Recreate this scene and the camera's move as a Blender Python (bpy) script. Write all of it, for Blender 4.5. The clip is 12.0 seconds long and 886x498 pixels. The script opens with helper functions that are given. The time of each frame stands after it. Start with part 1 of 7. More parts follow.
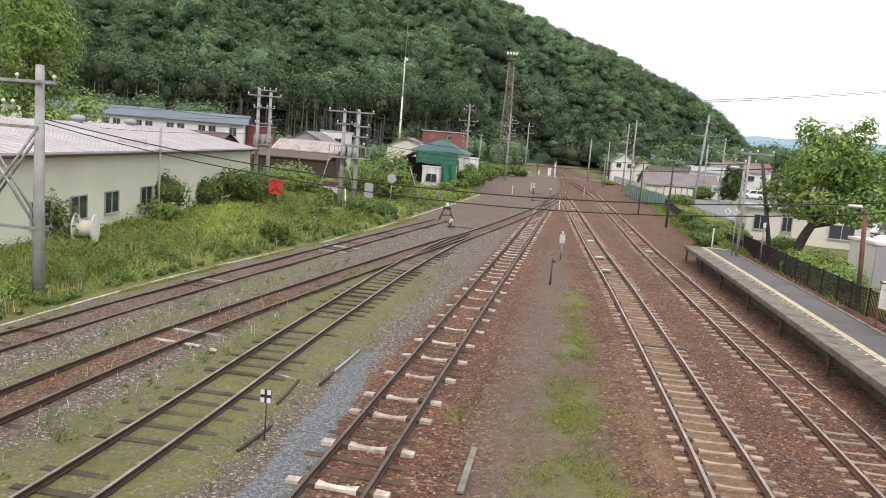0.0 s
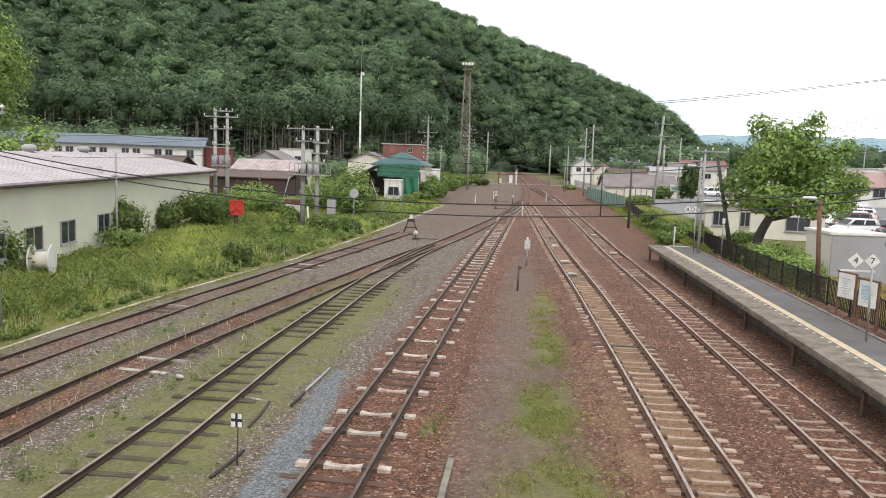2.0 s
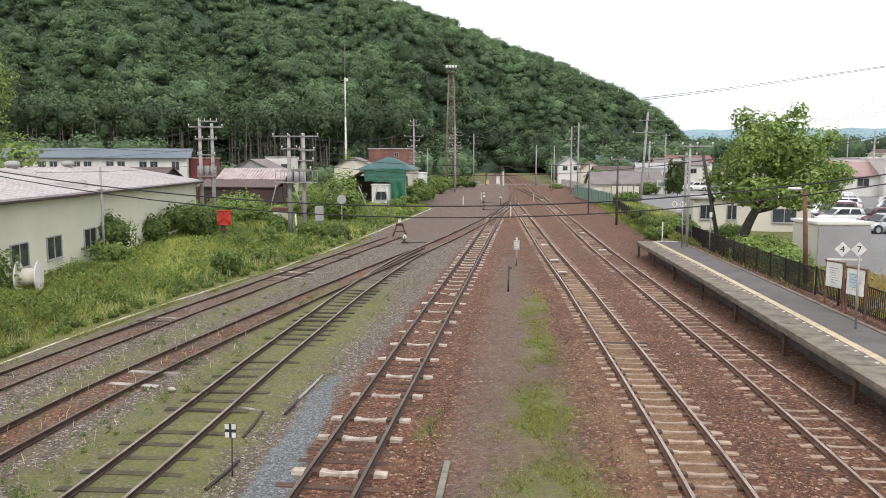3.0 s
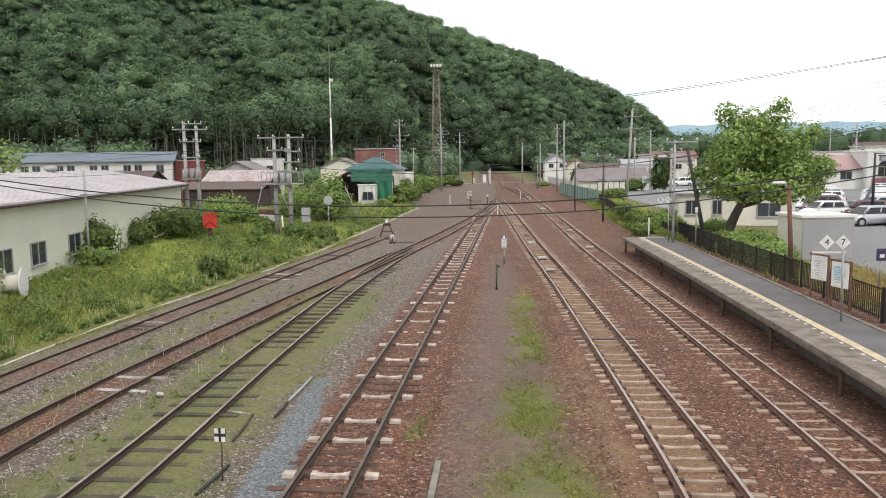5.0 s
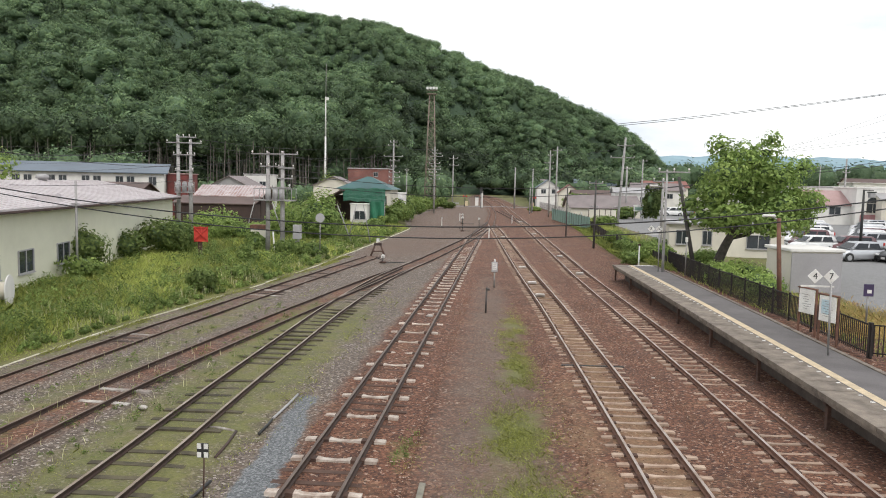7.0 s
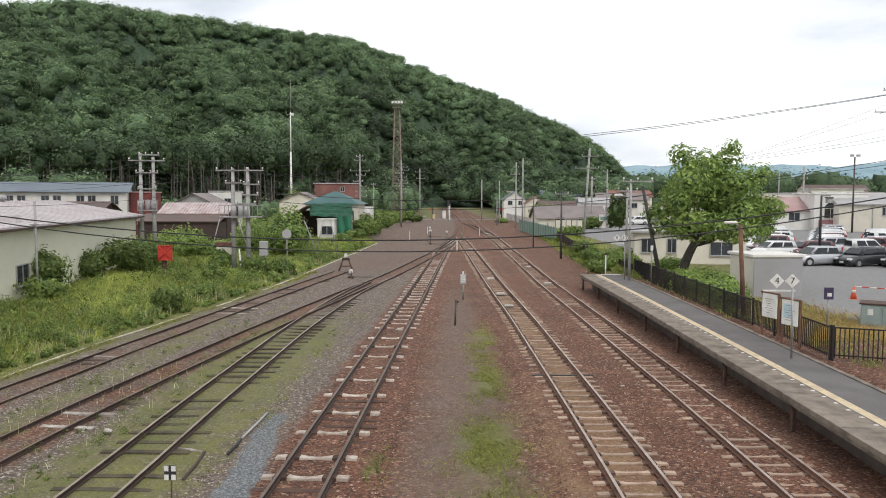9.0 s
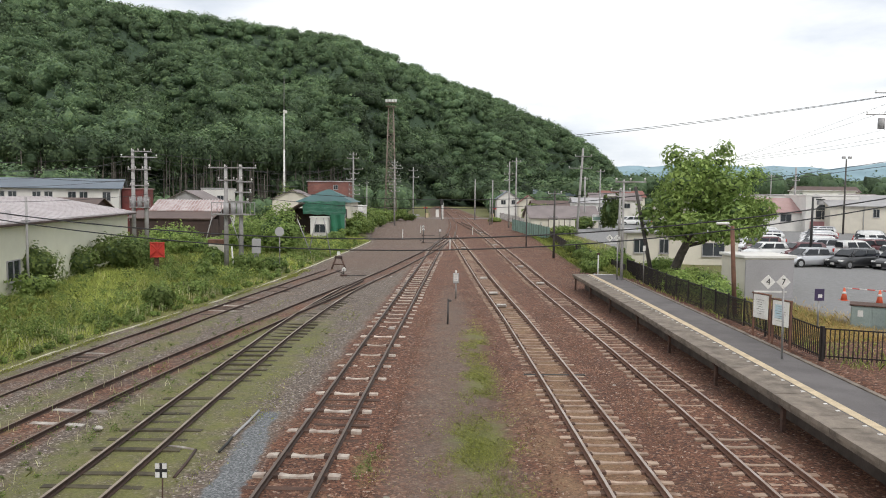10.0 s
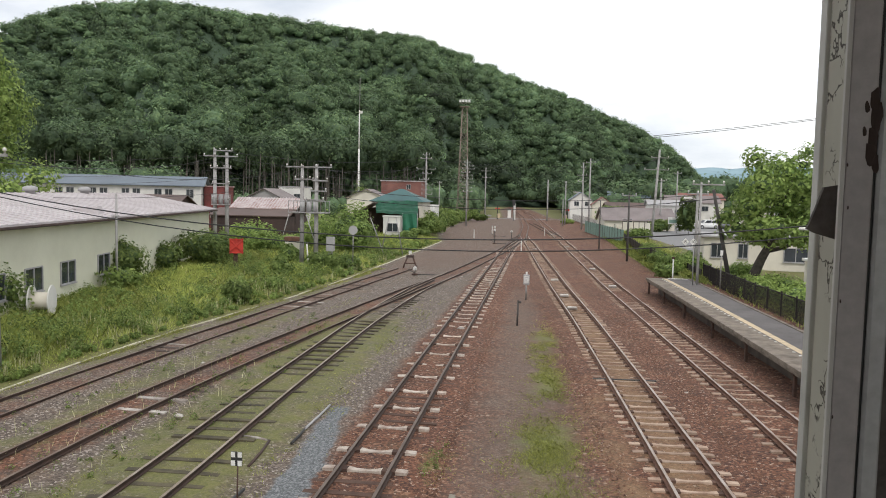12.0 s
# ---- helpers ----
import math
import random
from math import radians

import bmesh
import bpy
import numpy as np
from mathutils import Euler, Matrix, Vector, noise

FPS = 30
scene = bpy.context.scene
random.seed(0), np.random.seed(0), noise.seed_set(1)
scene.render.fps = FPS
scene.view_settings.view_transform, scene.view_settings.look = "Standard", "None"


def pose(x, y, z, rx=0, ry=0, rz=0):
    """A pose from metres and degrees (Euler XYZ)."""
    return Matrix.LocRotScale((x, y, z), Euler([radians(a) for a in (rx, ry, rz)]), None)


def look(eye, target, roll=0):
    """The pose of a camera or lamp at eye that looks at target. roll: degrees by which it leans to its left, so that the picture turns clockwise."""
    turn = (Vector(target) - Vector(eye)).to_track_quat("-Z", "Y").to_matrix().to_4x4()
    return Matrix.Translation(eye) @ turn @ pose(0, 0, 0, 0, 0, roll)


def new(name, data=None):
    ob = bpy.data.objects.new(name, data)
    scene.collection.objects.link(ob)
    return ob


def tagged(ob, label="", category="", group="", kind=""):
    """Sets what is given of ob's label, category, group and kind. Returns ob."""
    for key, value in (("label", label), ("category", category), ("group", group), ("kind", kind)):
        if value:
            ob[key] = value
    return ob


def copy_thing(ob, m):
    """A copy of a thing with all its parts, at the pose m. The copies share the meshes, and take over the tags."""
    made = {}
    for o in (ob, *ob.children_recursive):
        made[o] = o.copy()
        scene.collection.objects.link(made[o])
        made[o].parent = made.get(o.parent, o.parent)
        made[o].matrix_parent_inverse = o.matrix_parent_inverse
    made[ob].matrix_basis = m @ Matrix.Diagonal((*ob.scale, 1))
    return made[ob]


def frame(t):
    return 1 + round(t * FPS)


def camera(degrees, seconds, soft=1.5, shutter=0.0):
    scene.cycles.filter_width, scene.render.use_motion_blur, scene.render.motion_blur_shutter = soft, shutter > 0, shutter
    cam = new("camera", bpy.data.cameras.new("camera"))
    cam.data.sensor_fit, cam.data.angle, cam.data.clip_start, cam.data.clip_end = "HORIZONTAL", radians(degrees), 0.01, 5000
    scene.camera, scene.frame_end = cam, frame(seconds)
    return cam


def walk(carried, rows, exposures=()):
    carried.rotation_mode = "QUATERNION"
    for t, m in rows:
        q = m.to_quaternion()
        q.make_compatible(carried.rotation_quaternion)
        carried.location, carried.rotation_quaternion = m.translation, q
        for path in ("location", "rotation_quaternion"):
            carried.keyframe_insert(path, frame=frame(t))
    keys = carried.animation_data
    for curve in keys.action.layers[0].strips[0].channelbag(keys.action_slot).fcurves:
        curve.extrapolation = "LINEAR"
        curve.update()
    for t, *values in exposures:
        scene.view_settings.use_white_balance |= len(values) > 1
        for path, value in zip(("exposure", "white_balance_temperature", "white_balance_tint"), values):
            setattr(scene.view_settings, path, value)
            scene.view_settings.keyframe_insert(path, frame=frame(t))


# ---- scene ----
cam = camera(61.0, 12.0, 1.0)

PATH = [
    (0, pose(4.1693, -0.0230, 5.9832, 82.046, -4.624, 10.563)),
    (0.5, pose(4.1665, -0.0076, 5.9609, 82.275, -2.245, 7.377)),
    (1, pose(4.1653, 0.0292, 5.9385, 82.236, -1.847, 5.736)),
    (1.5, pose(4.1557, 0.0257, 5.9566, 82.841, -2.239, 6.940)),
    (2, pose(4.1675, 0.0169, 5.9647, 83.105, -1.929, 7.586)),
    (2.5, pose(4.1717, 0.0332, 5.9555, 83.300, -0.671, 6.801)),
    (3, pose(4.1795, 0.0300, 5.9522, 83.353, -0.083, 6.574)),
    (5, pose(4.1806, 0.0442, 5.9632, 83.276, 0.745, 5.531)),
    (5.5, pose(4.1833, 0.0423, 5.9532, 83.359, 0.608, 5.230)),
    (6, pose(4.1868, 0.0323, 5.9442, 83.703, 0.912, 4.657)),
    (6.5, pose(4.1742, 0.0249, 5.9382, 84.482, 0.466, 4.619)),
    (7, pose(4.1551, 0.0299, 5.9466, 84.948, -1.219, 4.993)),
    (9, pose(4.1709, 0.0254, 5.9401, 85.981, -0.160, 2.492)),
    (9.5, pose(4.1770, 0.0032, 5.9491, 85.895, -0.369, 2.223)),
    (10, pose(4.1698, 0.0096, 5.9443, 85.897, -0.587, 1.984)),
    (10.5, pose(4.1674, -0.0280, 5.9518, 85.849, -0.656, 1.653)),
    (11, pose(4.1592, -0.0405, 5.9673, 85.994, -0.779, 1.150)),
    (11.2, pose(4.1960, -0.0350, 5.9678, 86.010, -0.820, 1.150)),
    (11.3, pose(4.2079, -0.0340, 5.9680, 86.030, -0.900, 1.290)),
    (11.4, pose(4.2165, -0.0360, 5.9684, 86.080, -1.080, 1.570)),
    (11.5, pose(4.2029, -0.0804, 5.9688, 86.125, -1.230, 2.831)),
    (12, pose(4.2084, -0.1025, 5.9708, 85.824, -1.197, 7.474)),
]
walk(cam, PATH, [(0.0, 0.42), (3.0, 0.38), (5.0, 0.34), (7.0, 0.26), (9.0, 0.13), (10.5, 0.12), (11.0, 0.1), (11.5, -0.02), (12.0, 0.13)])

# ---- world, sun ----
SUN_EL, SUN_AZ = radians(52), radians(215)
world = bpy.data.worlds.new("overcast_sky")
scene.world = world
world.use_nodes = True
wn = world.node_tree
wn.nodes.clear()
sky = wn.nodes.new("ShaderNodeTexSky")
sky.sky_type, sky.sun_disc = "NISHITA", False
sky.sun_elevation, sky.sun_rotation = SUN_EL, SUN_AZ
sky_gain = wn.nodes.new("ShaderNodeVectorMath")
sky_gain.operation = "SCALE"
sky_gain.inputs["Scale"].default_value = 0.12
cloud_noise = wn.nodes.new("ShaderNodeTexNoise")
cloud_noise.inputs["Scale"].default_value = 2.2
cloud_noise.inputs["Detail"].default_value = 7
cloud_noise.inputs["Roughness"].default_value = 0.55
cloud_coord = wn.nodes.new("ShaderNodeTexCoord")
cloud_map = wn.nodes.new("ShaderNodeMapping")
cloud_map.inputs["Scale"].default_value = (1, 1, 3.2)
cloud_col = wn.nodes.new("ShaderNodeValToRGB")
cloud_col.color_ramp.elements[0].position, cloud_col.color_ramp.elements[0].color = 0.34, (0.74, 0.8, 0.89, 1)
cloud_col.color_ramp.elements[1].position, cloud_col.color_ramp.elements[1].color = 0.56, (1.28, 1.28, 1.28, 1)
sky_mix = wn.nodes.new("ShaderNodeMixRGB")
sky_mix.inputs[0].default_value = 0.9
back = wn.nodes.new("ShaderNodeBackground")
back.inputs["Strength"].default_value = 0.92
wout = wn.nodes.new("ShaderNodeOutputWorld")
for a, b in ((sky.outputs[0], sky_gain.inputs[0]), (cloud_coord.outputs["Generated"], cloud_map.inputs[0]),
             (cloud_map.outputs[0], cloud_noise.inputs["Vector"]), (cloud_noise.outputs["Fac"], cloud_col.inputs[0]),
             (sky_gain.outputs[0], sky_mix.inputs[1]), (cloud_col.outputs[0], sky_mix.inputs[2]),
             (sky_mix.outputs[0], back.inputs[0]), (back.outputs[0], wout.inputs[0])):
    wn.links.new(a, b)
sun = new("sun", bpy.data.lights.new("sun", "SUN"))
sun.data.energy, sun.data.angle, sun.data.color = 1.3, radians(16), (1.0, 0.96, 0.9)
sun.matrix_world = look((40, -60, 100), (0, 20, 0))


# ---- materials ----
def tree_of(name):
    m = bpy.data.materials.new(name)
    m.use_nodes = True
    nt = m.node_tree
    return m, nt, nt.nodes["Principled BSDF"]


def noise_of(nt, scale, detail=5, coord=None, rough=0.6):
    n = nt.nodes.new("ShaderNodeTexNoise")
    n.inputs["Scale"].default_value, n.inputs["Detail"].default_value, n.inputs["Roughness"].default_value = scale, detail, rough
    if coord is not None:
        nt.links.new(coord, n.inputs["Vector"])
    return n.outputs["Fac"]


def ramp_of(nt, fac, stops):
    r = nt.nodes.new("ShaderNodeValToRGB")
    els = r.color_ramp.elements
    while len(els) < len(stops):
        els.new(0.5)
    for e, (p, c) in zip(els, stops):
        e.position = p
        e.color = (*c, 1) if len(c) == 3 else c
    nt.links.new(fac, r.inputs[0])
    return r.outputs[0]


def mix_of(nt, fac, a, b, kind="MIX"):
    m = nt.nodes.new("ShaderNodeMixRGB")
    m.blend_type = kind
    for sock, v in zip(m.inputs, (fac, a, b)):
        if isinstance(v, (int, float)):
            sock.default_value = v
        elif isinstance(v, tuple):
            sock.default_value = (*v, 1) if len(v) == 3 else v
        else:
            nt.links.new(v, sock)
    return m.outputs[0]


def math_of(nt, op, a, b=0.0, clamp=False):
    m = nt.nodes.new("ShaderNodeMath")
    m.operation, m.use_clamp = op, clamp
    for sock, v in zip(m.inputs, (a, b)):
        if isinstance(v, (int, float)):
            sock.default_value = v
        else:
            nt.links.new(v, sock)
    return m.outputs[0]


def bump_of(nt, bsdf, height, strength, distance):
    b = nt.nodes.new("ShaderNodeBump")
    b.inputs["Strength"].default_value, b.inputs["Distance"].default_value = strength, distance
    nt.links.new(height, b.inputs["Height"])
    nt.links.new(b.outputs[0], bsdf.inputs["Normal"])


def surf(name, base, worn=None, scale=3.0, rough=0.75, metal=0.0, bump=0.25, fine=30.0, wear=0.5, vary=0.0, depth=0.01, grain=0.35):
    """A painted, wooden or mineral surface: base colour, worn colour in patches, fine grain and relief."""
    m, nt, bsdf = tree_of(name)
    pos = nt.nodes.new("ShaderNodeNewGeometry").outputs["Position"]
    worn = worn or tuple(c * 0.6 for c in base)
    big = noise_of(nt, scale, 6, pos)
    small = noise_of(nt, fine, 4, pos)
    col = ramp_of(nt, big, [(0.5 - 0.28 * wear, worn), (0.5 + 0.22 * (1 - wear) + 0.03, base)])
    col = mix_of(nt, grain, col, ramp_of(nt, small, [(0.3, (0.62, 0.62, 0.62)), (0.7, (1.25, 1.25, 1.25))]), "MULTIPLY")
    if vary:
        info = nt.nodes.new("ShaderNodeObjectInfo")
        lo, hi = 1 - vary, 1 + vary
        col = mix_of(nt, 1.0, col, ramp_of(nt, info.outputs["Random"], [(0, (lo, lo, lo)), (1, (hi, hi, hi))]), "MULTIPLY")
    nt.links.new(col, bsdf.inputs["Base Color"])
    bsdf.inputs["Roughness"].default_value, bsdf.inputs["Metallic"].default_value = rough, metal
    if bump:
        bump_of(nt, bsdf, small, bump, depth)
    return m


def leaves(name, dark, light, trans=0.25, dry=None, single=True):
    """Leaf or blade: each one a slightly different green, with light passing through; single off: a mass of foliage."""
    m, nt, bsdf = tree_of(name)
    geo = nt.nodes.new("ShaderNodeNewGeometry")
    stops = [(0.0, dark), (0.75, light)]
    if dry:
        stops.append((0.96, light))
        stops.append((1.0, dry))
    col = ramp_of(nt, geo.outputs["Random Per Island"] if single else noise_of(nt, 0.9, 6, geo.outputs["Position"], 0.8), stops)
    if not single:
        bump_of(nt, bsdf, noise_of(nt, 0.7, 5, geo.outputs["Position"], 0.75), 0.9, 0.9)
    patch = noise_of(nt, 0.16, 3, geo.outputs["Position"])
    col = mix_of(nt, 0.8, col, ramp_of(nt, patch, [(0.3, (0.6, 0.66, 0.62)), (0.7, (1.25, 1.2, 1.05))]), "MULTIPLY")
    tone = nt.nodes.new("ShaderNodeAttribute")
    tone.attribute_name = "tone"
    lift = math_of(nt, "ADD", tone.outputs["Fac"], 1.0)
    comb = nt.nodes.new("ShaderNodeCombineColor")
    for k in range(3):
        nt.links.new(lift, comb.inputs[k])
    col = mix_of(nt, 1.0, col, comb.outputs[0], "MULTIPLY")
    nt.links.new(col, bsdf.inputs["Base Color"])
    bsdf.inputs["Roughness"].default_value = 0.65
    bsdf.inputs["Specular IOR Level"].default_value = 0.2
    tr = nt.nodes.new("ShaderNodeBsdfTranslucent")
    nt.links.new(col, tr.inputs[0])
    mx = nt.nodes.new("ShaderNodeMixShader")
    mx.inputs[0].default_value = trans
    nt.links.new(bsdf.outputs[0], mx.inputs[1])
    nt.links.new(tr.outputs[0], mx.inputs[2])
    nt.links.new(mx.outputs[0], nt.nodes["Material Output"].inputs[0])
    return m


def ground_material():
    """Soil, brown ballast, cinder path, grass, blue-grey gravel and asphalt, by where each was laid."""
    m, nt, bsdf = tree_of("ground_surface")
    pos = nt.nodes.new("ShaderNodeNewGeometry").outputs["Position"]

    def mask(name, soft=0.35, freq=1.6):
        a = nt.nodes.new("ShaderNodeAttribute")
        a.attribute_name = name
        n = noise_of(nt, freq, 6, pos, 0.7)
        v = math_of(nt, "ADD", a.outputs["Fac"], math_of(nt, "MULTIPLY", math_of(nt, "SUBTRACT", n, 0.5), 1.5))
        r = nt.nodes.new("ShaderNodeMapRange")
        r.inputs["From Min"].default_value, r.inputs["From Max"].default_value = 0.5 - soft / 2, 0.5 + soft / 2
        nt.links.new(v, r.inputs["Value"])
        return r.outputs[0]

    def stones(scale, cols):
        v = nt.nodes.new("ShaderNodeTexVoronoi")
        v.inputs["Scale"].default_value = scale
        nt.links.new(pos, v.inputs["Vector"])
        sep = nt.nodes.new("ShaderNodeSeparateColor")
        nt.links.new(v.outputs["Color"], sep.inputs[0])
        c = ramp_of(nt, sep.outputs[0], cols)
        return c, v.outputs["Distance"]
    brown, d1 = stones(17, [(0.0, (0.045, 0.02, 0.013)), (0.45, (0.118, 0.05, 0.029)), (0.8, (0.19, 0.085, 0.049)), (0.95, (0.28, 0.155, 0.1)), (1.0, (0.42, 0.33, 0.27))])
    grey, d2 = stones(20, [(0.0, (0.056, 0.042, 0.033)), (0.5, (0.118, 0.091, 0.071)), (0.85, (0.185, 0.148, 0.12)), (1.0, (0.42, 0.37, 0.33))])
    blue, d3 = stones(26, [(0.0, (0.075, 0.08, 0.084)), (0.6, (0.14, 0.148, 0.153)), (1.0, (0.25, 0.258, 0.262))])
    big = noise_of(nt, 0.35, 5, pos)
    fine = noise_of(nt, 22, 5, pos, 0.75)
    mid = noise_of(nt, 3.0, 5, pos)
    brown = mix_of(nt, 0.75, brown, ramp_of(nt, big, [(0.3, (0.6, 0.59, 0.6)), (0.7, (1.12, 1.05, 0.97))]), "MULTIPLY")
    grass_col = ramp_of(nt, noise_of(nt, 9, 6, pos, 0.75), [(0.25, (0.08, 0.078, 0.03)), (0.5, (0.135, 0.138, 0.045)), (0.75, (0.2, 0.19, 0.082))])
    grass_col = mix_of(nt, 0.6, grass_col, ramp_of(nt, big, [(0.35, (0.75, 0.8, 0.8)), (0.65, (1.25, 1.15, 1.0))]), "MULTIPLY")
    cinder = ramp_of(nt, mid, [(0.3, (0.098, 0.07, 0.053)), (0.5, (0.14, 0.106, 0.084)), (0.7, (0.18, 0.142, 0.117))])
    cinder = mix_of(nt, 0.3, mix_of(nt, 0.3, cinder, grey), brown)
    cinder = mix_of(nt, 0.75, cinder, ramp_of(nt, fine, [(0.3, (0.5, 0.48, 0.47)), (0.7, (1.5, 1.45, 1.4))]), "MULTIPLY")
    asph = ramp_of(nt, mid, [(0.3, (0.185, 0.182, 0.18)), (0.7, (0.245, 0.242, 0.24))])
    asph = mix_of(nt, 0.4, asph, ramp_of(nt, fine, [(0.3, (0.7, 0.7, 0.7)), (0.7, (1.3, 1.3, 1.3))]), "MULTIPLY")
    col = mix_of(nt, mask("rust", 0.6, 0.7), grey, brown)
    straw = ramp_of(nt, fine, [(0.3, (0.17, 0.105, 0.055)), (0.6, (0.3, 0.2, 0.11)), (0.8, (0.42, 0.31, 0.19))])
    col = mix_of(nt, mask("straw", 0.9, 0.8), col, straw)
    col = mix_of(nt, mask("cinder", 0.8, 0.9), col, cinder)
    col = mix_of(nt, mask("blue", 0.25, 1.3), col, blue)
    col = mix_of(nt, mask("asphalt", 0.1, 0.6), col, asph)
    col = mix_of(nt, mask("grass", 0.5, 1.7), col, grass_col)
    nt.links.new(col, bsdf.inputs["Base Color"])
    bsdf.inputs["Roughness"].default_value = 0.92
    h = math_of(nt, "ADD", math_of(nt, "MULTIPLY", d1, -0.8), math_of(nt, "MULTIPLY", fine, 0.6))
    bump_of(nt, bsdf, h, 0.55, 0.035)
    return m


M_GROUND = ground_material()
M_RAIL = surf("dark_rail_side", (0.075, 0.045, 0.034), (0.045, 0.03, 0.024), 4, 0.7, 0.3, 0.2, 60)
M_RAILRUST = surf("rusty_rail_side", (0.215, 0.112, 0.074), (0.14, 0.072, 0.05), 4, 0.8, 0.1, 0.2, 60)
M_RAILTOP = surf("worn_rail_head", (0.46, 0.4, 0.36), (0.3, 0.22, 0.17), 1.2, 0.45, 0.35, 0.05, 40)
M_RAILMID = surf("brown_rail_head", (0.17, 0.13, 0.105), (0.1, 0.07, 0.055), 1.2, 0.5, 0.35, 0.05, 40)
M_RAILGREY = surf("grey_rail_head", (0.36, 0.3, 0.25), (0.22, 0.17, 0.13), 1.2, 0.5, 0.35, 0.05, 40)
M_RAILDULL = surf("dull_rail_head", (0.2, 0.15, 0.115), (0.12, 0.08, 0.06), 1.2, 0.55, 0.4, 0.05, 40)
M_CONC = surf("concrete_sleeper", (0.6, 0.53, 0.46), (0.33, 0.25, 0.2), 4.0, 0.9, 0, 0.4, 26, 0.55, 0.18)
M_CONCRUST = surf("rusty_concrete_sleeper", (0.42, 0.315, 0.24), (0.24, 0.16, 0.115), 2.6, 0.9, 0, 0.4, 26, 0.55, 0.22)
M_REDWOOD = surf("rust_stained_sleeper_wood", (0.12, 0.068, 0.048), (0.07, 0.04, 0.03), 3, 0.95, 0, 0.5, 35, 0.5, 0.25)
M_WOOD = surf("old_sleeper_wood", (0.085, 0.058, 0.045), (0.045, 0.032, 0.026), 3, 0.9, 0, 0.5, 35, 0.5, 0.25)
M_MOSSWOOD = surf("mossy_sleeper_wood", (0.1, 0.085, 0.05), (0.05, 0.042, 0.028), 3, 0.95, 0, 0.5, 35, 0.5, 0.25)
M_WHITESL = surf("pale_worn_sleeper", (0.5, 0.47, 0.43), (0.25, 0.21, 0.18), 3, 0.9, 0, 0.3, 26, 0.4, 0.2)
M_PLATCONC = surf("platform_concrete", (0.25, 0.21, 0.168), (0.13, 0.106, 0.086), 2.2, 0.92, 0, 0.35, 30, 0.55, 0.06)
# concrete coloured dark for the shade of the recess below the platform edge
M_DARKWALL = surf("recess_shade_concrete", (0.12, 0.095, 0.078), (0.065, 0.05, 0.042), 1.2, 0.95, 0, 0.4, 20)
M_ASPHALT = surf("platform_asphalt", (0.15, 0.137, 0.135), (0.11, 0.1, 0.098), 0.8, 0.92, 0, 0.3, 60)
M_YELLOW = surf("faded_yellow_paint", (0.62, 0.5, 0.33), (0.46, 0.37, 0.25), 2.5, 0.8, 0, 0.1, 40)
M_WHITEP = surf("white_paint", (0.78, 0.77, 0.74), (0.6, 0.58, 0.55), 3, 0.6, 0, 0.05, 40, 0.3)
M_RUSTIRON = surf("rusty_iron", (0.13, 0.075, 0.055), (0.07, 0.042, 0.034), 5, 0.8, 0.3, 0.3, 40)
M_LEAF = leaves("broad_leaf", (0.095, 0.15, 0.042), (0.24, 0.31, 0.105), 0.42)
# woodland greens are bluer than the leaf, with distance haze put into them
M_HILLLEAF = leaves("hazy_forest_leaf", (0.074, 0.12, 0.072), (0.145, 0.207, 0.108), 0.25)
M_CROWN = leaves("hazy_forest_crown", (0.068, 0.113, 0.07), (0.13, 0.195, 0.11), 0.15, None, False)
M_GRASSBLADE = leaves("grass_blade", (0.175, 0.215, 0.046), (0.41, 0.46, 0.135), 0.4, (0.6, 0.56, 0.34))
M_YARDBLADE = leaves("yard_weed_blade", (0.2, 0.215, 0.05), (0.37, 0.385, 0.11), 0.3, (0.42, 0.36, 0.2))
M_BARK = surf("tree_bark", (0.1, 0.085, 0.07), (0.05, 0.043, 0.036), 5, 0.95, 0, 0.7, 22)


# ---- building helpers ----
def part(name, bm, material, parent=None, label="", m=None):
    """Links a bmesh as one mesh object, under a thing or a part where one is given."""
    me = bpy.data.meshes.new(name)
    bm.to_mesh(me)
    bm.free()
    return mesh_part(name, me, material, parent, label, m)


def mesh_part(name, me, material, parent=None, label="", m=None):
    if material is not None and not me.materials:
        me.materials.append(material)
    ob = new(name, me)
    if parent is not None:
        ob.parent = parent
    if m is not None:
        ob.matrix_basis = m
    if label:
        tagged(ob, label)
    return ob


def thing(name, label, category, m=None, group="", kind=""):
    ob = new(name)
    ob.empty_display_size = 0.2
    if m is not None:
        ob.matrix_basis = m
    return tagged(ob, label, category, group, kind)


def box(bm, cx, cy, cz, sx, sy, sz, bevel=0.0, m=None):
    mm = Matrix.Translation((cx, cy, cz)) @ Matrix.Diagonal((sx, sy, sz, 1))
    if m is not None:
        mm = m @ mm
    r = bmesh.ops.create_cube(bm, size=1, matrix=mm)
    if bevel:
        es = list({e for v in r["verts"] for e in v.link_edges})
        bmesh.ops.bevel(bm, geom=es, offset=bevel, segments=1, affect="EDGES", clamp_overlap=True)
    return r["verts"]


def boxm(*a, **k):
    bm = bmesh.new()
    box(bm, *a, **k)
    return bm


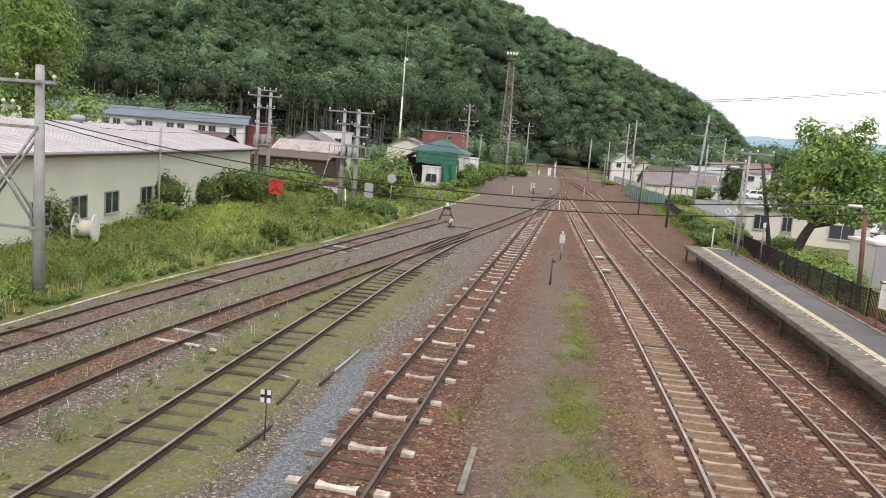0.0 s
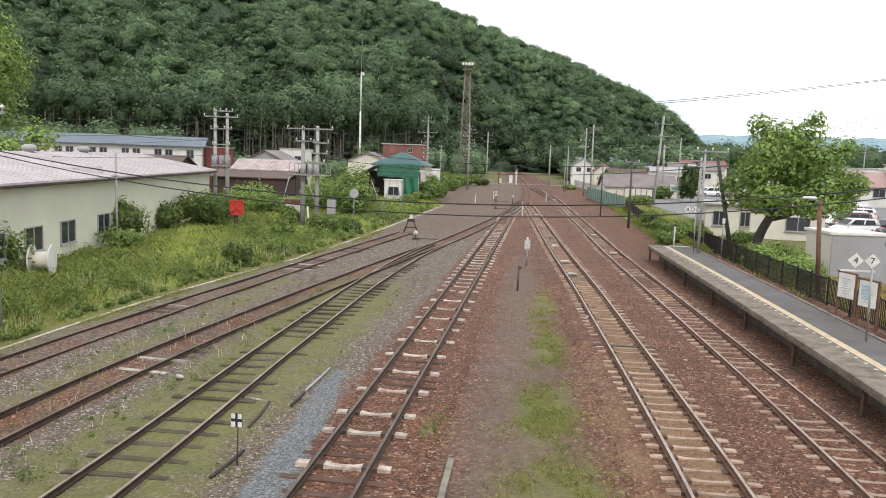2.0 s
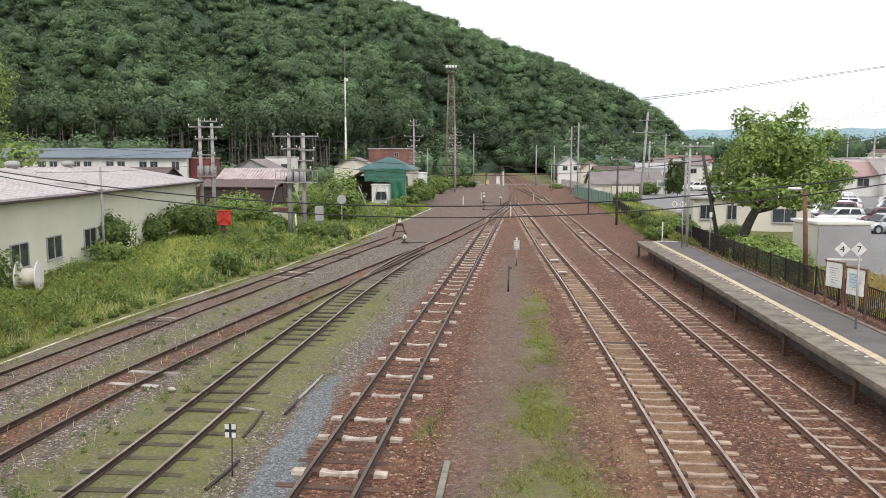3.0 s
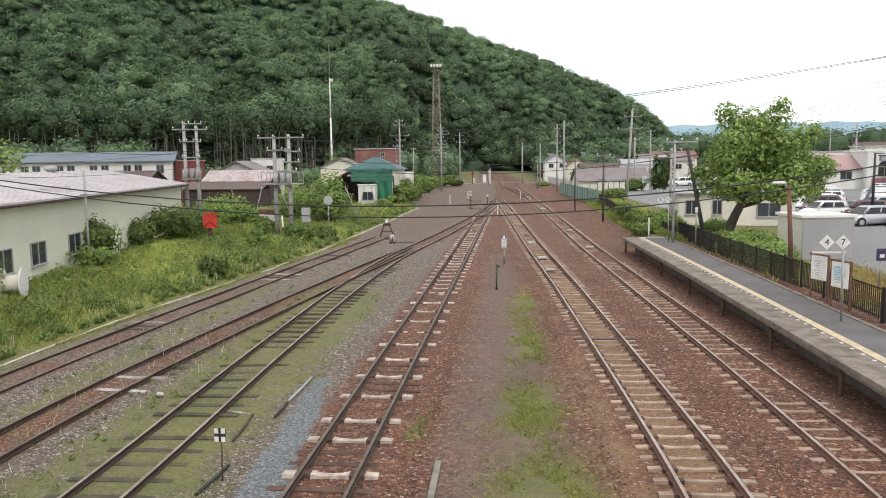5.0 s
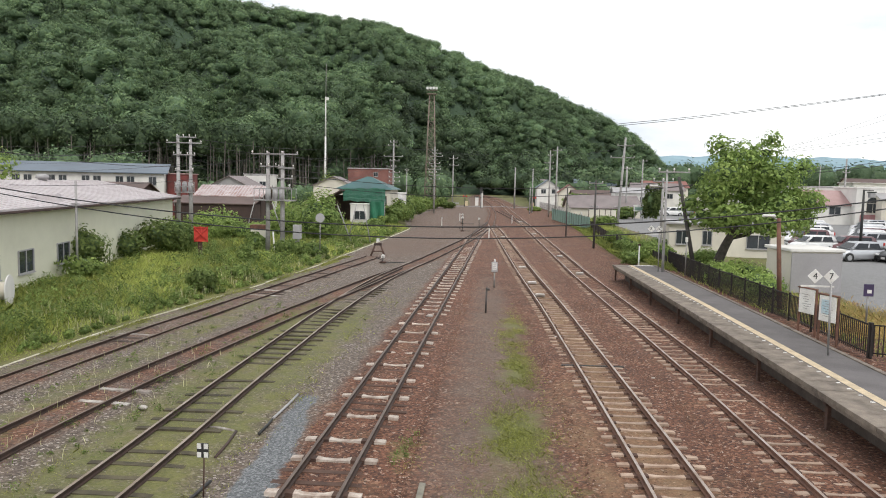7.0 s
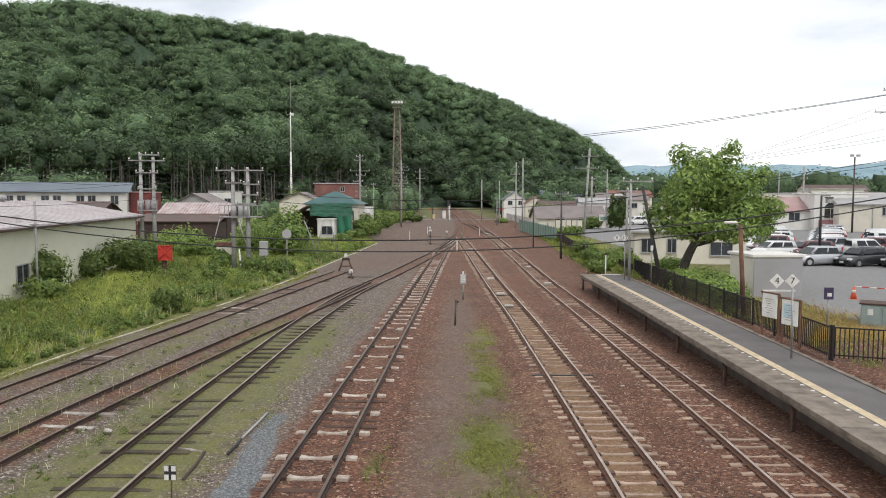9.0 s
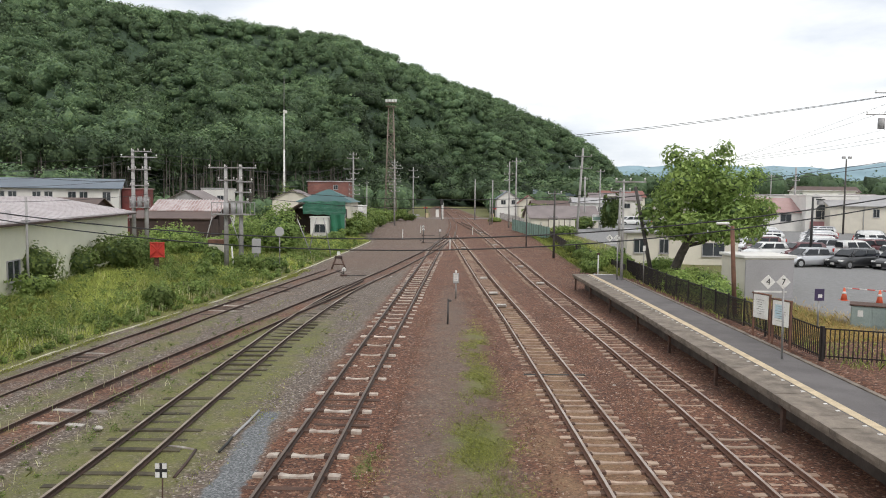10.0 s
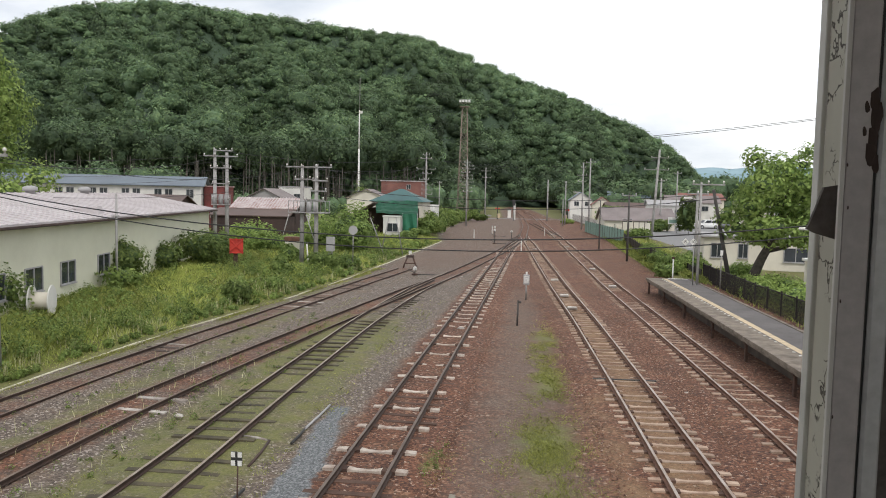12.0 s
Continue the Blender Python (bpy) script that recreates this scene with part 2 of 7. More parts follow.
def tube(bm, pts, radii, sides=8, caps=True):
    """A tapered round bar along pts."""
    rings = []
    pts = [Vector(p) for p in pts]
    for i, p in enumerate(pts):
        d = (pts[min(i + 1, len(pts) - 1)] - pts[max(i - 1, 0)]).normalized()
        u = d.cross(Vector((0, 0, 1)) if abs(d.z) < 0.9 else Vector((0, 1, 0))).normalized()
        w = d.cross(u)
        r = radii[i] if isinstance(radii, (list, tuple)) else radii
        rings.append([bm.verts.new(p + (u * math.cos(k * math.tau / sides) + w * math.sin(k * math.tau / sides)) * r) for k in range(sides)])
    for a, b in zip(rings, rings[1:]):
        for k in range(sides):
            f = bm.faces.new((a[k], a[(k + 1) % sides], b[(k + 1) % sides], b[k]))
            f.smooth = True
    if caps:
        bm.faces.new(rings[0][::-1])
        bm.faces.new(rings[-1])


def tubem(pts, radii, sides=8):
    bm = bmesh.new()
    tube(bm, pts, radii, sides)
    bmesh.ops.recalc_face_normals(bm, faces=bm.faces)
    return bm


def prism(bm, outline, axis, lo, hi):
    """Extrudes a 2D outline along x ('x': outline is (y, z)), y or z."""
    def pt(a, b, c):
        return {"x": (c, a, b), "y": (a, c, b), "z": (a, b, c)}[axis]
    lo_v = [bm.verts.new(pt(a, b, lo)) for a, b in outline]
    hi_v = [bm.verts.new(pt(a, b, hi)) for a, b in outline]
    n = len(outline)
    bm.faces.new(lo_v)
    bm.faces.new(hi_v[::-1])
    for i in range(n):
        bm.faces.new((lo_v[i], hi_v[i], hi_v[(i + 1) % n], lo_v[(i + 1) % n]))
    bmesh.ops.recalc_face_normals(bm, faces=bm.faces)


def prismm(outline, axis, lo, hi):
    bm = bmesh.new()
    prism(bm, outline, axis, lo, hi)
    return bm


def quads_mesh(name, co, n_corner=4):
    """A mesh of loose faces from an array of corners, n_corner to a face."""
    co = np.asarray(co, dtype=np.float32).reshape(-1, 3)
    n = len(co) // n_corner
    me = bpy.data.meshes.new(name)
    me.vertices.add(len(co))
    me.vertices.foreach_set("co", co.ravel())
    me.loops.add(len(co))
    me.loops.foreach_set("vertex_index", np.arange(len(co), dtype=np.int32))
    me.polygons.add(n)
    me.polygons.foreach_set("loop_start", np.arange(0, len(co), n_corner, dtype=np.int32))
    me.update(calc_edges=True)
    return me


def soft_normals(me, nrm):
    """Leaves take the light by the rounded crown or sward that they belong to."""
    me.normals_split_custom_set_from_vertices(np.ascontiguousarray(nrm, dtype=np.float32))


# ---- plan lines: track centres, x by y ----
TRACKS = {
    "mid": [(0.535, -60), (0.535, 84), (0.75, 93), (1.3, 103), (1.6, 112), (1.2, 150), (-1.2, 210), (-8, 320), (-24, 480)],
    "plat1": [(9.0, -60), (7.72, 14.6), (7.33, 22.2), (6.5, 36.9), (5.5, 51.3), (4.05, 76), (2.8, 97), (2.1, 106), (1.62, 116)],
    "plat2": [(13.2, -60), (11.05, 14.8), (10.76, 22.4), (10.28, 31.3), (9.15, 51.7), (8.25, 75), (7.3, 99), (4.7, 161), (2.4, 215), (-4, 320), (-20, 480)],
    "grassy": [(-3.1, -60), (-3.5, 14), (-3.72, 20.5), (-3.8, 26), (-3.9, 33), (-3.75, 40), (-3.4, 47), (-2.75, 53), (-2.1, 58)],
    "siding": [(-8.2, -60), (-7.0, 17), (-6.65, 22), (-6.2, 26.2), (-5.8, 30), (-5.05, 36.2), (-3.95, 45), (-2.1, 58), (-0.25, 77.7), (0.45, 88), (0.9, 97)],
    "stub": [(-10.9, -60), (-10.35, 14), (-9.95, 22), (-9.5, 28), (-9.0, 33.4), (-8.5, 39), (-7.9, 45), (-7.0, 54), (-6.35, 59.8)],
}
KERB = [(-11.9, -60), (-11.8, 22), (-11.65, 28), (-11.3, 31.7), (-10.77, 36.5), (-10.0, 42.8), (-9.3, 52.7), (-8.95, 75), (-8.57, 98), (-10.4, 108), (-12.3, 121), (-13.2, 150), (-13.4, 200)]


def smooth_line(pts, y0, y1, step):
    """The plan line rounded off, as points (x, y) from y0 to y1."""
    ys = np.arange(y0, y1 + step * 0.5, step)
    fine = np.arange(y0 - 8, y1 + 8, 0.5)
    fx = np.interp(fine, [p[1] for p in pts], [p[0] for p in pts])
    k = np.hanning(17)
    fx = np.convolve(np.pad(fx, 8, mode="edge"), k / k.sum(), mode="valid")
    return [(float(np.interp(y, fine, fx)), float(y)) for y in ys]


def edge_x(y):
    """The platform's edge."""
    return 12.48 - 0.037 * (y - 15) + 0.13 * max(0.0, 1 - ((y - 33) / 18) ** 2)


def ss(a, b, v):
    t = np.clip((v - a) / (b - a), 0, 1)
    return t * t * (3 - 2 * t)


# ---- ground: one sheet to the horizon ----
def grow(start, step, ratio, end):
    out, v = [], start
    while abs(v) < end:
        out.append(v)
        step *= ratio
        v += step if end > 0 and start >= 0 else -step
    return out


GX = np.array(sorted([-v for v in grow(16.0, 0.4, 1.12, 4600)] + list(np.arange(-15.8, 17.9, 0.3)) + grow(18.0, 0.35, 1.12, 4600)))
GY = np.array(sorted([-v for v in grow(0.5, 1.0, 1.5, 4600)] + list(np.arange(0, 62, 0.3)) + grow(62.0, 0.32, 1.035, 4600)))


def ground_z(x, y):
    """Height of the ground."""
    xe = 12.48 - 0.037 * (np.minimum(y, 60) - 15)
    right = ss(0, 1.2, x - xe - np.where(y < 52, 2.3, 1.2 + 2.2 * ss(52, 70, y)))
    left = 0.25 * ss(0, 3, np.interp(y, [p[1] for p in KERB], [p[0] for p in KERB]) - x)
    far = 1 - ss(140, 240, y)
    return -0.22 + 0.85 * right * far + left * far + 0.03 * np.sin(x * 0.9 + y * 0.31) * np.cos(y * 0.47)


X, Y = np.meshgrid(GX, GY)
Z = ground_z(X, Y)
track_d = np.full(X.shape, 99.0)
for pts in TRACKS.values():
    tx = np.interp(Y, [p[1] for p in pts], [p[0] for p in pts])
    lim = (Y <= pts[-1][1] + 1)
    track_d = np.minimum(track_d, np.where(lim, np.abs(X - tx), 99))
Z = Z + 0.06 * (1 - ss(1.2, 2.0, track_d))
for key in ("plat2",):
    tx = np.interp(Y, [p[1] for p in TRACKS[key]], [p[0] for p in TRACKS[key]])
    Z = Z + 0.012 * (1 - ss(1.0, 1.8, np.abs(X - tx))) * (Y < TRACKS[key][-1][1])
for key, up in (("stub", 0.07), ("siding", 0.03)):
    tx = np.interp(Y, [p[1] for p in TRACKS[key]], [p[0] for p in TRACKS[key]])
    Z = Z + up * (1 - ss(1.0, 1.7, np.abs(X - tx))) * (Y < TRACKS[key][-1][1])
kerb_x = np.interp(Y, [p[1] for p in KERB], [p[0] for p in KERB])
edge_arr = 12.48 - 0.037 * (np.minimum(Y, 60) - 15)
ax = np.interp(Y, [p[1] for p in TRACKS["mid"]], [p[0] for p in TRACKS["mid"]])
bx = np.interp(Y, [p[1] for p in TRACKS["plat1"]], [p[0] for p in TRACKS["plat1"]])
rust = ss(-1.6, -0.7, X - ax) * (1 - ss(195, 215, Y)) + ss(7, 5.5, np.abs(X - ax - 1.8)) * ss(195, 215, Y)
for key, share_ in (("siding", 0.66), ("stub", 0.5)):
    tx = np.interp(Y, [p[1] for p in TRACKS[key]], [p[0] for p in TRACKS[key]])
    rust = np.maximum(rust, share_ * (1 - ss(0.55, 1.15, np.abs(X - tx))) * (Y < TRACKS[key][-1][1]))
cinder = 0.88 * ss(1.2, 2.8, X - ax) * (1 - ss(-3.0, -1.5, X - bx)) * (1 - ss(42, 60, Y))
cinder = np.maximum(cinder, 0.8 * ss(0, 1, X - kerb_x) * (1 - ss(-1.4, -0.5, X - ax)) * ss(48, 70, Y) * ss(0.5, 1.3, track_d))
blue = 0.95 * np.exp(-((X + 0.7 + 0.1 * (Y - 14)) / (0.5 - 0.028 * (Y - 14))) ** 4) * ss(9, 11, Y) * (1 - ss(19, 22.5, Y))
def gaussian_spot(cx, cy, rx, ry):
    return np.exp(-((X - cx) / rx) ** 2 - ((Y - cy) / ry) ** 2)
grass = 1.05 * ss(-0.3, 0.5, kerb_x - X)
grass = np.maximum(grass, 0.66 * ss(0.5, -0.9, np.abs(X + 3.7) - 2.2) * (1 - ss(30, 44, Y)))
grass = np.maximum(grass, 0.52 * (ss(0.4, -0.6, np.abs(X - kerb_x - 0.8) - 0.6)) * (1 - ss(50, 60, Y)))
grass = np.maximum(grass, 0.5 * (ss(0.5, -0.5, np.abs(X + 8.0) - 0.7)) * (1 - ss(30, 48, Y)))
for cx, cy, rx, ry, a in ((4.5, 18.3, 1.0, 2.2, 0.85), (4.75, 13.5, 1.2, 2.4, 0.75), (4.55, 25.0, 0.6, 2.6, 0.75), (4.5, 32, 0.7, 3.5, 0.65), (-2.3, 13, 0.9, 3.5, 0.62), (1.9, 16.5, 0.45, 1.3, 0.5)):
    grass = np.maximum(grass, a * gaussian_spot(cx, cy, rx, ry))
back_grass = ss(-0.3, 0.5, X - edge_arr - np.where(Y < 50, 3.9, 1.9 + 0.8 * ss(50, 60, Y)))
asphalt = ss(0, 0.6, X - np.interp(Y, [20, 40, 52, 62, 80, 110], [19.0, 20.5, 24.0, 24.0, 19.5, 18.0])) * (1 - ss(175, 180, Y)) * ss(28, 30, Y) * (1 - ss(70, 74, X))
grass = np.maximum(grass, back_grass * (1 - asphalt) * (1 - 0.85 * (1 - ss(29, 33, Y)) * (1 - ss(19, 22, X))))
grass = np.maximum(grass * (1 - asphalt), 0.95 * ss(207, 215, Y) * ss(6, 8, np.abs(X - ax - 1.8)))
road = ((Y > 196) & (Y < 206)).astype(float)
grass = grass * (1 - road)
asphalt = np.maximum(asphalt, 0.9 * road)
nx, ny = len(GX), len(GY)
idx = np.arange(nx * ny).reshape(ny, nx)
faces = np.stack([idx[:-1, :-1], idx[:-1, 1:], idx[1:, 1:], idx[1:, :-1]], -1).reshape(-1, 4)
gme = bpy.data.meshes.new("ground")
gme.from_pydata(np.stack([X, Y, Z], -1).reshape(-1, 3).tolist(), [], faces.tolist())
p1x = np.interp(Y, [p[1] for p in TRACKS["plat1"]], [p[0] for p in TRACKS["plat1"]])
straw = 0.5 * np.exp(-((X - p1x + 0.05) / 0.62) ** 4) * (1 - ss(40, 62, Y)) * ss(8, 11, Y)
straw = np.maximum(straw, 0.4 * np.exp(-((X - p1x + 1.4) / 0.5) ** 2) * (1 - ss(20, 28, Y)))
for nm, arr in (("rust", rust), ("straw", straw), ("cinder", cinder), ("blue", blue), ("grass", grass), ("asphalt", asphalt)):
    at = gme.attributes.new(nm, "FLOAT", "POINT")
    at.data.foreach_set("value", np.ascontiguousarray(arr, dtype=np.float32).ravel())
gme.polygons.foreach_set("use_smooth", np.ones(len(gme.polygons), dtype=bool))
tagged(mesh_part("ground", gme, M_GROUND), "brown ballast, cinder, gravel and grass of a rail yard", "ground", kind="structure")


def gz(x, y):
    return float(ground_z(np.array(float(x)), np.array(float(y))))


# ---- tracks ----
def rail_mesh(line, off, web=M_RAIL):
    """A flat-bottomed rail along the line, off metres to the side."""
    prof = [(-0.062, -0.145), (0.062, -0.145), (0.062, -0.132), (0.012, -0.115), (0.01, -0.045), (0.034, -0.034), (0.034, -0.004),
            (0.028, 0.0), (-0.028, 0.0), (-0.034, -0.004), (-0.034, -0.034), (-0.01, -0.045), (-0.012, -0.115), (-0.062, -0.132)]
    co, fc, mi = [], [], []
    n = len(prof)
    for i, (x, y) in enumerate(line):
        a, b = line[max(i - 1, 0)], line[min(i + 1, len(line) - 1)]
        d = Vector((b[0] - a[0], b[1] - a[1])).normalized()
        side = Vector((d.y, -d.x))
        for u, w in prof:
            co.append((x + side.x * (off + u), y + side.y * (off + u), w * 0.84))
        if i:
            for k in range(n):
                fc.append(((i - 1) * n + k, (i - 1) * n + (k + 1) % n, i * n + (k + 1) % n, i * n + k))
                mi.append(1 if k in (6, 7, 8) else 0)
    me = bpy.data.meshes.new("rail")
    me.from_pydata(co, [], fc)
    me.materials.append(web)
    return me, mi


def sleeper_mesh(name, length, width, height, waist, mat, dish=0.0, seat=None):
    bm = bmesh.new()
    xs = [-0.5, -0.365, -0.2, -0.11, 0.0, 0.11, 0.2, 0.365, 0.5]
    tops = [-0.012, 0, 0, -dish * 0.75, -dish, -dish * 0.75, 0, 0, -0.012]
    wid = [0.96, 1, 1, waist, waist, waist, 1, 1, 0.96]
    rows = []
    for f, t, w in zip(xs, tops, wid):
        x, hw = f * length, width * 0.5 * w
        rows.append([bm.verts.new(p) for p in ((x, -hw, -height), (x, -hw * 0.86, t), (x, hw * 0.86, t), (x, hw, -height))])
    for a, b in zip(rows, rows[1:]):
        for k in range(3):
            fa = bm.faces.new((a[k], b[k], b[k + 1], a[k + 1]))
            fa.material_index = 1 if seat and rows.index(a) in (1, 6) else 0
    bm.faces.new(rows[0])
    bm.faces.new(rows[-1][::-1])
    bmesh.ops.recalc_face_normals(bm, faces=bm.faces)
    me = bpy.data.meshes.new(name)
    bm.to_mesh(me)
    bm.free()
    me.materials.append(mat)
    if seat:
        me.materials.append(seat)
    return me


# darker rail seats stand for rail chairs and the shadow beside the rails
SL_CONC = sleeper_mesh("sleeper", 1.9, 0.24, 0.2, 0.72, M_CONC, 0.035, M_REDWOOD)
SL_RUST = sleeper_mesh("sleeper", 1.92, 0.19, 0.2, 0.6, M_CONCRUST, 0.018, M_REDWOOD)
SL_RED = sleeper_mesh("sleeper", 2.1, 0.21, 0.15, 1.0, M_REDWOOD)
SL_WOOD = sleeper_mesh("sleeper", 2.1, 0.21, 0.15, 1.0, M_WOOD)
SL_MOSS = sleeper_mesh("sleeper", 2.1, 0.21, 0.15, 1.0, M_MOSSWOOD)
SL_PALE = sleeper_mesh("sleeper", 2.1, 0.23, 0.15, 1.0, M_WHITESL)


def track(key, y0, y1, pitch, pick, top, label, sleepers_to, side=M_RAIL, loose=0.04):
    rnd = random.Random(len(key) * 7 + int(y1))
    t = thing("railway_track", label, "railway track", kind="")
    line = smooth_line(TRACKS[key], y0, y1, 1.0)
    for off in (-0.5675, 0.5675):
        me, mi = rail_mesh(line, off, side)
        me.materials.append(top)
        me.polygons.foreach_set("material_index", mi)
        mesh_part("rail", me, None, t)
    y, i = y0, 0
    dense = smooth_line(TRACKS[key], y0 - 1, y1 + 1, 0.5)
    dy, dx = [p[1] for p in dense], [p[0] for p in dense]
    while y < sleepers_to:
        me, drop = pick(i, rnd, y)
        x = float(np.interp(y, dy, dx))
        a = math.degrees(math.atan2(float(np.interp(y + 1, dy, dx)) - x, 1.0))
        mesh_part("sleeper", me, None, t, "", pose(x + rnd.uniform(-0.03, 0.03), y, -0.115 + drop + rnd.uniform(-0.012, 0.008), 0, rnd.uniform(-0.6, 0.6), -a + rnd.uniform(-1.2, 1.2)))
        y += pitch * rnd.uniform(1 - loose, 1 + loose)
        i += 1
    return t


def pick_mid(i, r, y):
    """Every third sleeper is concrete, every second one further out."""
    pale = i % 2 == 0 if y > 33 else i in (45, 48, 50) or (i > 50 and i % 3 == 2) or (i < 45 and i % 3 == 0)
    return (SL_CONC, 0.012) if pale else (SL_RED, -0.045)


track("mid", -13.82, 395, 0.616, pick_mid, M_RAILMID, "track with pale concrete and dark wooden sleepers on brown ballast", 104, M_RAIL, 0.0)
track("plat1", -14, 112, 0.585, lambda i, r, y: (SL_RUST, 0.0 if r.random() < 0.85 else -0.02), M_RAILTOP, "rusty track with concrete sleepers sunk in brown ballast", 104, M_RAILRUST)
track("plat2", -14, 395, 0.6, lambda i, r, y: (SL_RUST, 0.002 if r.random() < 0.65 else -0.02), M_RAILTOP, "rusty track beside the platform, sleepers half buried", 130, M_RAILRUST)
track("grassy", -14, 57, 0.76, lambda i, r, y: (SL_MOSS, -0.004 if r.random() < 0.6 else -0.04), M_RAILGREY, "disused track with mossy wooden sleepers in grass", 44)
track("siding", -14, 97, 0.6, lambda i, r, y: (SL_PALE, 0.012) if 17.8 < y < 20.2 and i % 2 else (SL_WOOD, -0.035 if r.random() < 0.4 else -0.07), M_RAILDULL, "rusty siding track with dark wooden sleepers", 92)
track("stub", -14, 59.5, 0.62, lambda i, r, y: (SL_PALE if r.random() < 0.2 else SL_WOOD, 0.03 if r.random() < 0.3 else -0.02), M_RAILDULL, "disused rusty stub track overgrown at its edge", 58)


# ---- platform ----
def strip(name, x0, x1, z0, z1, y0, y1, mat, step=1.0, parent=None, label=""):
    """A long slab that follows the platform's edge from x0 to x1 behind it."""
    bm = bmesh.new()
    prev = None
    for y in np.arange(y0, y1 + 1e-6, (y1 - y0) / max(1, round((y1 - y0) / step))):
        e = edge_x(y)
        ring = [bm.verts.new((e + a, y, b)) for a, b in ((x0, z0), (x1, z0), (x1, z1), (x0, z1))]
        if prev:
            for k in range(4):
                bm.faces.new((prev[k], prev[(k + 1) % 4], ring[(k + 1) % 4], ring[k]))
        else:
            bm.faces.new(ring[::-1])
        prev = ring
    bm.faces.new(prev)
    bmesh.ops.recalc_face_normals(bm, faces=bm.faces)
    return part(name, bm, mat, parent, label)


PZ = 0.77
plat = thing("platform", "low station platform with concrete edge and asphalt top", "platform", kind="structure")
strip("platform_body", 0.9, 2.62, -0.4, PZ - 0.004, 4, 50.4, M_ASPHALT, 1.0, plat, "dark asphalt platform surface")
strip("retaining_wall", 0.8, 0.9, -0.4, PZ - 0.13, 4, 50.4, M_DARKWALL, 1.0, plat, "concrete wall darkened as shade under the platform edge")
strip("back_kerb", 2.62, 2.78, -0.4, PZ + 0.03, 4, 50.4, M_PLATCONC, 1.0, plat, "grey concrete kerb")
strip("yellow_line", 0.98, 1.25, PZ - 0.003, PZ + 0.006, 4, 50.2, M_YELLOW, 1.0, plat, "faded yellow safety line")
strip("edge_beam", 0.03, 0.15, PZ - 0.25, PZ - 0.13, 4, 50.4, M_PLATCONC, 1.0, plat, "stained concrete edge beam")
for i in range(47):
    y = 4 + i
    strip("edge_slab", -0.04, 0.93, PZ - 0.12, PZ + random.uniform(-0.006, 0.004), y + 0.008, min(y + 0.992, 50.4), M_PLATCONC, 1.0, plat)
dot = boxm(0, 0, 0, 0.1, 0.075, 0.02, 0.006)
dme = bpy.data.meshes.new("marker_dot")
dot.to_mesh(dme)
dot.free()
dme.materials.append(M_WHITEP)
for i in range(74):
    y = 5 + i * 0.61
    mesh_part("marker_dot", dme, None, plat, "", pose(edge_x(y) + 0.86, y, PZ + 0.006, 0, 0, 2))
jme = bpy.data.meshes.new("joist")
jb = boxm(0.45, 0, 0, 0.86, 0.14, 0.13, 0.01)
jb.to_mesh(jme)
jb.free()
jme.materials.append(M_PLATCONC)
for i in range(46):
    mesh_part("joist", jme, None, plat, "", pose(edge_x(4.6 + i) + 0.02, 4.6 + i, PZ - 0.185))
pme = bpy.data.meshes.new("support_post")
pb = bmesh.new()
box(pb, 0, 0, 0, 0.1, 0.16, 0.9, 0.01)
box(pb, -0.02, 0, 0.4, 0.16, 0.22, 0.06)
pb.to_mesh(pme)
pb.free()
pme.materials.append(M_RUSTIRON)
for y in (9.3, 14.5, 19.65, 24.6, 29.7, 34.6, 40.1, 45.2, 49.9):
    mesh_part("support_post", pme, None, plat, "", pose(edge_x(y) + 0.1, y, 0.11))

# ---- hill and woods ----
RNG = np.random.default_rng(11)
HILL_AZ = [-75, -55, -45, -37.7, -33.4, -28, -24, -20, -15.5, -11, -8.3, -5.7, -2.7, 1.5, 4, 6.5, 8.3, 9.4, 10.4, 12.0]
HILL_EL = [4, 7, 8.8, 10.2, 12.1, 13.0, 12.75, 12.6, 12.1, 11.85, 11.3, 10.35, 9.05, 7.6, 6.4, 5.4, 4.3, 3.5, 2.4, 0.6]


def spur_s(az):
    """Where the front spur's crest lies, as a share of the way from foot to ridge."""
    q = np.interp(az, [-75, -30, -24, -17.6, -10.3, -4, 2, 8], [3.4, 9.5, 9.7, 9.9, 8.15, 6.2, 4.6, 2.6]) / np.interp(az, HILL_AZ, HILL_EL)
    return np.clip(q, 0.3, 0.92) ** (1 / 0.72) + 0.012 * np.sin(az * 1.9) + 0.01 * np.sin(az * 0.83 + 1)


def hill_h(az, r):
    """Height of the hill at a bearing in degrees and a distance."""
    foot = np.interp(az, [-75, -30, -9.5, -7, 2, 8, 12], [230, 250, 265, 390, 430, 620, 760])
    ridge = np.interp(az, [-75, -30, -8, 2, 8, 12], [560, 640, 700, 760, 830, 900])
    s = (r - foot) / (ridge - foot)
    el = np.tan(np.radians(np.interp(az, HILL_AZ, HILL_EL)))
    rise = el * r * np.clip(s, 0, 1) ** 0.72 * np.clip((1.9 - s) / 0.9, 0, 1)
    lump = 13 * np.sin(az * 0.55 + r * 0.011) + 8 * np.sin(az * 1.3 - r * 0.017 + 1.0) + 4 * np.sin(az * 2.9 + r * 0.03)
    gully = 17 * np.exp(-((s - spur_s(az) - 0.1) / 0.075) ** 2) * np.clip((0.93 - spur_s(az)) * 6, 0, 1)
    return rise - gully + lump * np.clip(s * 3, 0, 1) * np.clip(2.2 * (0.95 - s), 0, 1) - 3.5 * np.clip(s * 2, 0, 1)


def polar(az, r):
    a = np.radians(az)
    return 4.2 + np.sin(a) * r, np.cos(a) * r


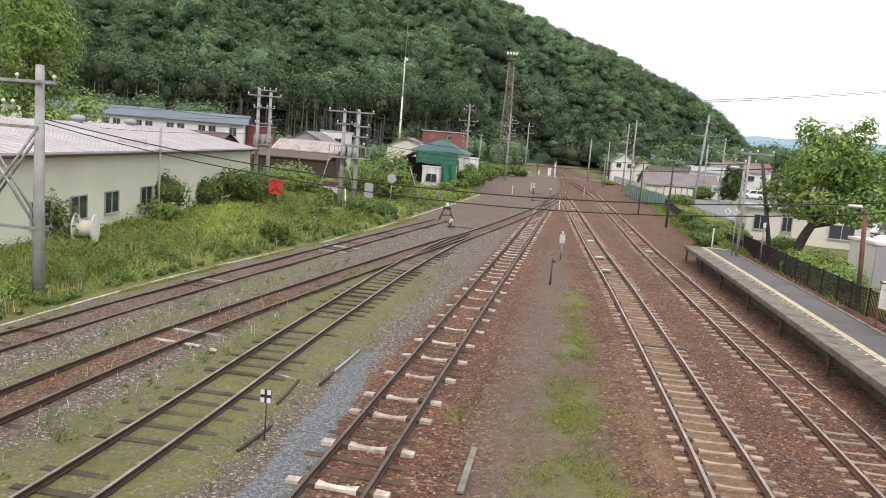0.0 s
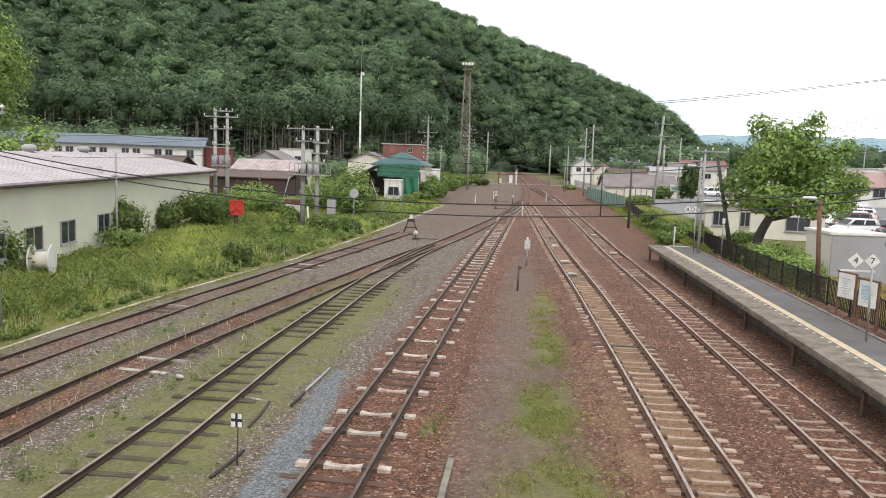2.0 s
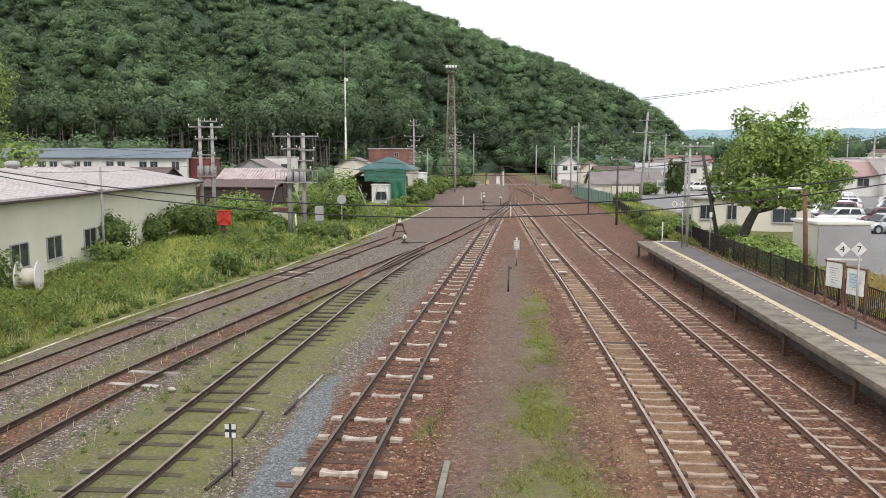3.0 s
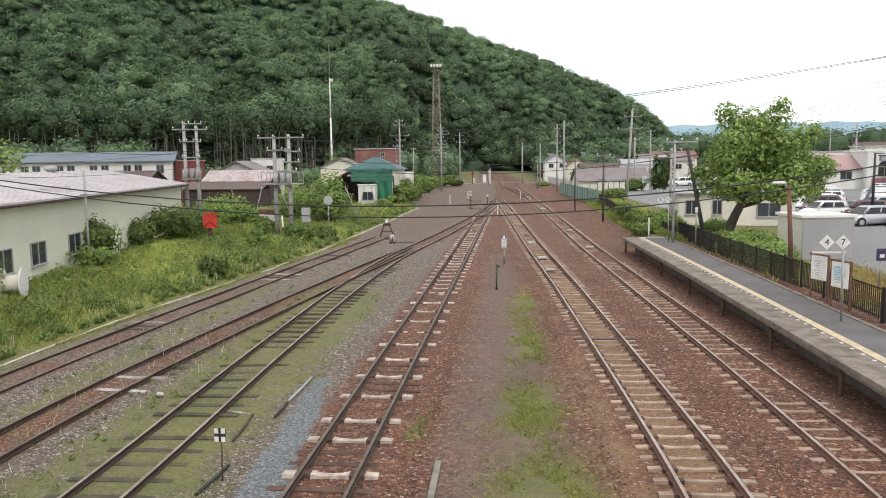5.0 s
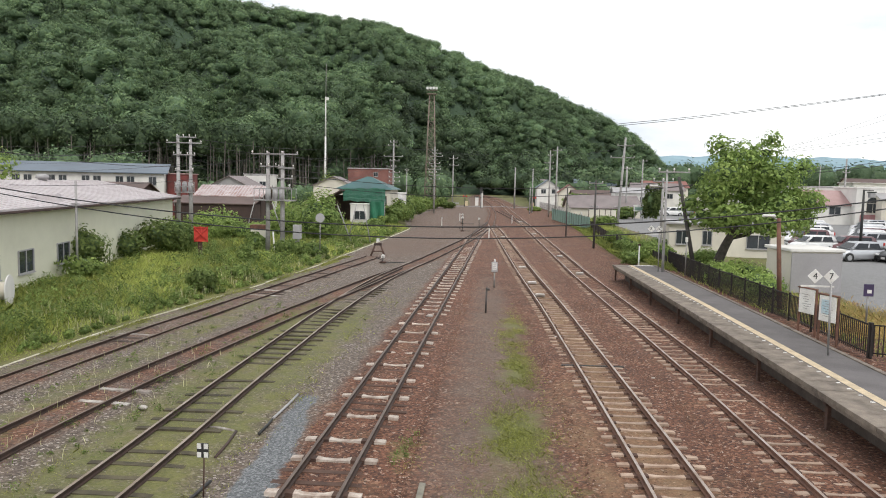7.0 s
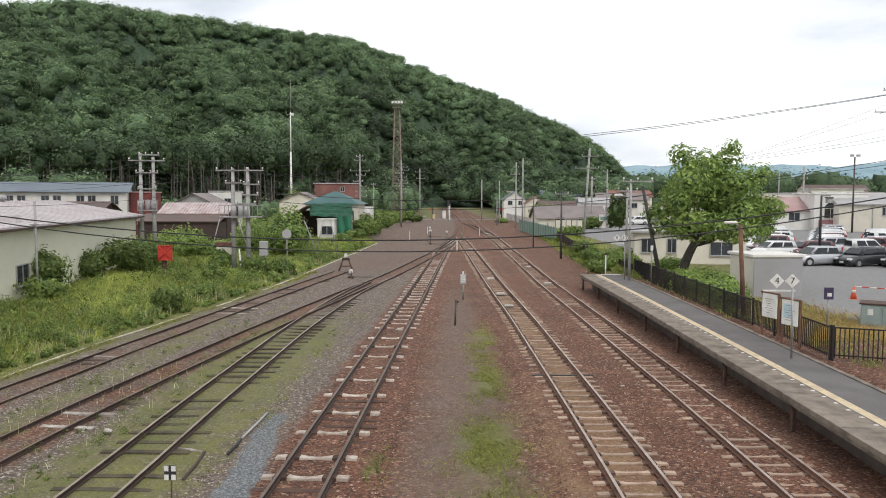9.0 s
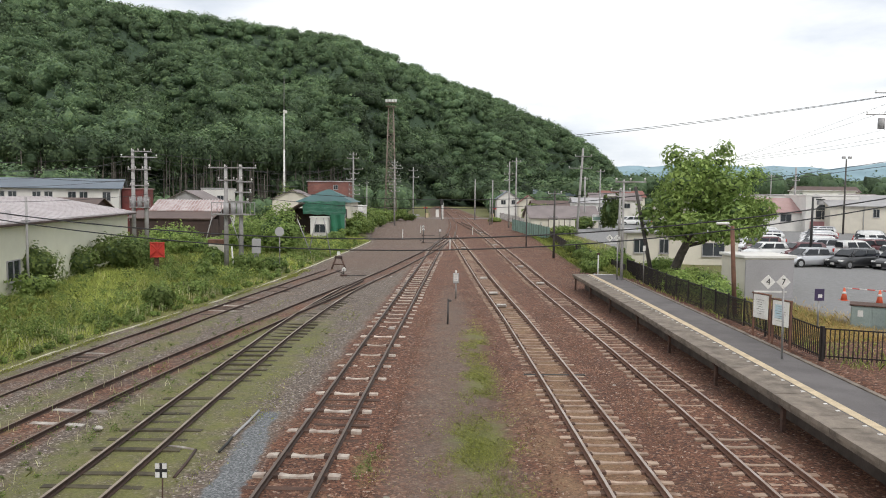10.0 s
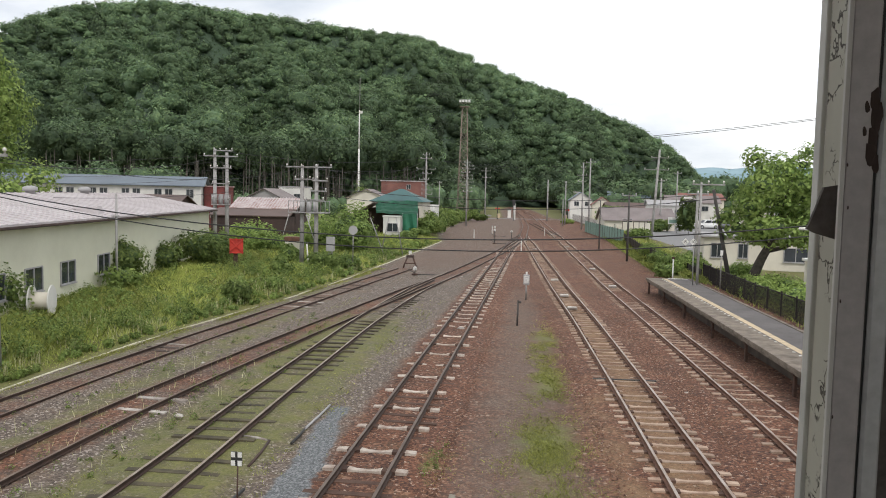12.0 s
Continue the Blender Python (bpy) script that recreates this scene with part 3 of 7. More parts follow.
AZ = np.linspace(-75, 12, 110)
RR = np.linspace(225, 1050, 60)
A2, R2 = np.meshgrid(AZ, RR)
HX, HY = polar(A2, R2)
HZ = np.maximum(hill_h(A2, R2), -40) - 0.6 + 2.4 * ss(6, 26, R2 - np.interp(A2, [-75, -30, -9.5, -7, 2, 8, 12], [230, 250, 265, 390, 430, 620, 760]))
hidx = np.arange(A2.size).reshape(A2.shape)
hme = bpy.data.meshes.new("hill")
hme.from_pydata(np.stack([HX, HY, HZ], -1).reshape(-1, 3).tolist(), [],
                np.stack([hidx[:-1, :-1], hidx[:-1, 1:], hidx[1:, 1:], hidx[1:, :-1]], -1).reshape(-1, 4).tolist())
M_FOREST_FLOOR = surf("forest_floor", (0.058, 0.094, 0.054), (0.042, 0.07, 0.04), 0.05, 0.95, 0, 0.4, 0.8, depth=0.5)
tagged(mesh_part("hill", hme, M_FOREST_FLOOR), "wooded hillside behind the station yard", "hill", kind="structure")


def shells(centres, radii, counts, sizes, tones, rng, low=-0.25, flat=0.75, corners=4):
    """Leaves on lumpy rounded crowns: corners of all leaves, and a tone for each corner, darker inside as shade."""
    idx = np.repeat(np.arange(len(centres)), counts)
    n = len(idx)
    z = rng.uniform(low, 1, n)
    a = rng.uniform(0, math.tau, n)
    s = np.sqrt(1 - z * z)
    d = np.stack([s * np.cos(a), s * np.sin(a), z], 1)
    ph = rng.uniform(0, math.tau, (len(centres), 3))[idx]
    lump = 1 + 0.16 * np.sin(3.1 * a + ph[:, 0]) + 0.14 * np.sin(4.3 * z * 2 + ph[:, 1]) + 0.1 * np.sin(5 * a + 6 * z + ph[:, 2])
    rad = radii[idx] * (lump * rng.uniform(0.84, 1.1, n))[:, None]
    p = centres[idx] + d * rad
    nrm = d + rng.normal(0, 0.3, (n, 3))
    nrm[:, 2] += 0.25
    nrm /= np.linalg.norm(nrm, axis=1)[:, None]
    t = np.cross(nrm, rng.normal(0, 1, (n, 3)))
    t /= np.linalg.norm(t, axis=1)[:, None]
    b = np.cross(nrm, t)
    sz = sizes[idx] * rng.uniform(0.55, 1.25, n)
    k = [(-0.5, -0.15), (0.1, -0.5 * flat), (0.5, 0.1), (-0.1, 0.5 * flat)] if corners == 4 else [(-0.55, -0.25), (0.5, -0.4 * flat), (0.1, 0.6 * flat)]
    co = np.stack([p + (t * u + b * v) * sz[:, None] for u, v in k], 1)
    # deeper leaves get a darker tone: shade inside the crown, put into colour
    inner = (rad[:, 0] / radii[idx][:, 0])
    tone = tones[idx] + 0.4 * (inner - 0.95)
    soft = d + rng.normal(0, 0.22, (n, 3))
    soft /= np.linalg.norm(soft, axis=1)[:, None]
    return co, np.repeat(np.concatenate([tone[:, None], soft], 1), corners, axis=0)


def leaf_object(name, co, tone, mat, parent=None):
    me = quads_mesh(name, co, np.shape(co)[1])
    at = me.attributes.new("tone", "FLOAT", "POINT")
    at.data.foreach_set("value", np.clip(tone[:, 0], -0.75, 1.2).astype(np.float32))
    soft_normals(me, tone[:, 1:])
    return mesh_part(name, me, mat, parent)


def ball(sub):
    """Corners of a rounded ball's triangles."""
    bm = bmesh.new()
    bmesh.ops.create_icosphere(bm, subdivisions=sub, radius=1)
    out = np.array([[v.co[:] for v in f.verts] for f in bm.faces])
    bm.free()
    return out


def cores(name, centres, radii, mat, parent=None, tones=None, sub=1):
    """Rounded insides of crowns, seen through the gaps between leaves."""
    v = ball(sub)
    nc = len(centres)
    ph = RNG.uniform(0, math.tau, (nc, 1, 1, 3))
    d = np.broadcast_to(v[None], (nc, *v.shape))
    lump = 1 + 0.1 * np.sin(3.3 * d[..., 0] * 2 + ph[..., 0]) + 0.1 * np.sin(6.1 * d[..., 1] + ph[..., 1]) + 0.08 * np.sin(7.3 * d[..., 2] + ph[..., 2])
    co = centres[:, None, None, :] + d * radii[:, None, None, :] * (0.92 * lump)[..., None]
    me = quads_mesh(name, co.reshape(-1, 3), 3)
    at = me.attributes.new("tone", "FLOAT", "POINT")
    at.data.foreach_set("value", np.repeat(np.zeros(nc) if tones is None else np.clip(tones, -0.75, 1.2), v.shape[0] * 3).astype(np.float32))
    soft_normals(me, d.reshape(-1, 3))
    return mesh_part(name, me, mat, parent)


# darker green fill inside bush and tree crowns, in place of shade between leaves
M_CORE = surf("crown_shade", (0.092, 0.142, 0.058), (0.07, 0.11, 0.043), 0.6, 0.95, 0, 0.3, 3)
n = 15000
rr = np.sqrt(RNG.uniform(236 ** 2, 900 ** 2, n))
az = RNG.uniform(-75, 12, n)
keep = (az > -44) | (RNG.uniform(0, 1, n) < 0.3)
pts = np.stack([az[keep], rr[keep]], 1)
hz = hill_h(pts[:, 0], pts[:, 1])
ridge_r = np.interp(pts[:, 0], [-75, -30, -8, 2, 8, 12], [560, 640, 700, 760, 830, 900])
tx, ty = polar(pts[:, 0], pts[:, 1])
lane = np.interp(ty, [0, 210, 320, 480], [1.5, 0.5, -6, -22])
ok = (hz > -2) & (pts[:, 1] < ridge_r + 25) & ~((np.abs(tx - lane) < 13 + 0.04 * np.clip(ty - 210, 0, 200)) & (ty < 400))
pts, hz = pts[ok], hz[ok]
cx, cy = polar(pts[:, 0], pts[:, 1])
n = len(pts)
R0 = 2.6 + 5.0 * RNG.beta(1.5, 2.1, n)
R = np.stack([R0 * RNG.uniform(0.9, 1.15, n), R0 * RNG.uniform(0.9, 1.15, n), R0 * RNG.uniform(0.55, 0.85, n)], 1)
foot_r = np.interp(pts[:, 0], [-75, -30, -9.5, -7, 2, 8, 12], [230, 250, 265, 390, 430, 620, 760])
share = (pts[:, 1] - foot_r) / (np.interp(pts[:, 0], [-75, -30, -8, 2, 8, 12], [560, 640, 700, 760, 830, 900]) - foot_r)
# slope behind the spur: more conifers, and crown tone darkened as shade
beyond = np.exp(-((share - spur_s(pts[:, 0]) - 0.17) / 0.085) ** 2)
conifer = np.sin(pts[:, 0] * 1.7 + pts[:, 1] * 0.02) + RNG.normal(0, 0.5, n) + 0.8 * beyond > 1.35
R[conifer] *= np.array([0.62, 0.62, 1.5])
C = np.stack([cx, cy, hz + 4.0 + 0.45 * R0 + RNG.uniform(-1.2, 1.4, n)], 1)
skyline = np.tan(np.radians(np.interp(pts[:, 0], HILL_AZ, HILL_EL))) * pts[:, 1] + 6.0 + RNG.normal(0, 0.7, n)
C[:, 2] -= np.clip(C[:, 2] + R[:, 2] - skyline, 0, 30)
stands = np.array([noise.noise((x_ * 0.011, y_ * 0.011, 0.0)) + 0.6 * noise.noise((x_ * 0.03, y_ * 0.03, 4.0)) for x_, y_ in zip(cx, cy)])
# crowns higher up the slope are toned paler, standing in for aerial haze
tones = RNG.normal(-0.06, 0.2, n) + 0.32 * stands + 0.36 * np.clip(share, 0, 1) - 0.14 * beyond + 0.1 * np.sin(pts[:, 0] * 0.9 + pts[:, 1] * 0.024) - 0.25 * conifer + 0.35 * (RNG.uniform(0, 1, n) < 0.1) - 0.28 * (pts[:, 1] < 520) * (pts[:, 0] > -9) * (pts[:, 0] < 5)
counts = np.where(pts[:, 0] > -44, np.where(pts[:, 1] < 420, 190, 130), 12)
counts = (counts * (R0 / 4.6) ** 1.6).astype(int) + 8
sizes = np.where(pts[:, 1] < 420, 1.1, 1.35)
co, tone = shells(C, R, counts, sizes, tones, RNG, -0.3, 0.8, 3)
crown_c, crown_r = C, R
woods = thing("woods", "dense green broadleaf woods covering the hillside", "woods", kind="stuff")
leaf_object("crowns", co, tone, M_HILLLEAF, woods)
n = 90000
rr, az = np.sqrt(RNG.uniform(245 ** 2, 890 ** 2, n)), RNG.uniform(-44, 12, n)
hz = hill_h(az, rr)
ok = (hz > 0) & (rr < np.interp(az, [-75, -30, -8, 2, 8, 12], [560, 640, 700, 760, 830, 900]) + 15)
x, y = polar(az[ok], rr[ok])
n = int(ok.sum())
cl = np.stack([x, y, hz[ok] + RNG.uniform(2.2, 5.4, n)], 1)
co, tone = shells(cl, np.full((n, 3), 0.3), np.ones(n, int), np.full(n, 1.5), RNG.normal(-0.05, 0.15, n), RNG, 0.4, 0.8, 3)
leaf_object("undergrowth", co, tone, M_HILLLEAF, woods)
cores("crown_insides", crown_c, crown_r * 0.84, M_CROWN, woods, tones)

# pale trunks at the wood's edge
tco = []
for i in range(420):
    az = RNG.uniform(-36, -8.5)
    rr = RNG.uniform(226, 262)
    x, y = polar(az, rr)
    h = RNG.uniform(10, 17)
    w = RNG.uniform(0.13, 0.24)
    lean = RNG.normal(0, 0.35, 2)
    base, top = np.array([x, y, -0.3]), np.array([x + lean[0], y + lean[1], h])
    for k in range(4):
        a0, a1 = k * math.pi / 2, (k + 1) * math.pi / 2
        e0, e1 = np.array([math.cos(a0), math.sin(a0), 0]) * w, np.array([math.cos(a1), math.sin(a1), 0]) * w
        tco += [base + e0, base + e1, top + e1 * 0.5, top + e0 * 0.5]
tagged(mesh_part("larch_trunks", quads_mesh("larch_trunks", tco), surf("pale_bark", (0.17, 0.15, 0.13), (0.08, 0.07, 0.06), 1.0, 0.95, 0, 0.3, 6)),
       "bare grey larch trunks at the wood's edge", "tree trunks", kind="stuff")
tr_n = 330
az, rr = RNG.uniform(-40, -8, tr_n), RNG.uniform(228, 262, tr_n)
x, y = polar(az, rr)
C = np.stack([x, y, RNG.uniform(14, 20, tr_n)], 1)
R = np.stack([RNG.uniform(2.0, 3.4, tr_n)] * 2 + [RNG.uniform(3, 5, tr_n)], 1)
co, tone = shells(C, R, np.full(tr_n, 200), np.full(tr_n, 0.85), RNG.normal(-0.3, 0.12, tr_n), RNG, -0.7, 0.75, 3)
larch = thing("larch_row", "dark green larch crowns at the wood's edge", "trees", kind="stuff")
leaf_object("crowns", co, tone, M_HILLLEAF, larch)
cores("crown_insides", C, R * 0.75, M_CROWN, larch, RNG.normal(-0.35, 0.1, tr_n))


def tree_belt(name, label, az0, az1, r0, r1, h0, h1, n, size, mat, per=60, tone0=0.0, wide=1.0):
    """A belt of far trees between two bearings."""
    az, rr = RNG.uniform(az0, az1, n), RNG.uniform(r0, r1, n)
    x, y = polar(az, rr)
    h = RNG.uniform(h0, h1, n)
    C = np.stack([x, y, h * 0.6], 1)
    R = np.stack([h * 0.34 * wide] * 2 + [h * 0.45], 1)
    co, tone = shells(C, R, np.full(n, int(per * 1.9)), np.full(n, size), RNG.normal(tone0, 0.18, n), RNG, -0.9, 0.75, 3)
    t = thing(name, label, "trees", kind="stuff")
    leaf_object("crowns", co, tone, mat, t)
    cores("crown_insides", C, R * 0.88, M_CROWN, t, RNG.normal(tone0, 0.15, n), 2)


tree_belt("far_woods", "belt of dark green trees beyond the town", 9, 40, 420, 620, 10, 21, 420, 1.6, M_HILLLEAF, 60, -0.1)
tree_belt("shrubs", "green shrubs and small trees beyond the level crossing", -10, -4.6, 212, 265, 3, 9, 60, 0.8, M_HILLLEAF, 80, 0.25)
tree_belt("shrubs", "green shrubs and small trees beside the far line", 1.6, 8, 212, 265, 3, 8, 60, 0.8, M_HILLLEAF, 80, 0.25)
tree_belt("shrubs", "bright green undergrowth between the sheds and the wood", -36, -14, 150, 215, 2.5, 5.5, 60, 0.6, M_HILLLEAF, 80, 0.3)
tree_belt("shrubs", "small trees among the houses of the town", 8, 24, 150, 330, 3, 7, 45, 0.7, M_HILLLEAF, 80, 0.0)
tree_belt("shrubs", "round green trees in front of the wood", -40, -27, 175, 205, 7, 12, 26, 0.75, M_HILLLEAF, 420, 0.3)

# far blue hills, with the haze put into their base colours
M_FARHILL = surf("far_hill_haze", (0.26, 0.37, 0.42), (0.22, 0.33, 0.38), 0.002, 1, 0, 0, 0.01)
M_NEARHAZE = surf("wooded_plain_haze", (0.09, 0.15, 0.12), (0.06, 0.11, 0.09), 0.004, 1, 0, 0.2, 0.05)
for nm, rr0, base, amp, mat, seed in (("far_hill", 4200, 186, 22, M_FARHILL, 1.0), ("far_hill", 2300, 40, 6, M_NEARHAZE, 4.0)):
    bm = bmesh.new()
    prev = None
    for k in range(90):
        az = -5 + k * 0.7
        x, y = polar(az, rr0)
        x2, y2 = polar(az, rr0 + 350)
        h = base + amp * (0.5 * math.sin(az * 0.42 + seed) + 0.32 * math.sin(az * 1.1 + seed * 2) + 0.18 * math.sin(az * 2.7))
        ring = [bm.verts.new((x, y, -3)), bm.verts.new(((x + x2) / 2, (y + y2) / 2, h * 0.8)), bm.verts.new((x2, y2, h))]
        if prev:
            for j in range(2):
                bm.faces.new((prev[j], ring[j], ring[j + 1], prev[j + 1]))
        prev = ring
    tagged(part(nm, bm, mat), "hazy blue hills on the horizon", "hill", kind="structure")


# ---- meadow grass and weeds ----
def blades(name, label, xy, h, w, rng, mat, tones=None, lean=0.35):
    n = len(xy)
    z = ground_z(xy[:, 0], xy[:, 1])
    a = rng.uniform(-1.4, 1.4, n)
    u = np.stack([np.cos(a), np.sin(a), np.zeros(n)], 1) * (w * 0.5)[:, None]
    base = np.stack([xy[:, 0], xy[:, 1], z - 0.03], 1)
    off = np.stack([rng.normal(0, lean, n), rng.normal(0, lean, n), np.ones(n)], 1) * h[:, None]
    mid = base + off * np.array([0.35, 0.35, 0.62])
    top = base + off
    co = np.stack([base - u, base + u, mid + u * 0.8, top, mid - u * 0.8], 1)
    me = quads_mesh(name, co, 5)
    at = me.attributes.new("tone", "FLOAT", "POINT")
    at.data.foreach_set("value", np.repeat(tones if tones is not None else np.zeros(n), 5).astype(np.float32))
    up = np.stack([rng.normal(0, 0.3, n), rng.normal(0, 0.3, n) - 0.15, np.ones(n)], 1)
    soft_normals(me, np.repeat(up / np.linalg.norm(up, axis=1)[:, None], 5, axis=0))
    return tagged(mesh_part(name, me, mat), label, "grass", kind="stuff")


def kerb_at(y):
    return np.interp(y, [p[1] for p in KERB], [p[0] for p in KERB])


n = 165000
y = 16 + 90 * RNG.uniform(0, 1, n) ** 1.3
x = kerb_at(y) + 0.1 - (0.3 + 0.055 * y) * 6 * RNG.uniform(0, 1, n) ** 1.15
patchy = np.sin(x * 0.8 + y * 0.35) + np.sin(x * 1.7 - y * 0.9) * 0.6 + np.sin(y * 0.5 + 1) * 0.5
blot = np.sin(x * 0.33 + 2) * np.sin(y * 0.21 + x * 0.1)
edge = np.clip((kerb_at(y) - x) / 2.2, 0.1, 1)
h = (0.26 + 0.1 * patchy + RNG.gamma(1.3, 0.08, n)) * edge
keep = h > 0.05
blades("meadow_grass", "tall unmown green meadow grass beside the yard", np.stack([x, y], 1)[keep], h[keep], np.clip(0.009 + 0.0005 * y[keep], 0, 0.06), RNG, M_GRASSBLADE, (0.08 + 0.14 * patchy + 0.22 * blot + RNG.normal(0, 0.16, n))[keep], 0.5)
n = 1100
y = 17 + 75 * RNG.uniform(0, 1, n) ** 1.2
x = kerb_at(y) - 0.5 - (0.3 + 0.05 * y) * 5.5 * RNG.uniform(0, 1, n) ** 1.9
wr = RNG.uniform(0.14, 0.42, n) * np.clip((kerb_at(y) - x) / 1.5, 0.4, 1)
C = np.stack([x, y, ground_z(x, y) + wr * 0.9], 1)
co, tone = shells(C, np.stack([wr, wr, wr * RNG.uniform(0.9, 1.6, n)], 1), np.full(n, 90), np.full(n, 0.085) + 0.0011 * y, RNG.normal(0.2, 0.2, n), RNG, -0.6, 0.5)
wd = thing("meadow_weeds", "leafy light green weeds standing in the meadow", "weeds", kind="stuff")
leaf_object("weed_leaves", co, tone, M_LEAF, wd)
n = 3000
y = 17 + 60 * RNG.uniform(0, 1, n) ** 1.1
x = kerb_at(y) - 0.75 - 4.0 * RNG.uniform(0, 1, n) ** 1.9 * (0.4 + 0.02 * y)
ok = np.sin(y * 0.9) + np.sin(y * 2.3 + x) > -0.2
M_STALK = leaves("pale_stalk", (0.34, 0.36, 0.16), (0.62, 0.6, 0.4), 0.3)
blades("seed_stalks", "pale seed heads and stalks above the grass", np.stack([x, y], 1)[ok], RNG.uniform(0.3, 0.75, n)[ok], np.full(n, 0.016)[ok], RNG, M_STALK, RNG.normal(0, 0.2, n)[ok], 0.12)
n = 60000
y = 9 + 34 * RNG.uniform(0, 1, n) ** 1.2
x = RNG.normal(0, 1, n) * 1.25 + np.where(RNG.uniform(0, 1, n) < 0.75, -3.6, -8.3 + 0.03 * y)
ok = (np.sin(x * 1.9 + y * 0.8) + np.sin(y * 1.5 - x) * 0.7 + RNG.normal(0, 0.6, n)) > 0.1
blades("yard_weeds", "short weeds and moss between disused tracks", np.stack([x, y], 1)[ok], RNG.uniform(0.03, 0.13, n)[ok], np.full(n, 0.013)[ok], RNG, M_YARDBLADE, RNG.normal(0.0, 0.22, n)[ok], 0.8)
n = 26000
y = 15 + 45 * RNG.uniform(0, 1, n) ** 1.1
x = kerb_at(y) + np.abs(RNG.normal(0, 0.5, n))
ok = np.sin(y * 1.3) + np.sin(x * 3 + y * 0.4) + RNG.normal(0, 0.5, n) > -0.4
blades("kerb_grass", "short grass and weeds beside the kerb boards", np.stack([x, y], 1)[ok], RNG.uniform(0.04, 0.16, n)[ok], np.full(n, 0.012)[ok], RNG, M_YARDBLADE, RNG.normal(0.0, 0.25, n)[ok], 0.6)
xs, ys = [], []
for gx, gy, rx, ry, k in ((4.5, 18.0, 0.75, 1.9, 15000), (4.75, 13.2, 0.85, 1.6, 15000), (4.6, 24.4, 0.5, 2.6, 10000), (4.5, 31, 0.5, 3.2, 8000), (1.95, 16.3, 0.22, 0.8, 2600), (-2.3, 13, 0.6, 2.5, 4000)):
    xs.append(RNG.normal(gx, rx * 0.75, k))
    ys.append(RNG.normal(gy, ry * 0.75, k))
x, y = np.concatenate(xs), np.concatenate(ys)
n = len(x)
ok = np.sin(x * 3.1 + y * 0.7) + np.sin(y * 2.3 - x * 1.6) + np.sin(x * 6.3 + y * 3.7) * 0.6 + RNG.normal(0, 0.5, n) > -0.5
blades("path_weeds", "low green weeds on the cinder path", np.stack([x, y], 1)[ok], RNG.uniform(0.02, 0.1, n)[ok], np.full(n, 0.011)[ok], RNG, M_YARDBLADE, RNG.normal(0.12, 0.2, n)[ok], 0.8)
n = 60000
y = 14 + 110 * RNG.uniform(0, 1, n) ** 1.25
e = 12.48 - 0.037 * (np.minimum(y, 60) - 15)
x = e + np.where(y < 50, 3.4, 2.9 + 0.0 * (y - 50)) + np.abs(RNG.normal(0, 1, n)) * np.where(y < 50, 2.4, 1.4)
ok = ~((x > np.interp(y, [20, 40, 52, 62, 80, 110], [19.0, 20.5, 24.0, 24.0, 19.5, 18.0])) & (y > 28)) & ~((y < 23.5) & (x < 18)) & ~((y < 33) & (x < 15.9)) & ~((y < 49) & (x < e + 4.1) & (RNG.uniform(0, 1, n) < 0.85)) & ~((y < 30) & (RNG.uniform(0, 1, n) < 0.72))
dry = np.exp(-((x - 17) / 2.5) ** 2 - ((y - 32) / 5) ** 2)
blades("bank_grass", "rough green and dry yellow grass behind the platform fence", np.stack([x, y], 1)[ok], (RNG.uniform(0.08, 0.36, n) * np.where(y < 50, 0.8, 1.3))[ok], np.clip(0.012 + 0.0005 * y, 0, 0.07)[ok], RNG, M_GRASSBLADE, RNG.normal(0.0, 0.15, n)[ok], 0.5)
n = 26000
x, y = RNG.normal(18.2, 1.3, n), RNG.normal(31.5, 3.0, n)
ok = (x > 16.1) & (y > 28.2)
M_DRY = leaves("dry_grass", (0.36, 0.24, 0.08), (0.62, 0.46, 0.2), 0.3)
blades("dry_grass", "dry straw-yellow grass by the cabinets", np.stack([x, y], 1)[ok], RNG.uniform(0.08, 0.3, n)[ok], np.full(n, 0.012)[ok], RNG, M_DRY, RNG.normal(0, 0.2, n)[ok], 0.5)

n = 300
y = 10 + 26 * RNG.uniform(0, 1, n) ** 1.2
x = np.where(RNG.uniform(0, 1, n) < 0.6, RNG.normal(-5.6, 0.8, n), RNG.normal(-8.6, 0.8, n))
x[:10], y[:10] = RNG.normal(1.95, 0.12, 10), RNG.normal(16.2, 0.7, 10)
wr = RNG.uniform(0.05, 0.17, n)
C = np.stack([x, y, ground_z(x, y) + 0.04 + wr * 0.6], 1)
co, tone = shells(C, np.stack([wr, wr, wr * RNG.uniform(0.8, 1.9, n)], 1), np.full(n, 46), np.full(n, 0.05), RNG.normal(-0.12, 0.15, n), RNG, -0.6, 0.4)
wd = thing("siding_weeds", "small leafy weeds growing between the sidings", "weeds", kind="stuff")
leaf_object("weed_leaves", co, tone, M_LEAF, wd)
n = 260
y = 10 + 16 * RNG.uniform(0, 1, n)
x = RNG.normal(-7.0, 1.3, n)
blades("flower_stalks", "yellowish flowering stalks between the sidings", np.stack([x, y], 1), RNG.uniform(0.15, 0.45, n), np.full(n, 0.014), RNG, M_STALK, RNG.normal(0, 0.2, n), 0.2)

# ballast stones lying loose
n = 42000
y = 10 + 30 * RNG.uniform(0, 1, n) ** 1.4
x = RNG.uniform(-1.2, 12, n)
on_tr = np.zeros(n, bool)
for key in ("mid", "plat1", "plat2"):
    pl = TRACKS[key]
    on_tr |= np.abs(x - np.interp(y, [p[1] for p in pl], [p[0] for p in pl])) < 1.75
on_tr &= x > -0.55
x, y = x[on_tr], y[on_tr]
n = len(x)
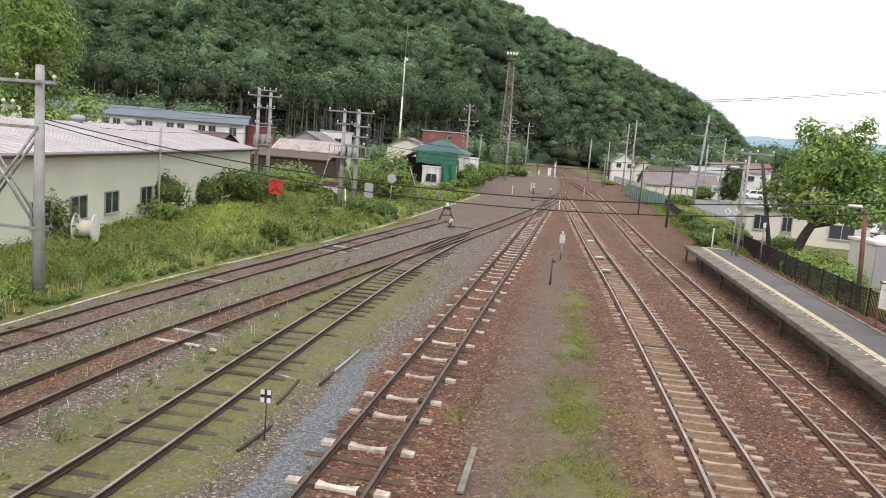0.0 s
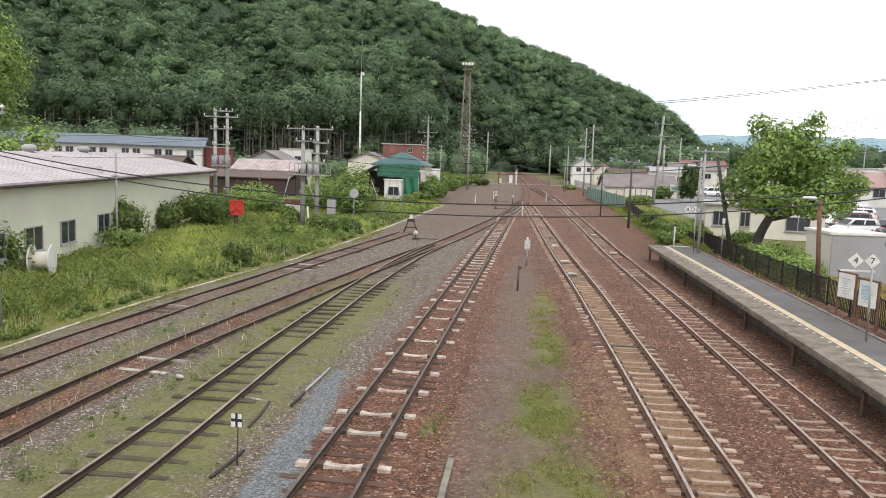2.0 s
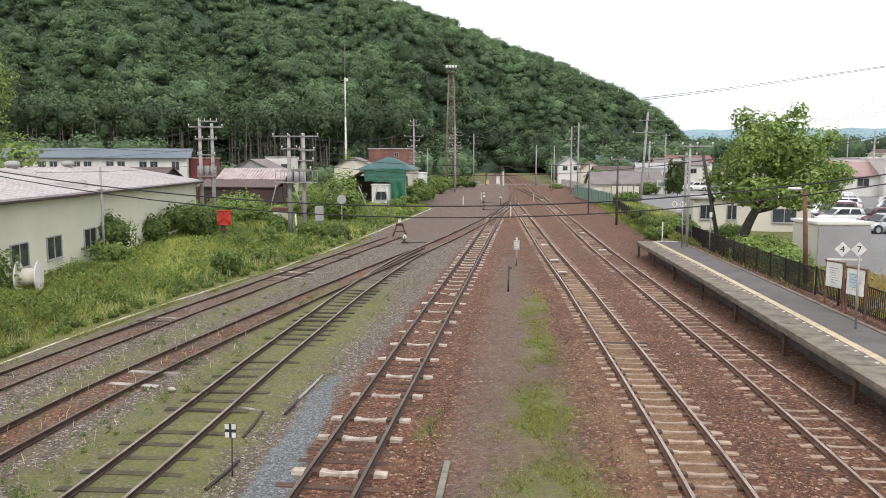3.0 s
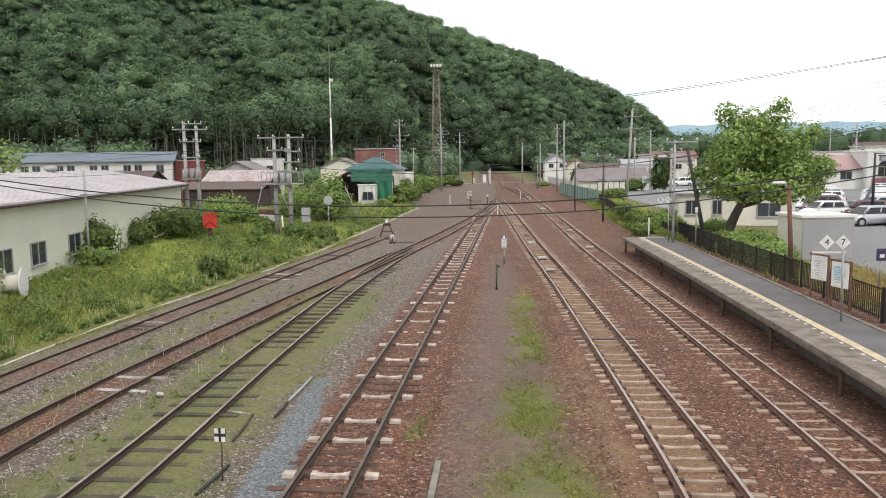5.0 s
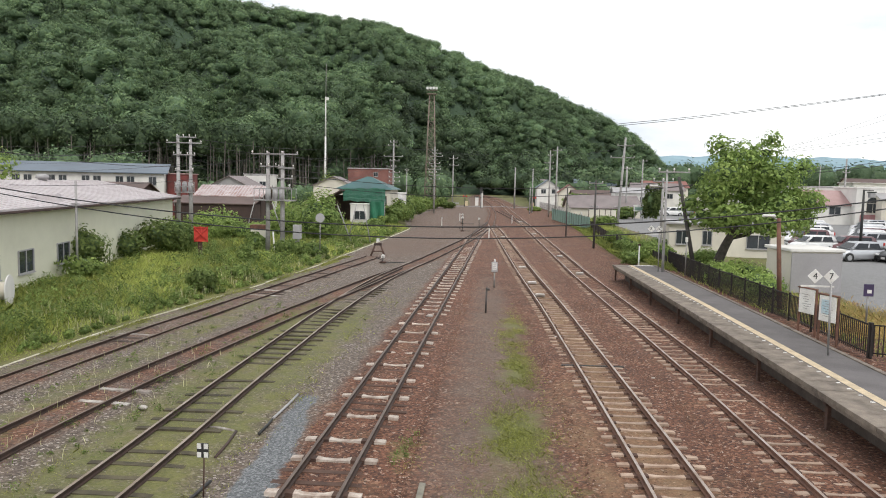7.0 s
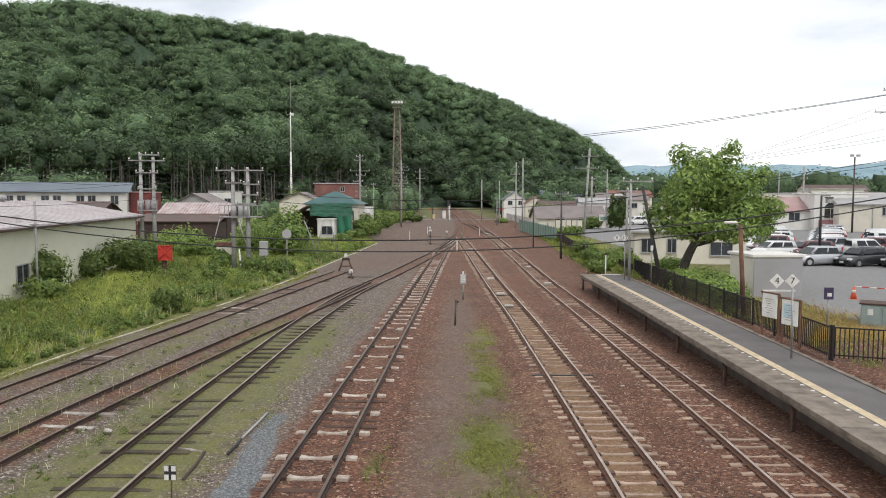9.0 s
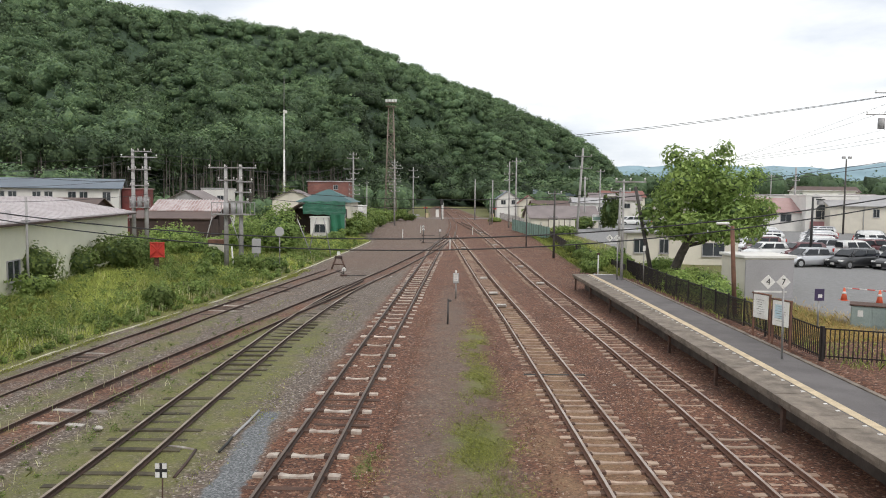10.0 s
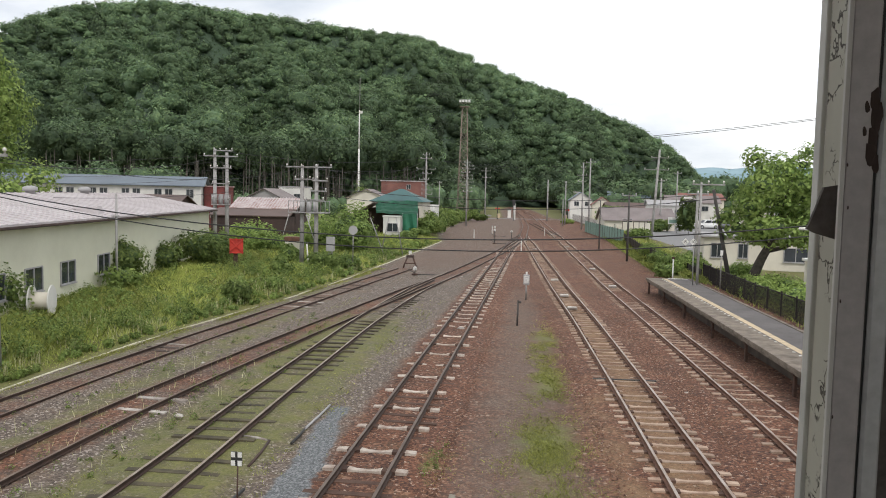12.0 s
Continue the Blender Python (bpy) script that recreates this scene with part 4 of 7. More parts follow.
z = ground_z(x, y) + 0.045
v = np.array([(1, 0, 0), (0, 1, 0), (-1, 0, 0), (0, -1, 0), (0, 0, 1)], float)
f = np.array([(0, 1, 4), (1, 2, 4), (2, 3, 4), (3, 0, 4)])
sz = RNG.uniform(0.016, 0.04, n)
ang = RNG.uniform(0, math.tau, n)
rot = np.stack([np.stack([np.cos(ang), -np.sin(ang), 0 * ang], 1), np.stack([np.sin(ang), np.cos(ang), 0 * ang], 1), np.stack([0 * ang, 0 * ang, 1 + 0 * ang], 1)], 1)
vv = np.einsum("nij,nkj->nki", rot, v[None] * RNG.uniform(0.6, 1.2, (n, 5, 1)) * np.array([1, 1, 0.75])) * sz[:, None, None] + np.stack([x, y, z], 1)[:, None]
m, nt, bsdf = tree_of("ballast_stone")
geo = nt.nodes.new("ShaderNodeNewGeometry")
nt.links.new(ramp_of(nt, geo.outputs["Random Per Island"], [(0, (0.075, 0.038, 0.026)), (0.5, (0.15, 0.074, 0.047)), (0.85, (0.235, 0.135, 0.09)), (0.96, (0.36, 0.26, 0.2)), (1, (0.5, 0.43, 0.37))]), bsdf.inputs["Base Color"])
bsdf.inputs["Roughness"].default_value = 0.95
tagged(mesh_part("ballast_stones", quads_mesh("ballast_stones", vv[:, f].reshape(-1, 3), 3), m), "loose brown ballast stones among the sleepers", "ballast", kind="stuff")


# ---- bushes and trees ----
def bush(x, y, w, h, label, n=700, size=0.2, tone=0.0, mat=None, lumps=6):
    b = thing("bush", label, "bush", pose(x, y, gz(x, y)))
    rng = np.random.default_rng(int(abs(x * 31 + y * 17)))
    C = np.stack([rng.uniform(-0.35, 0.35, lumps) * w, rng.uniform(-0.3, 0.3, lumps) * w, rng.uniform(0.3, 0.62, lumps) * h], 1)
    R = np.stack([rng.uniform(0.22, 0.34, lumps) * w] * 2 + [rng.uniform(0.28, 0.42, lumps) * h], 1)
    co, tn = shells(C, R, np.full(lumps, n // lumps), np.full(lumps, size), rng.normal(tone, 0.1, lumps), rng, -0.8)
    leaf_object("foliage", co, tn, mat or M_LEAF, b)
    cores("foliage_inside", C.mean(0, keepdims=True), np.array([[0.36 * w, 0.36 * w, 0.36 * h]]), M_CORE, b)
    part("stem", tubem([(0, 0, -0.1), (0.05, 0.03, h * 0.4)], [0.05, 0.03], 6), M_BARK, b)
    return b


def leafy_tree(x, y, limbs, lumps, label, n, size, trunk_r, tone=0.0, low=-0.8):
    t = thing("tree", label, "tree", pose(x, y, gz(x, y) - 0.05))
    rng = np.random.default_rng(int(x * 13 + y * 7) % 9999)
    bm = bmesh.new()
    for i, (path, r0, r1) in enumerate(limbs):
        k = len(path)
        tube(bm, path, [r0 + (r1 - r0) * j / (k - 1) for j in range(k)], 9)
    bmesh.ops.recalc_face_normals(bm, faces=bm.faces)
    part("trunk", bm, M_BARK, t)
    C = np.array([l[:3] for l in lumps], float)
    R = np.array([[l[3], l[3], l[3] * 0.8] for l in lumps], float)
    cnt = (n * R[:, 0] ** 2 / (R[:, 0] ** 2).sum()).astype(int)
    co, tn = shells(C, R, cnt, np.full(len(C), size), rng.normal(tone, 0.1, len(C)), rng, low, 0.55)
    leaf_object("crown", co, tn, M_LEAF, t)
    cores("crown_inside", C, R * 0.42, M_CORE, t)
    return t


rnd = random.Random(5)
lumps = []
for i in range(30):
    a, q = rnd.uniform(0, math.tau), rnd.uniform(0.35, 1) ** 0.6
    hz_ = rnd.uniform(3.3, 7.1)
    spread = 3.45 * (1 - ((hz_ - 4.7) / 4.6) ** 2) ** 0.5 if abs(hz_ - 4.7) < 4.5 else 0.6
    lumps.append((1.9 + math.cos(a) * q * spread, math.sin(a) * q * spread * 0.8, hz_, rnd.uniform(0.75, 1.25)))
lumps += [(-0.2, 0, 8.0, 0.75), (0.2, 0.2, 7.4, 0.8), (2.9, 0, 8.35, 0.65), (2.7, 0.2, 7.6, 0.9), (1.1, 0, 7.4, 1.0), (5.2, 0.3, 4.6, 0.9), (4.9, 0, 3.6, 0.8), (-1.6, 0, 4.4, 0.8), (1.0, -0.5, 5.4, 1.3), (2.2, -0.5, 5.6, 1.3), (2.6, -0.4, 4.3, 1.2), (0.6, -0.3, 4.0, 1.1)]
leafy_tree(17.2, 48.0,
           [([(-0.25, 0, 0), (0.1, 0, 0.9), (0.45, 0, 1.8), (0.9, 0, 2.7), (1.2, 0, 3.6)], 0.34, 0.2), ([(0.9, 0, 2.6), (0.4, 0.2, 4.0), (0.0, 0.2, 6.0), (-0.1, 0.1, 7.6)], 0.17, 0.03),
            ([(1.2, 0, 3.5), (1.6, 0.1, 5.2), (2.4, 0, 7.6)], 0.17, 0.03), ([(0.75, 0, 2.3), (1.7, -0.2, 2.55), (2.6, -0.3, 3.1), (4.2, -0.2, 4.2)], 0.15, 0.03),
            ([(0.9, 0, 2.7), (-0.3, -0.2, 3.5), (-1.4, -0.1, 4.2)], 0.1, 0.03), ([(1.3, 0, 3.8), (2.4, 0.6, 5.0), (3.6, 0.9, 6.0)], 0.1, 0.03)],
           lumps, "broad leafy green tree with leaning trunk behind the fence", 18000, 0.25, 0.3, 0.6)
# tall tree beyond the warehouse, at the yard's edge
lumps = [(rnd.uniform(-3.4, 3.4) * (1 - 0.5 * (q / 34)), rnd.uniform(-3.2, 3.2), 4.5 + 14 * q / 34, rnd.uniform(1.1, 2.0)) for q in range(34)]
leafy_tree(-38.9, 52.5, [([(0, 0, 0), (0.1, 0, 5), (0.2, 0.1, 12), (0.1, 0, 17)], 0.36, 0.05)], lumps, "tall light green tree behind the warehouse", 22000, 0.3, 0.3, 0.5)
for bx_, by_, w, h, tn, nn in ((-19.6, 30.2, 2.6, 2.9, -0.1, 900), (-20.9, 43.0, 3.4, 3.0, -0.2, 1400), (-22.5, 50.5, 3.0, 2.2, -0.25, 900), (-21.2, 54.0, 3.8, 2.9, -0.25, 1500), (-22.6, 58.5, 3.2, 2.9, 0.15, 1200),
                              (-20.0, 40.5, 2.4, 1.5, 0.1, 700), (-13.5, 49.5, 1.6, 1.3, 0.1, 500), (-12.0, 54.5, 1.9, 1.5, 0.0, 600), (-10.8, 57.5, 1.5, 1.2, 0.05, 450),
                              (-15.9, 58.6, 1.7, 1.7, 0.25, 700), (-14.8, 72, 5.5, 5.2, 0.35, 2600), (-18.6, 78, 5.0, 3.6, 0.35, 1600), (-21.5, 70, 4.5, 2.2, 0.4, 1300), (-26.0, 75, 5, 2.8, 0.4, 1300),
                              (-12.6, 93, 3.0, 1.3, 0.1, 700), (-12.2, 101, 3.0, 1.7, 0.15, 900), (-12.3, 105.5, 4.2, 2.8, 0.0, 1400), (-13.6, 110, 5.0, 3.4, 0.1, 1600), (-13.4, 116, 5.2, 3.6, -0.05, 1600), (-14.6, 122, 5.4, 3.8, 0.05, 1600), (-14.2, 128, 5.2, 3.2, 0.1, 1400), (-15.2, 136, 5.6, 3.6, 0.0, 1400), (-14.6, 145, 5.6, 3.2, 0.12, 1300), (-15.5, 155, 6, 3.4, 0.15, 1300), (-14.6, 166, 6, 3.0, 0.2, 1200), (-12.6, 178, 5, 2.6, 0.1, 900), (-12.04, 38.6, 1.5, 1.35, -0.2, 900), (-12.0, 43.5, 1.2, 0.8, 0.2, 500), (-9.8, 176, 3.0, 1.8, -0.2, 500), (-17.5, 88, 4, 2.6, 0.1, 900),
                              (14.2, 59, 2.2, 1.3, 0.2, 600), (14.6, 66, 2.4, 1.3, 0.2, 600), (15.0, 74, 2.6, 1.4, 0.15, 600), (13.2, 54.5, 1.8, 1.1, 0.2, 500), (16.5, 37.5, 2.0, 1.2, 0.55, 500), (16.0, 42.5, 2.0, 1.3, 0.55, 600), (17.2, 40.0, 2.0, 1.3, 0.55, 600), (18.3, 45.5, 2.4, 1.2, 0.55, 600), (17.6, 52.5, 2.4, 1.3, 0.55, 600), (21.5, 45.2, 2.0, 0.9, 0.2, 500), (16.6, 62, 2.4, 1.3, 0.25, 500),
                              (15.4, 56.5, 2.2, 1.3, 0.25, 600), (16.4, 46.5, 1.5, 1.0, 0.2, 400), (26.5, 118, 3.0, 6.0, -0.35, 1600), (22.5, 125, 4.5, 2.2, -0.1, 900), (17.6, 150, 4, 2.0, 0.1, 800), (19.0, 160, 6, 4.2, 0.15, 900), (10.6, 176, 3, 1.2, 0.2, 500), (17, 100, 3.0, 1.6, 0.25, 500)):
    bush(bx_, by_, w, h, "leafy green bush growing wild in the grass" if by_ < 60 else "green shrub beyond the yard", int(nn * (4.2 if bx_ > 12 and by_ < 80 else 2.4)), (0.12 + 0.0019 * by_) * (0.68 if bx_ > 12 and by_ < 80 else 1.0), tn)

# ---- surfaces of built things ----
M_CREAM = surf("cream_render_wall", (0.72, 0.71, 0.57), (0.64, 0.63, 0.5), 0.35, 0.9, 0, 0.03, 12, 0.5, grain=0.06)
M_WHITEWALL = surf("white_wall", (0.74, 0.72, 0.68), (0.62, 0.6, 0.57), 0.5, 0.9, 0, 0.03, 12, 0.45, grain=0.08)
M_BEIGEWALL = surf("beige_wall", (0.7, 0.655, 0.56), (0.6, 0.56, 0.485), 0.5, 0.9, 0, 0.03, 12, 0.45, grain=0.08)
M_PINKROOF = surf("faded_pink_sheet_roof", (0.54, 0.5, 0.505), (0.45, 0.405, 0.41), 0.5, 0.6, 0.1, 0.1, 15)
M_BROWNROOF = surf("brown_sheet_roof", (0.13, 0.085, 0.072), (0.09, 0.06, 0.052), 0.5, 0.6, 0.1, 0.1, 15)
M_MAUVEROOF = surf("mauve_roof", (0.23, 0.195, 0.19), (0.175, 0.145, 0.14), 0.4, 0.7, 0, 0.1, 12)
M_REDROOF = surf("faded_red_roof", (0.4, 0.27, 0.255), (0.32, 0.2, 0.19), 0.4, 0.7, 0, 0.1, 12)
M_BLUEROOF = surf("blue_grey_roof", (0.13, 0.165, 0.2), (0.1, 0.125, 0.155), 0.3, 0.5, 0.2, 0.1, 12)
M_TEALROOF = surf("teal_sheet_roof", (0.045, 0.125, 0.125), (0.032, 0.088, 0.088), 0.4, 0.5, 0.1, 0.1, 12)
M_GREENTARP = surf("green_tarpaulin", (0.02, 0.165, 0.088), (0.014, 0.11, 0.06), 0.8, 0.5, 0, 0.3, 6, depth=0.1)
M_BRICKRED = surf("brick_red_wall", (0.26, 0.12, 0.1), (0.19, 0.085, 0.072), 0.5, 0.9, 0, 0.2, 12)
M_DARKWOOD = surf("dark_weathered_boards", (0.08, 0.05, 0.042), (0.05, 0.034, 0.03), 0.8, 0.9, 0, 0.3, 10)
M_GREYWALL = surf("grey_steel_wall", (0.4, 0.39, 0.39), (0.33, 0.32, 0.32), 0.6, 0.6, 0.1, 0.05, 20)
M_SHED = surf("grey_shed_steel", (0.34, 0.328, 0.335), (0.29, 0.28, 0.285), 0.6, 0.6, 0.1, 0.05, 20)
M_STEEL = surf("galvanised_steel", (0.38, 0.38, 0.38), (0.24, 0.22, 0.2), 2, 0.5, 0.5, 0.1, 30)
M_POLE = surf("concrete_pole", (0.4, 0.39, 0.38), (0.28, 0.265, 0.255), 1.5, 0.9, 0, 0.2, 25)
M_DARKPOLE = surf("dark_pole", (0.1, 0.09, 0.085), (0.06, 0.055, 0.05), 2, 0.8, 0.1, 0.2, 25)
M_RUSTPOLE = surf("rust_brown_pole", (0.22, 0.11, 0.075), (0.13, 0.07, 0.05), 3, 0.85, 0.2, 0.2, 25)
M_BLACK = surf("black_paint", (0.02, 0.02, 0.021), (0.035, 0.033, 0.03), 3, 0.6, 0, 0.1, 30)
M_FENCE = surf("dark_brown_fence_paint", (0.035, 0.026, 0.024), (0.02, 0.016, 0.015), 3, 0.6, 0.2, 0.1, 30)
M_RED = surf("bright_red_paint", (0.62, 0.05, 0.03), (0.42, 0.035, 0.025), 2, 0.6, 0, 0.1, 20)
M_ORANGE = surf("orange_plastic", (0.75, 0.13, 0.05), (0.55, 0.1, 0.045), 3, 0.6, 0, 0.05, 20)
M_GREYGREEN = surf("pale_green_cabinet_paint", (0.34, 0.4, 0.38), (0.25, 0.3, 0.28), 1.5, 0.6, 0.1, 0.1, 25)
M_GREENNET = surf("green_fence_sheet", (0.24, 0.36, 0.3), (0.17, 0.28, 0.23), 0.8, 0.7, 0, 0.1, 15)
M_NAVY = surf("dark_violet_sign", (0.055, 0.035, 0.1), (0.04, 0.028, 0.07), 3, 0.5, 0, 0.05, 30)
M_CABLE = surf("black_cable", (0.02, 0.02, 0.022), (0.03, 0.03, 0.03), 2, 0.6, 0, 0, 20)
M_TYRE = surf("tyre_rubber", (0.02, 0.02, 0.02), (0.03, 0.03, 0.03), 6, 0.9, 0, 0.1, 40)
M_ALU = surf("wheel_alloy", (0.5, 0.5, 0.51), (0.4, 0.4, 0.41), 5, 0.35, 0.8, 0, 30)
M_BOARDPAPER = surf("notice_paper", (0.86, 0.85, 0.8), (0.74, 0.72, 0.67), 1.5, 0.8, 0, 0.05, 20)
M_PALEBLUE = surf("pale_blue_print", (0.45, 0.62, 0.68), (0.6, 0.68, 0.7), 4, 0.7, 0, 0, 20)
M_ANNEX = surf("dark_red_boards", (0.21, 0.055, 0.05), (0.13, 0.042, 0.038), 0.7, 0.9, 0, 0.2, 10)
M_CORR = surf("faded_corrugated_sheet", (0.56, 0.49, 0.48), (0.36, 0.24, 0.22), 1.4, 0.7, 0.1, 0.1, 12)


def glass_material(name, tint):
    m, nt, bsdf = tree_of(name)
    pos = nt.nodes.new("ShaderNodeNewGeometry").outputs["Position"]
    nt.links.new(ramp_of(nt, noise_of(nt, 1.3, 3, pos), [(0.3, tint), (0.7, tuple(c * 1.7 for c in tint))]), bsdf.inputs["Base Color"])
    bsdf.inputs["Roughness"].default_value = 0.08
    bsdf.inputs["Specular IOR Level"].default_value = 0.6
    return m


M_GLASS = glass_material("dark_window_glass", (0.03, 0.035, 0.04))
M_CARGLASS = glass_material("tinted_car_glass", (0.02, 0.023, 0.027))
M_CARGLASS.node_tree.nodes["Principled BSDF"].inputs["Specular IOR Level"].default_value = 0.3


def car_paint(name, c, metal=0.0):
    m, nt, bsdf = tree_of(name)
    pos = nt.nodes.new("ShaderNodeNewGeometry").outputs["Position"]
    nt.links.new(ramp_of(nt, noise_of(nt, 2, 3, pos), [(0.3, tuple(v * 0.9 for v in c)), (0.7, c)]), bsdf.inputs["Base Color"])
    bsdf.inputs["Roughness"].default_value, bsdf.inputs["Metallic"].default_value = 0.3, metal
    bsdf.inputs["Coat Weight"].default_value = 0.6
    return m


PAINT = {"white": car_paint("white_car_paint", (0.75, 0.75, 0.74)), "silver": car_paint("silver_car_paint", (0.5, 0.51, 0.53), 0.5), "black": car_paint("black_car_paint", (0.025, 0.026, 0.028)),
         "maroon": car_paint("maroon_car_paint", (0.11, 0.03, 0.035)), "blue": car_paint("blue_car_paint", (0.05, 0.09, 0.24)), "teal": car_paint("blue_grey_car_paint", (0.16, 0.26, 0.31)), "red": car_paint("red_car_paint", (0.42, 0.04, 0.05)), "grey": car_paint("grey_car_paint", (0.2, 0.2, 0.21), 0.3)}


# ---- poles ----
def insulator(t, x, y, z, s=1.0):
    bm = bmesh.new()
    tube(bm, [(x, y, z), (x, y, z + 0.08 * s), (x, y, z + 0.1 * s), (x, y, z + 0.16 * s), (x, y, z + 0.2 * s)], [0.03 * s, 0.03 * s, 0.07 * s, 0.06 * s, 0.02 * s], 6)
    part("insulator", bm, M_WHITEP, t)


def pole(x, y, h, label, r=0.15, arms=(), mat=None, z0=None, lean=0.0, name="utility_pole", sides=10):
    """A tapered pole; arms: (height, offset, length, turn) each with insulators."""
    t = thing(name, label, "pole", pose(x, y, gz(x, y) - 0.3 if z0 is None else z0))
    part("shaft", tubem([(0, 0, 0), (lean * 0.5, 0, h * 0.5), (lean, 0, h)], [r, r * 0.85, r * 0.68], sides), mat or M_POLE, t)
    for ah, off, ln, turn in arms:
        m = Matrix.Translation((lean * ah / h + off, 0, ah)) @ Matrix.Rotation(radians(turn), 4, "Z")
        bm = bmesh.new()
        box(bm, 0, -r * 0.9, 0, ln, 0.09, 0.09, 0.01, m)
        part("crossarm", bm, M_STEEL, t)
        k = 3 if ln > 1.4 else 2
        for j in range(k):
            p = m @ Vector(((j / (k - 1) - 0.5) * (ln - 0.15), -r * 0.9, 0.05))
            insulator(t, *p)
    return t


def twin_pole(x0, y0, x1, y1, h0, h1, label, arms, deck=None, z0=-0.3):
    """Two poles joined by crossarms, one with a deck that carries boxes."""
    t = thing("twin_utility_pole", label, "pole", pose((x0 + x1) / 2, (y0 + y1) / 2, z0))
    d = Vector((x1 - x0, y1 - y0, 0)) / 2
    ang = math.atan2(d.y, d.x)
    for s, h in ((-1, h0), (1, h1)):
        part("shaft", tubem([(d.x * s, d.y * s, 0), (d.x * s, d.y * s, h)], [0.21, 0.13], 10), M_POLE, t)
    rot = Matrix.Rotation(ang, 4, "Z")
    for z, off, ln in arms:
        bm = bmesh.new()
        box(bm, off, -0.16, z, ln, 0.09, 0.1, 0.01, rot)
        part("crossarm", bm, M_STEEL, t)
        for j in range(4 if ln > 1.6 else 2):
            p = rot @ Vector((off + (j / (3 if ln > 1.6 else 1) - 0.5) * (ln - 0.16), -0.16, z + 0.05))
            insulator(t, *p)
    if deck:
        z, w, dp = deck
        bm = bmesh.new()
        box(bm, 0, 0, z, w, dp, 0.09, 0.01, rot)
        part("deck", bm, M_STEEL, t)
        for k in range(5):
            for s in (-1, 1):
                bm = bmesh.new()
                box(bm, (k / 4 - 0.5) * (w - 0.06), s * (dp / 2 - 0.03), z + 0.45, 0.04, 0.04, 0.9, 0, rot)
                part("rail_post", bm, M_STEEL, t)
        for s in (-1, 1):
            bm = bmesh.new()
            box(bm, 0, s * (dp / 2 - 0.03), z + 0.9, w, 0.05, 0.05, 0, rot)
            part("hand_rail", bm, M_STEEL, t)
        for k in (-0.55, 0.0, 0.5):
            bm = bmesh.new()
            tube(bm, [rot @ Vector((k, 0.0, z + 0.05)), rot @ Vector((k, 0.0, z + 0.85))], 0.22, 12)
            box(bm, k, 0, z + 0.9, 0.3, 0.3, 0.1, 0.02, rot)
            part("transformer", bm, M_GREYWALL, t)
    return t


twin_pole(-14.4, 57, -13.25, 57, 8.3, 8.4, "twin concrete poles with transformers on a deck", [(8.15, 0.0, 3.7), (7.2, -0.2, 1.9), (7.1, 0.9, 1.3), (6.3, 0.8, 1.3), (5.6, 0.5, 1.5)], (4.6, 3.0, 1.3))
twin_pole(-25.0, 64.6, -24.0, 64.9, 9.9, 9.6, "twin concrete poles carrying switches and crossarms", [(9.75, 0.2, 1.7), (9.25, 0.0, 3.0), (8.2, 0.0, 1.9), (6.8, 0, 1.6), (5.4, 0, 1.6)], (4.9, 1.6, 0.9))
# the pole pair beside the stub track, braced
t = twin_pole(-15.6, 21.9, -13.25, 21.9, 7.6, 7.75, "tall concrete pole pair braced by steel angles", [(7.2, -0.2, 4.2), (6.35, 0.15, 0.5)], None, -0.3)
for z0_, z1_ in ((2.5, 5.7), (5.7, 2.5)):
    for dy in (-0.14, 0.14):
        part("brace", tubem([(-1.18, dy, z0_), (1.18, dy, z1_)], 0.045, 6), M_STEEL, t)
part("tie_bar", boxm(0, -0.16, 2.45, 2.5, 0.08, 0.1, 0.01), M_STEEL, t)
part("tie_bar", boxm(0, -0.16, 5.75, 2.5, 0.08, 0.1, 0.01), M_STEEL, t)

pole(-14.65, 122, 13.0, "grey utility pole with several crossarms", 0.17, [(12.6, 0, 1.2, 0), (12.0, 0, 1.9, 0), (10.3, 0, 3.2, 0), (9.6, 0.2, 1.6, 0), (8.6, -0.3, 1.6, 0), (7.7, 0.2, 1.8, 0), (6.9, 0.2, 1.8, 0), (6.2, 0.2, 1.8, 0)])
pole(-10.7, 150, 13.5, "grey utility pole crowded with crossarms", 0.18, [(12.8, 0, 1.2, 0), (12.2, 0.4, 1.8, 0), (11.6, 0.3, 2.6, 0), (10.9, -0.3, 1.8, 0), (10.2, 0, 2.2, 0), (9.6, 0.3, 1.8, 0), (9.0, 0, 2.6, 0), (8.4, -0.3, 1.6, 0), (7.8, 0, 2.0, 0), (7.1, 0.2, 1.8, 0)])
pole(-9.2, 180, 13.0, "grey utility pole with two crossarms", 0.17, [(12.2, 0, 2.2, 0), (10.6, 0.2, 2.2, 0)])
pole(-17.6, 160, 9.0, "thin pole beyond the sheds", 0.12, [(8.6, 0, 0.9, 0)])
pole(19.0, 104, 12.3, "leaning utility pole with two long crossarms", 0.19, [(11.2, 0.1, 2.3, 0), (9.6, -0.2, 3.2, 0)], None, 0.2, 0.65)
pole(13.45, 150, 14.0, "tall pale utility pole", 0.18, [(13.2, 0, 1.8, 0)])
pole(11.85, 145, 13.0, "utility pole with several short arms", 0.17, [(12.0, 0, 1.0, 0), (10.6, -0.2, 1.8, 0), (9.4, -0.2, 1.6, 0)])
pole(5.65, 190, 10.6, "plain pale pole by the level crossing", 0.2)
pole(9.3, 165, 9.9, "plain grey pole by the track", 0.15)
pole(8.6, 158, 6.0, "short grey pole by the track", 0.12)
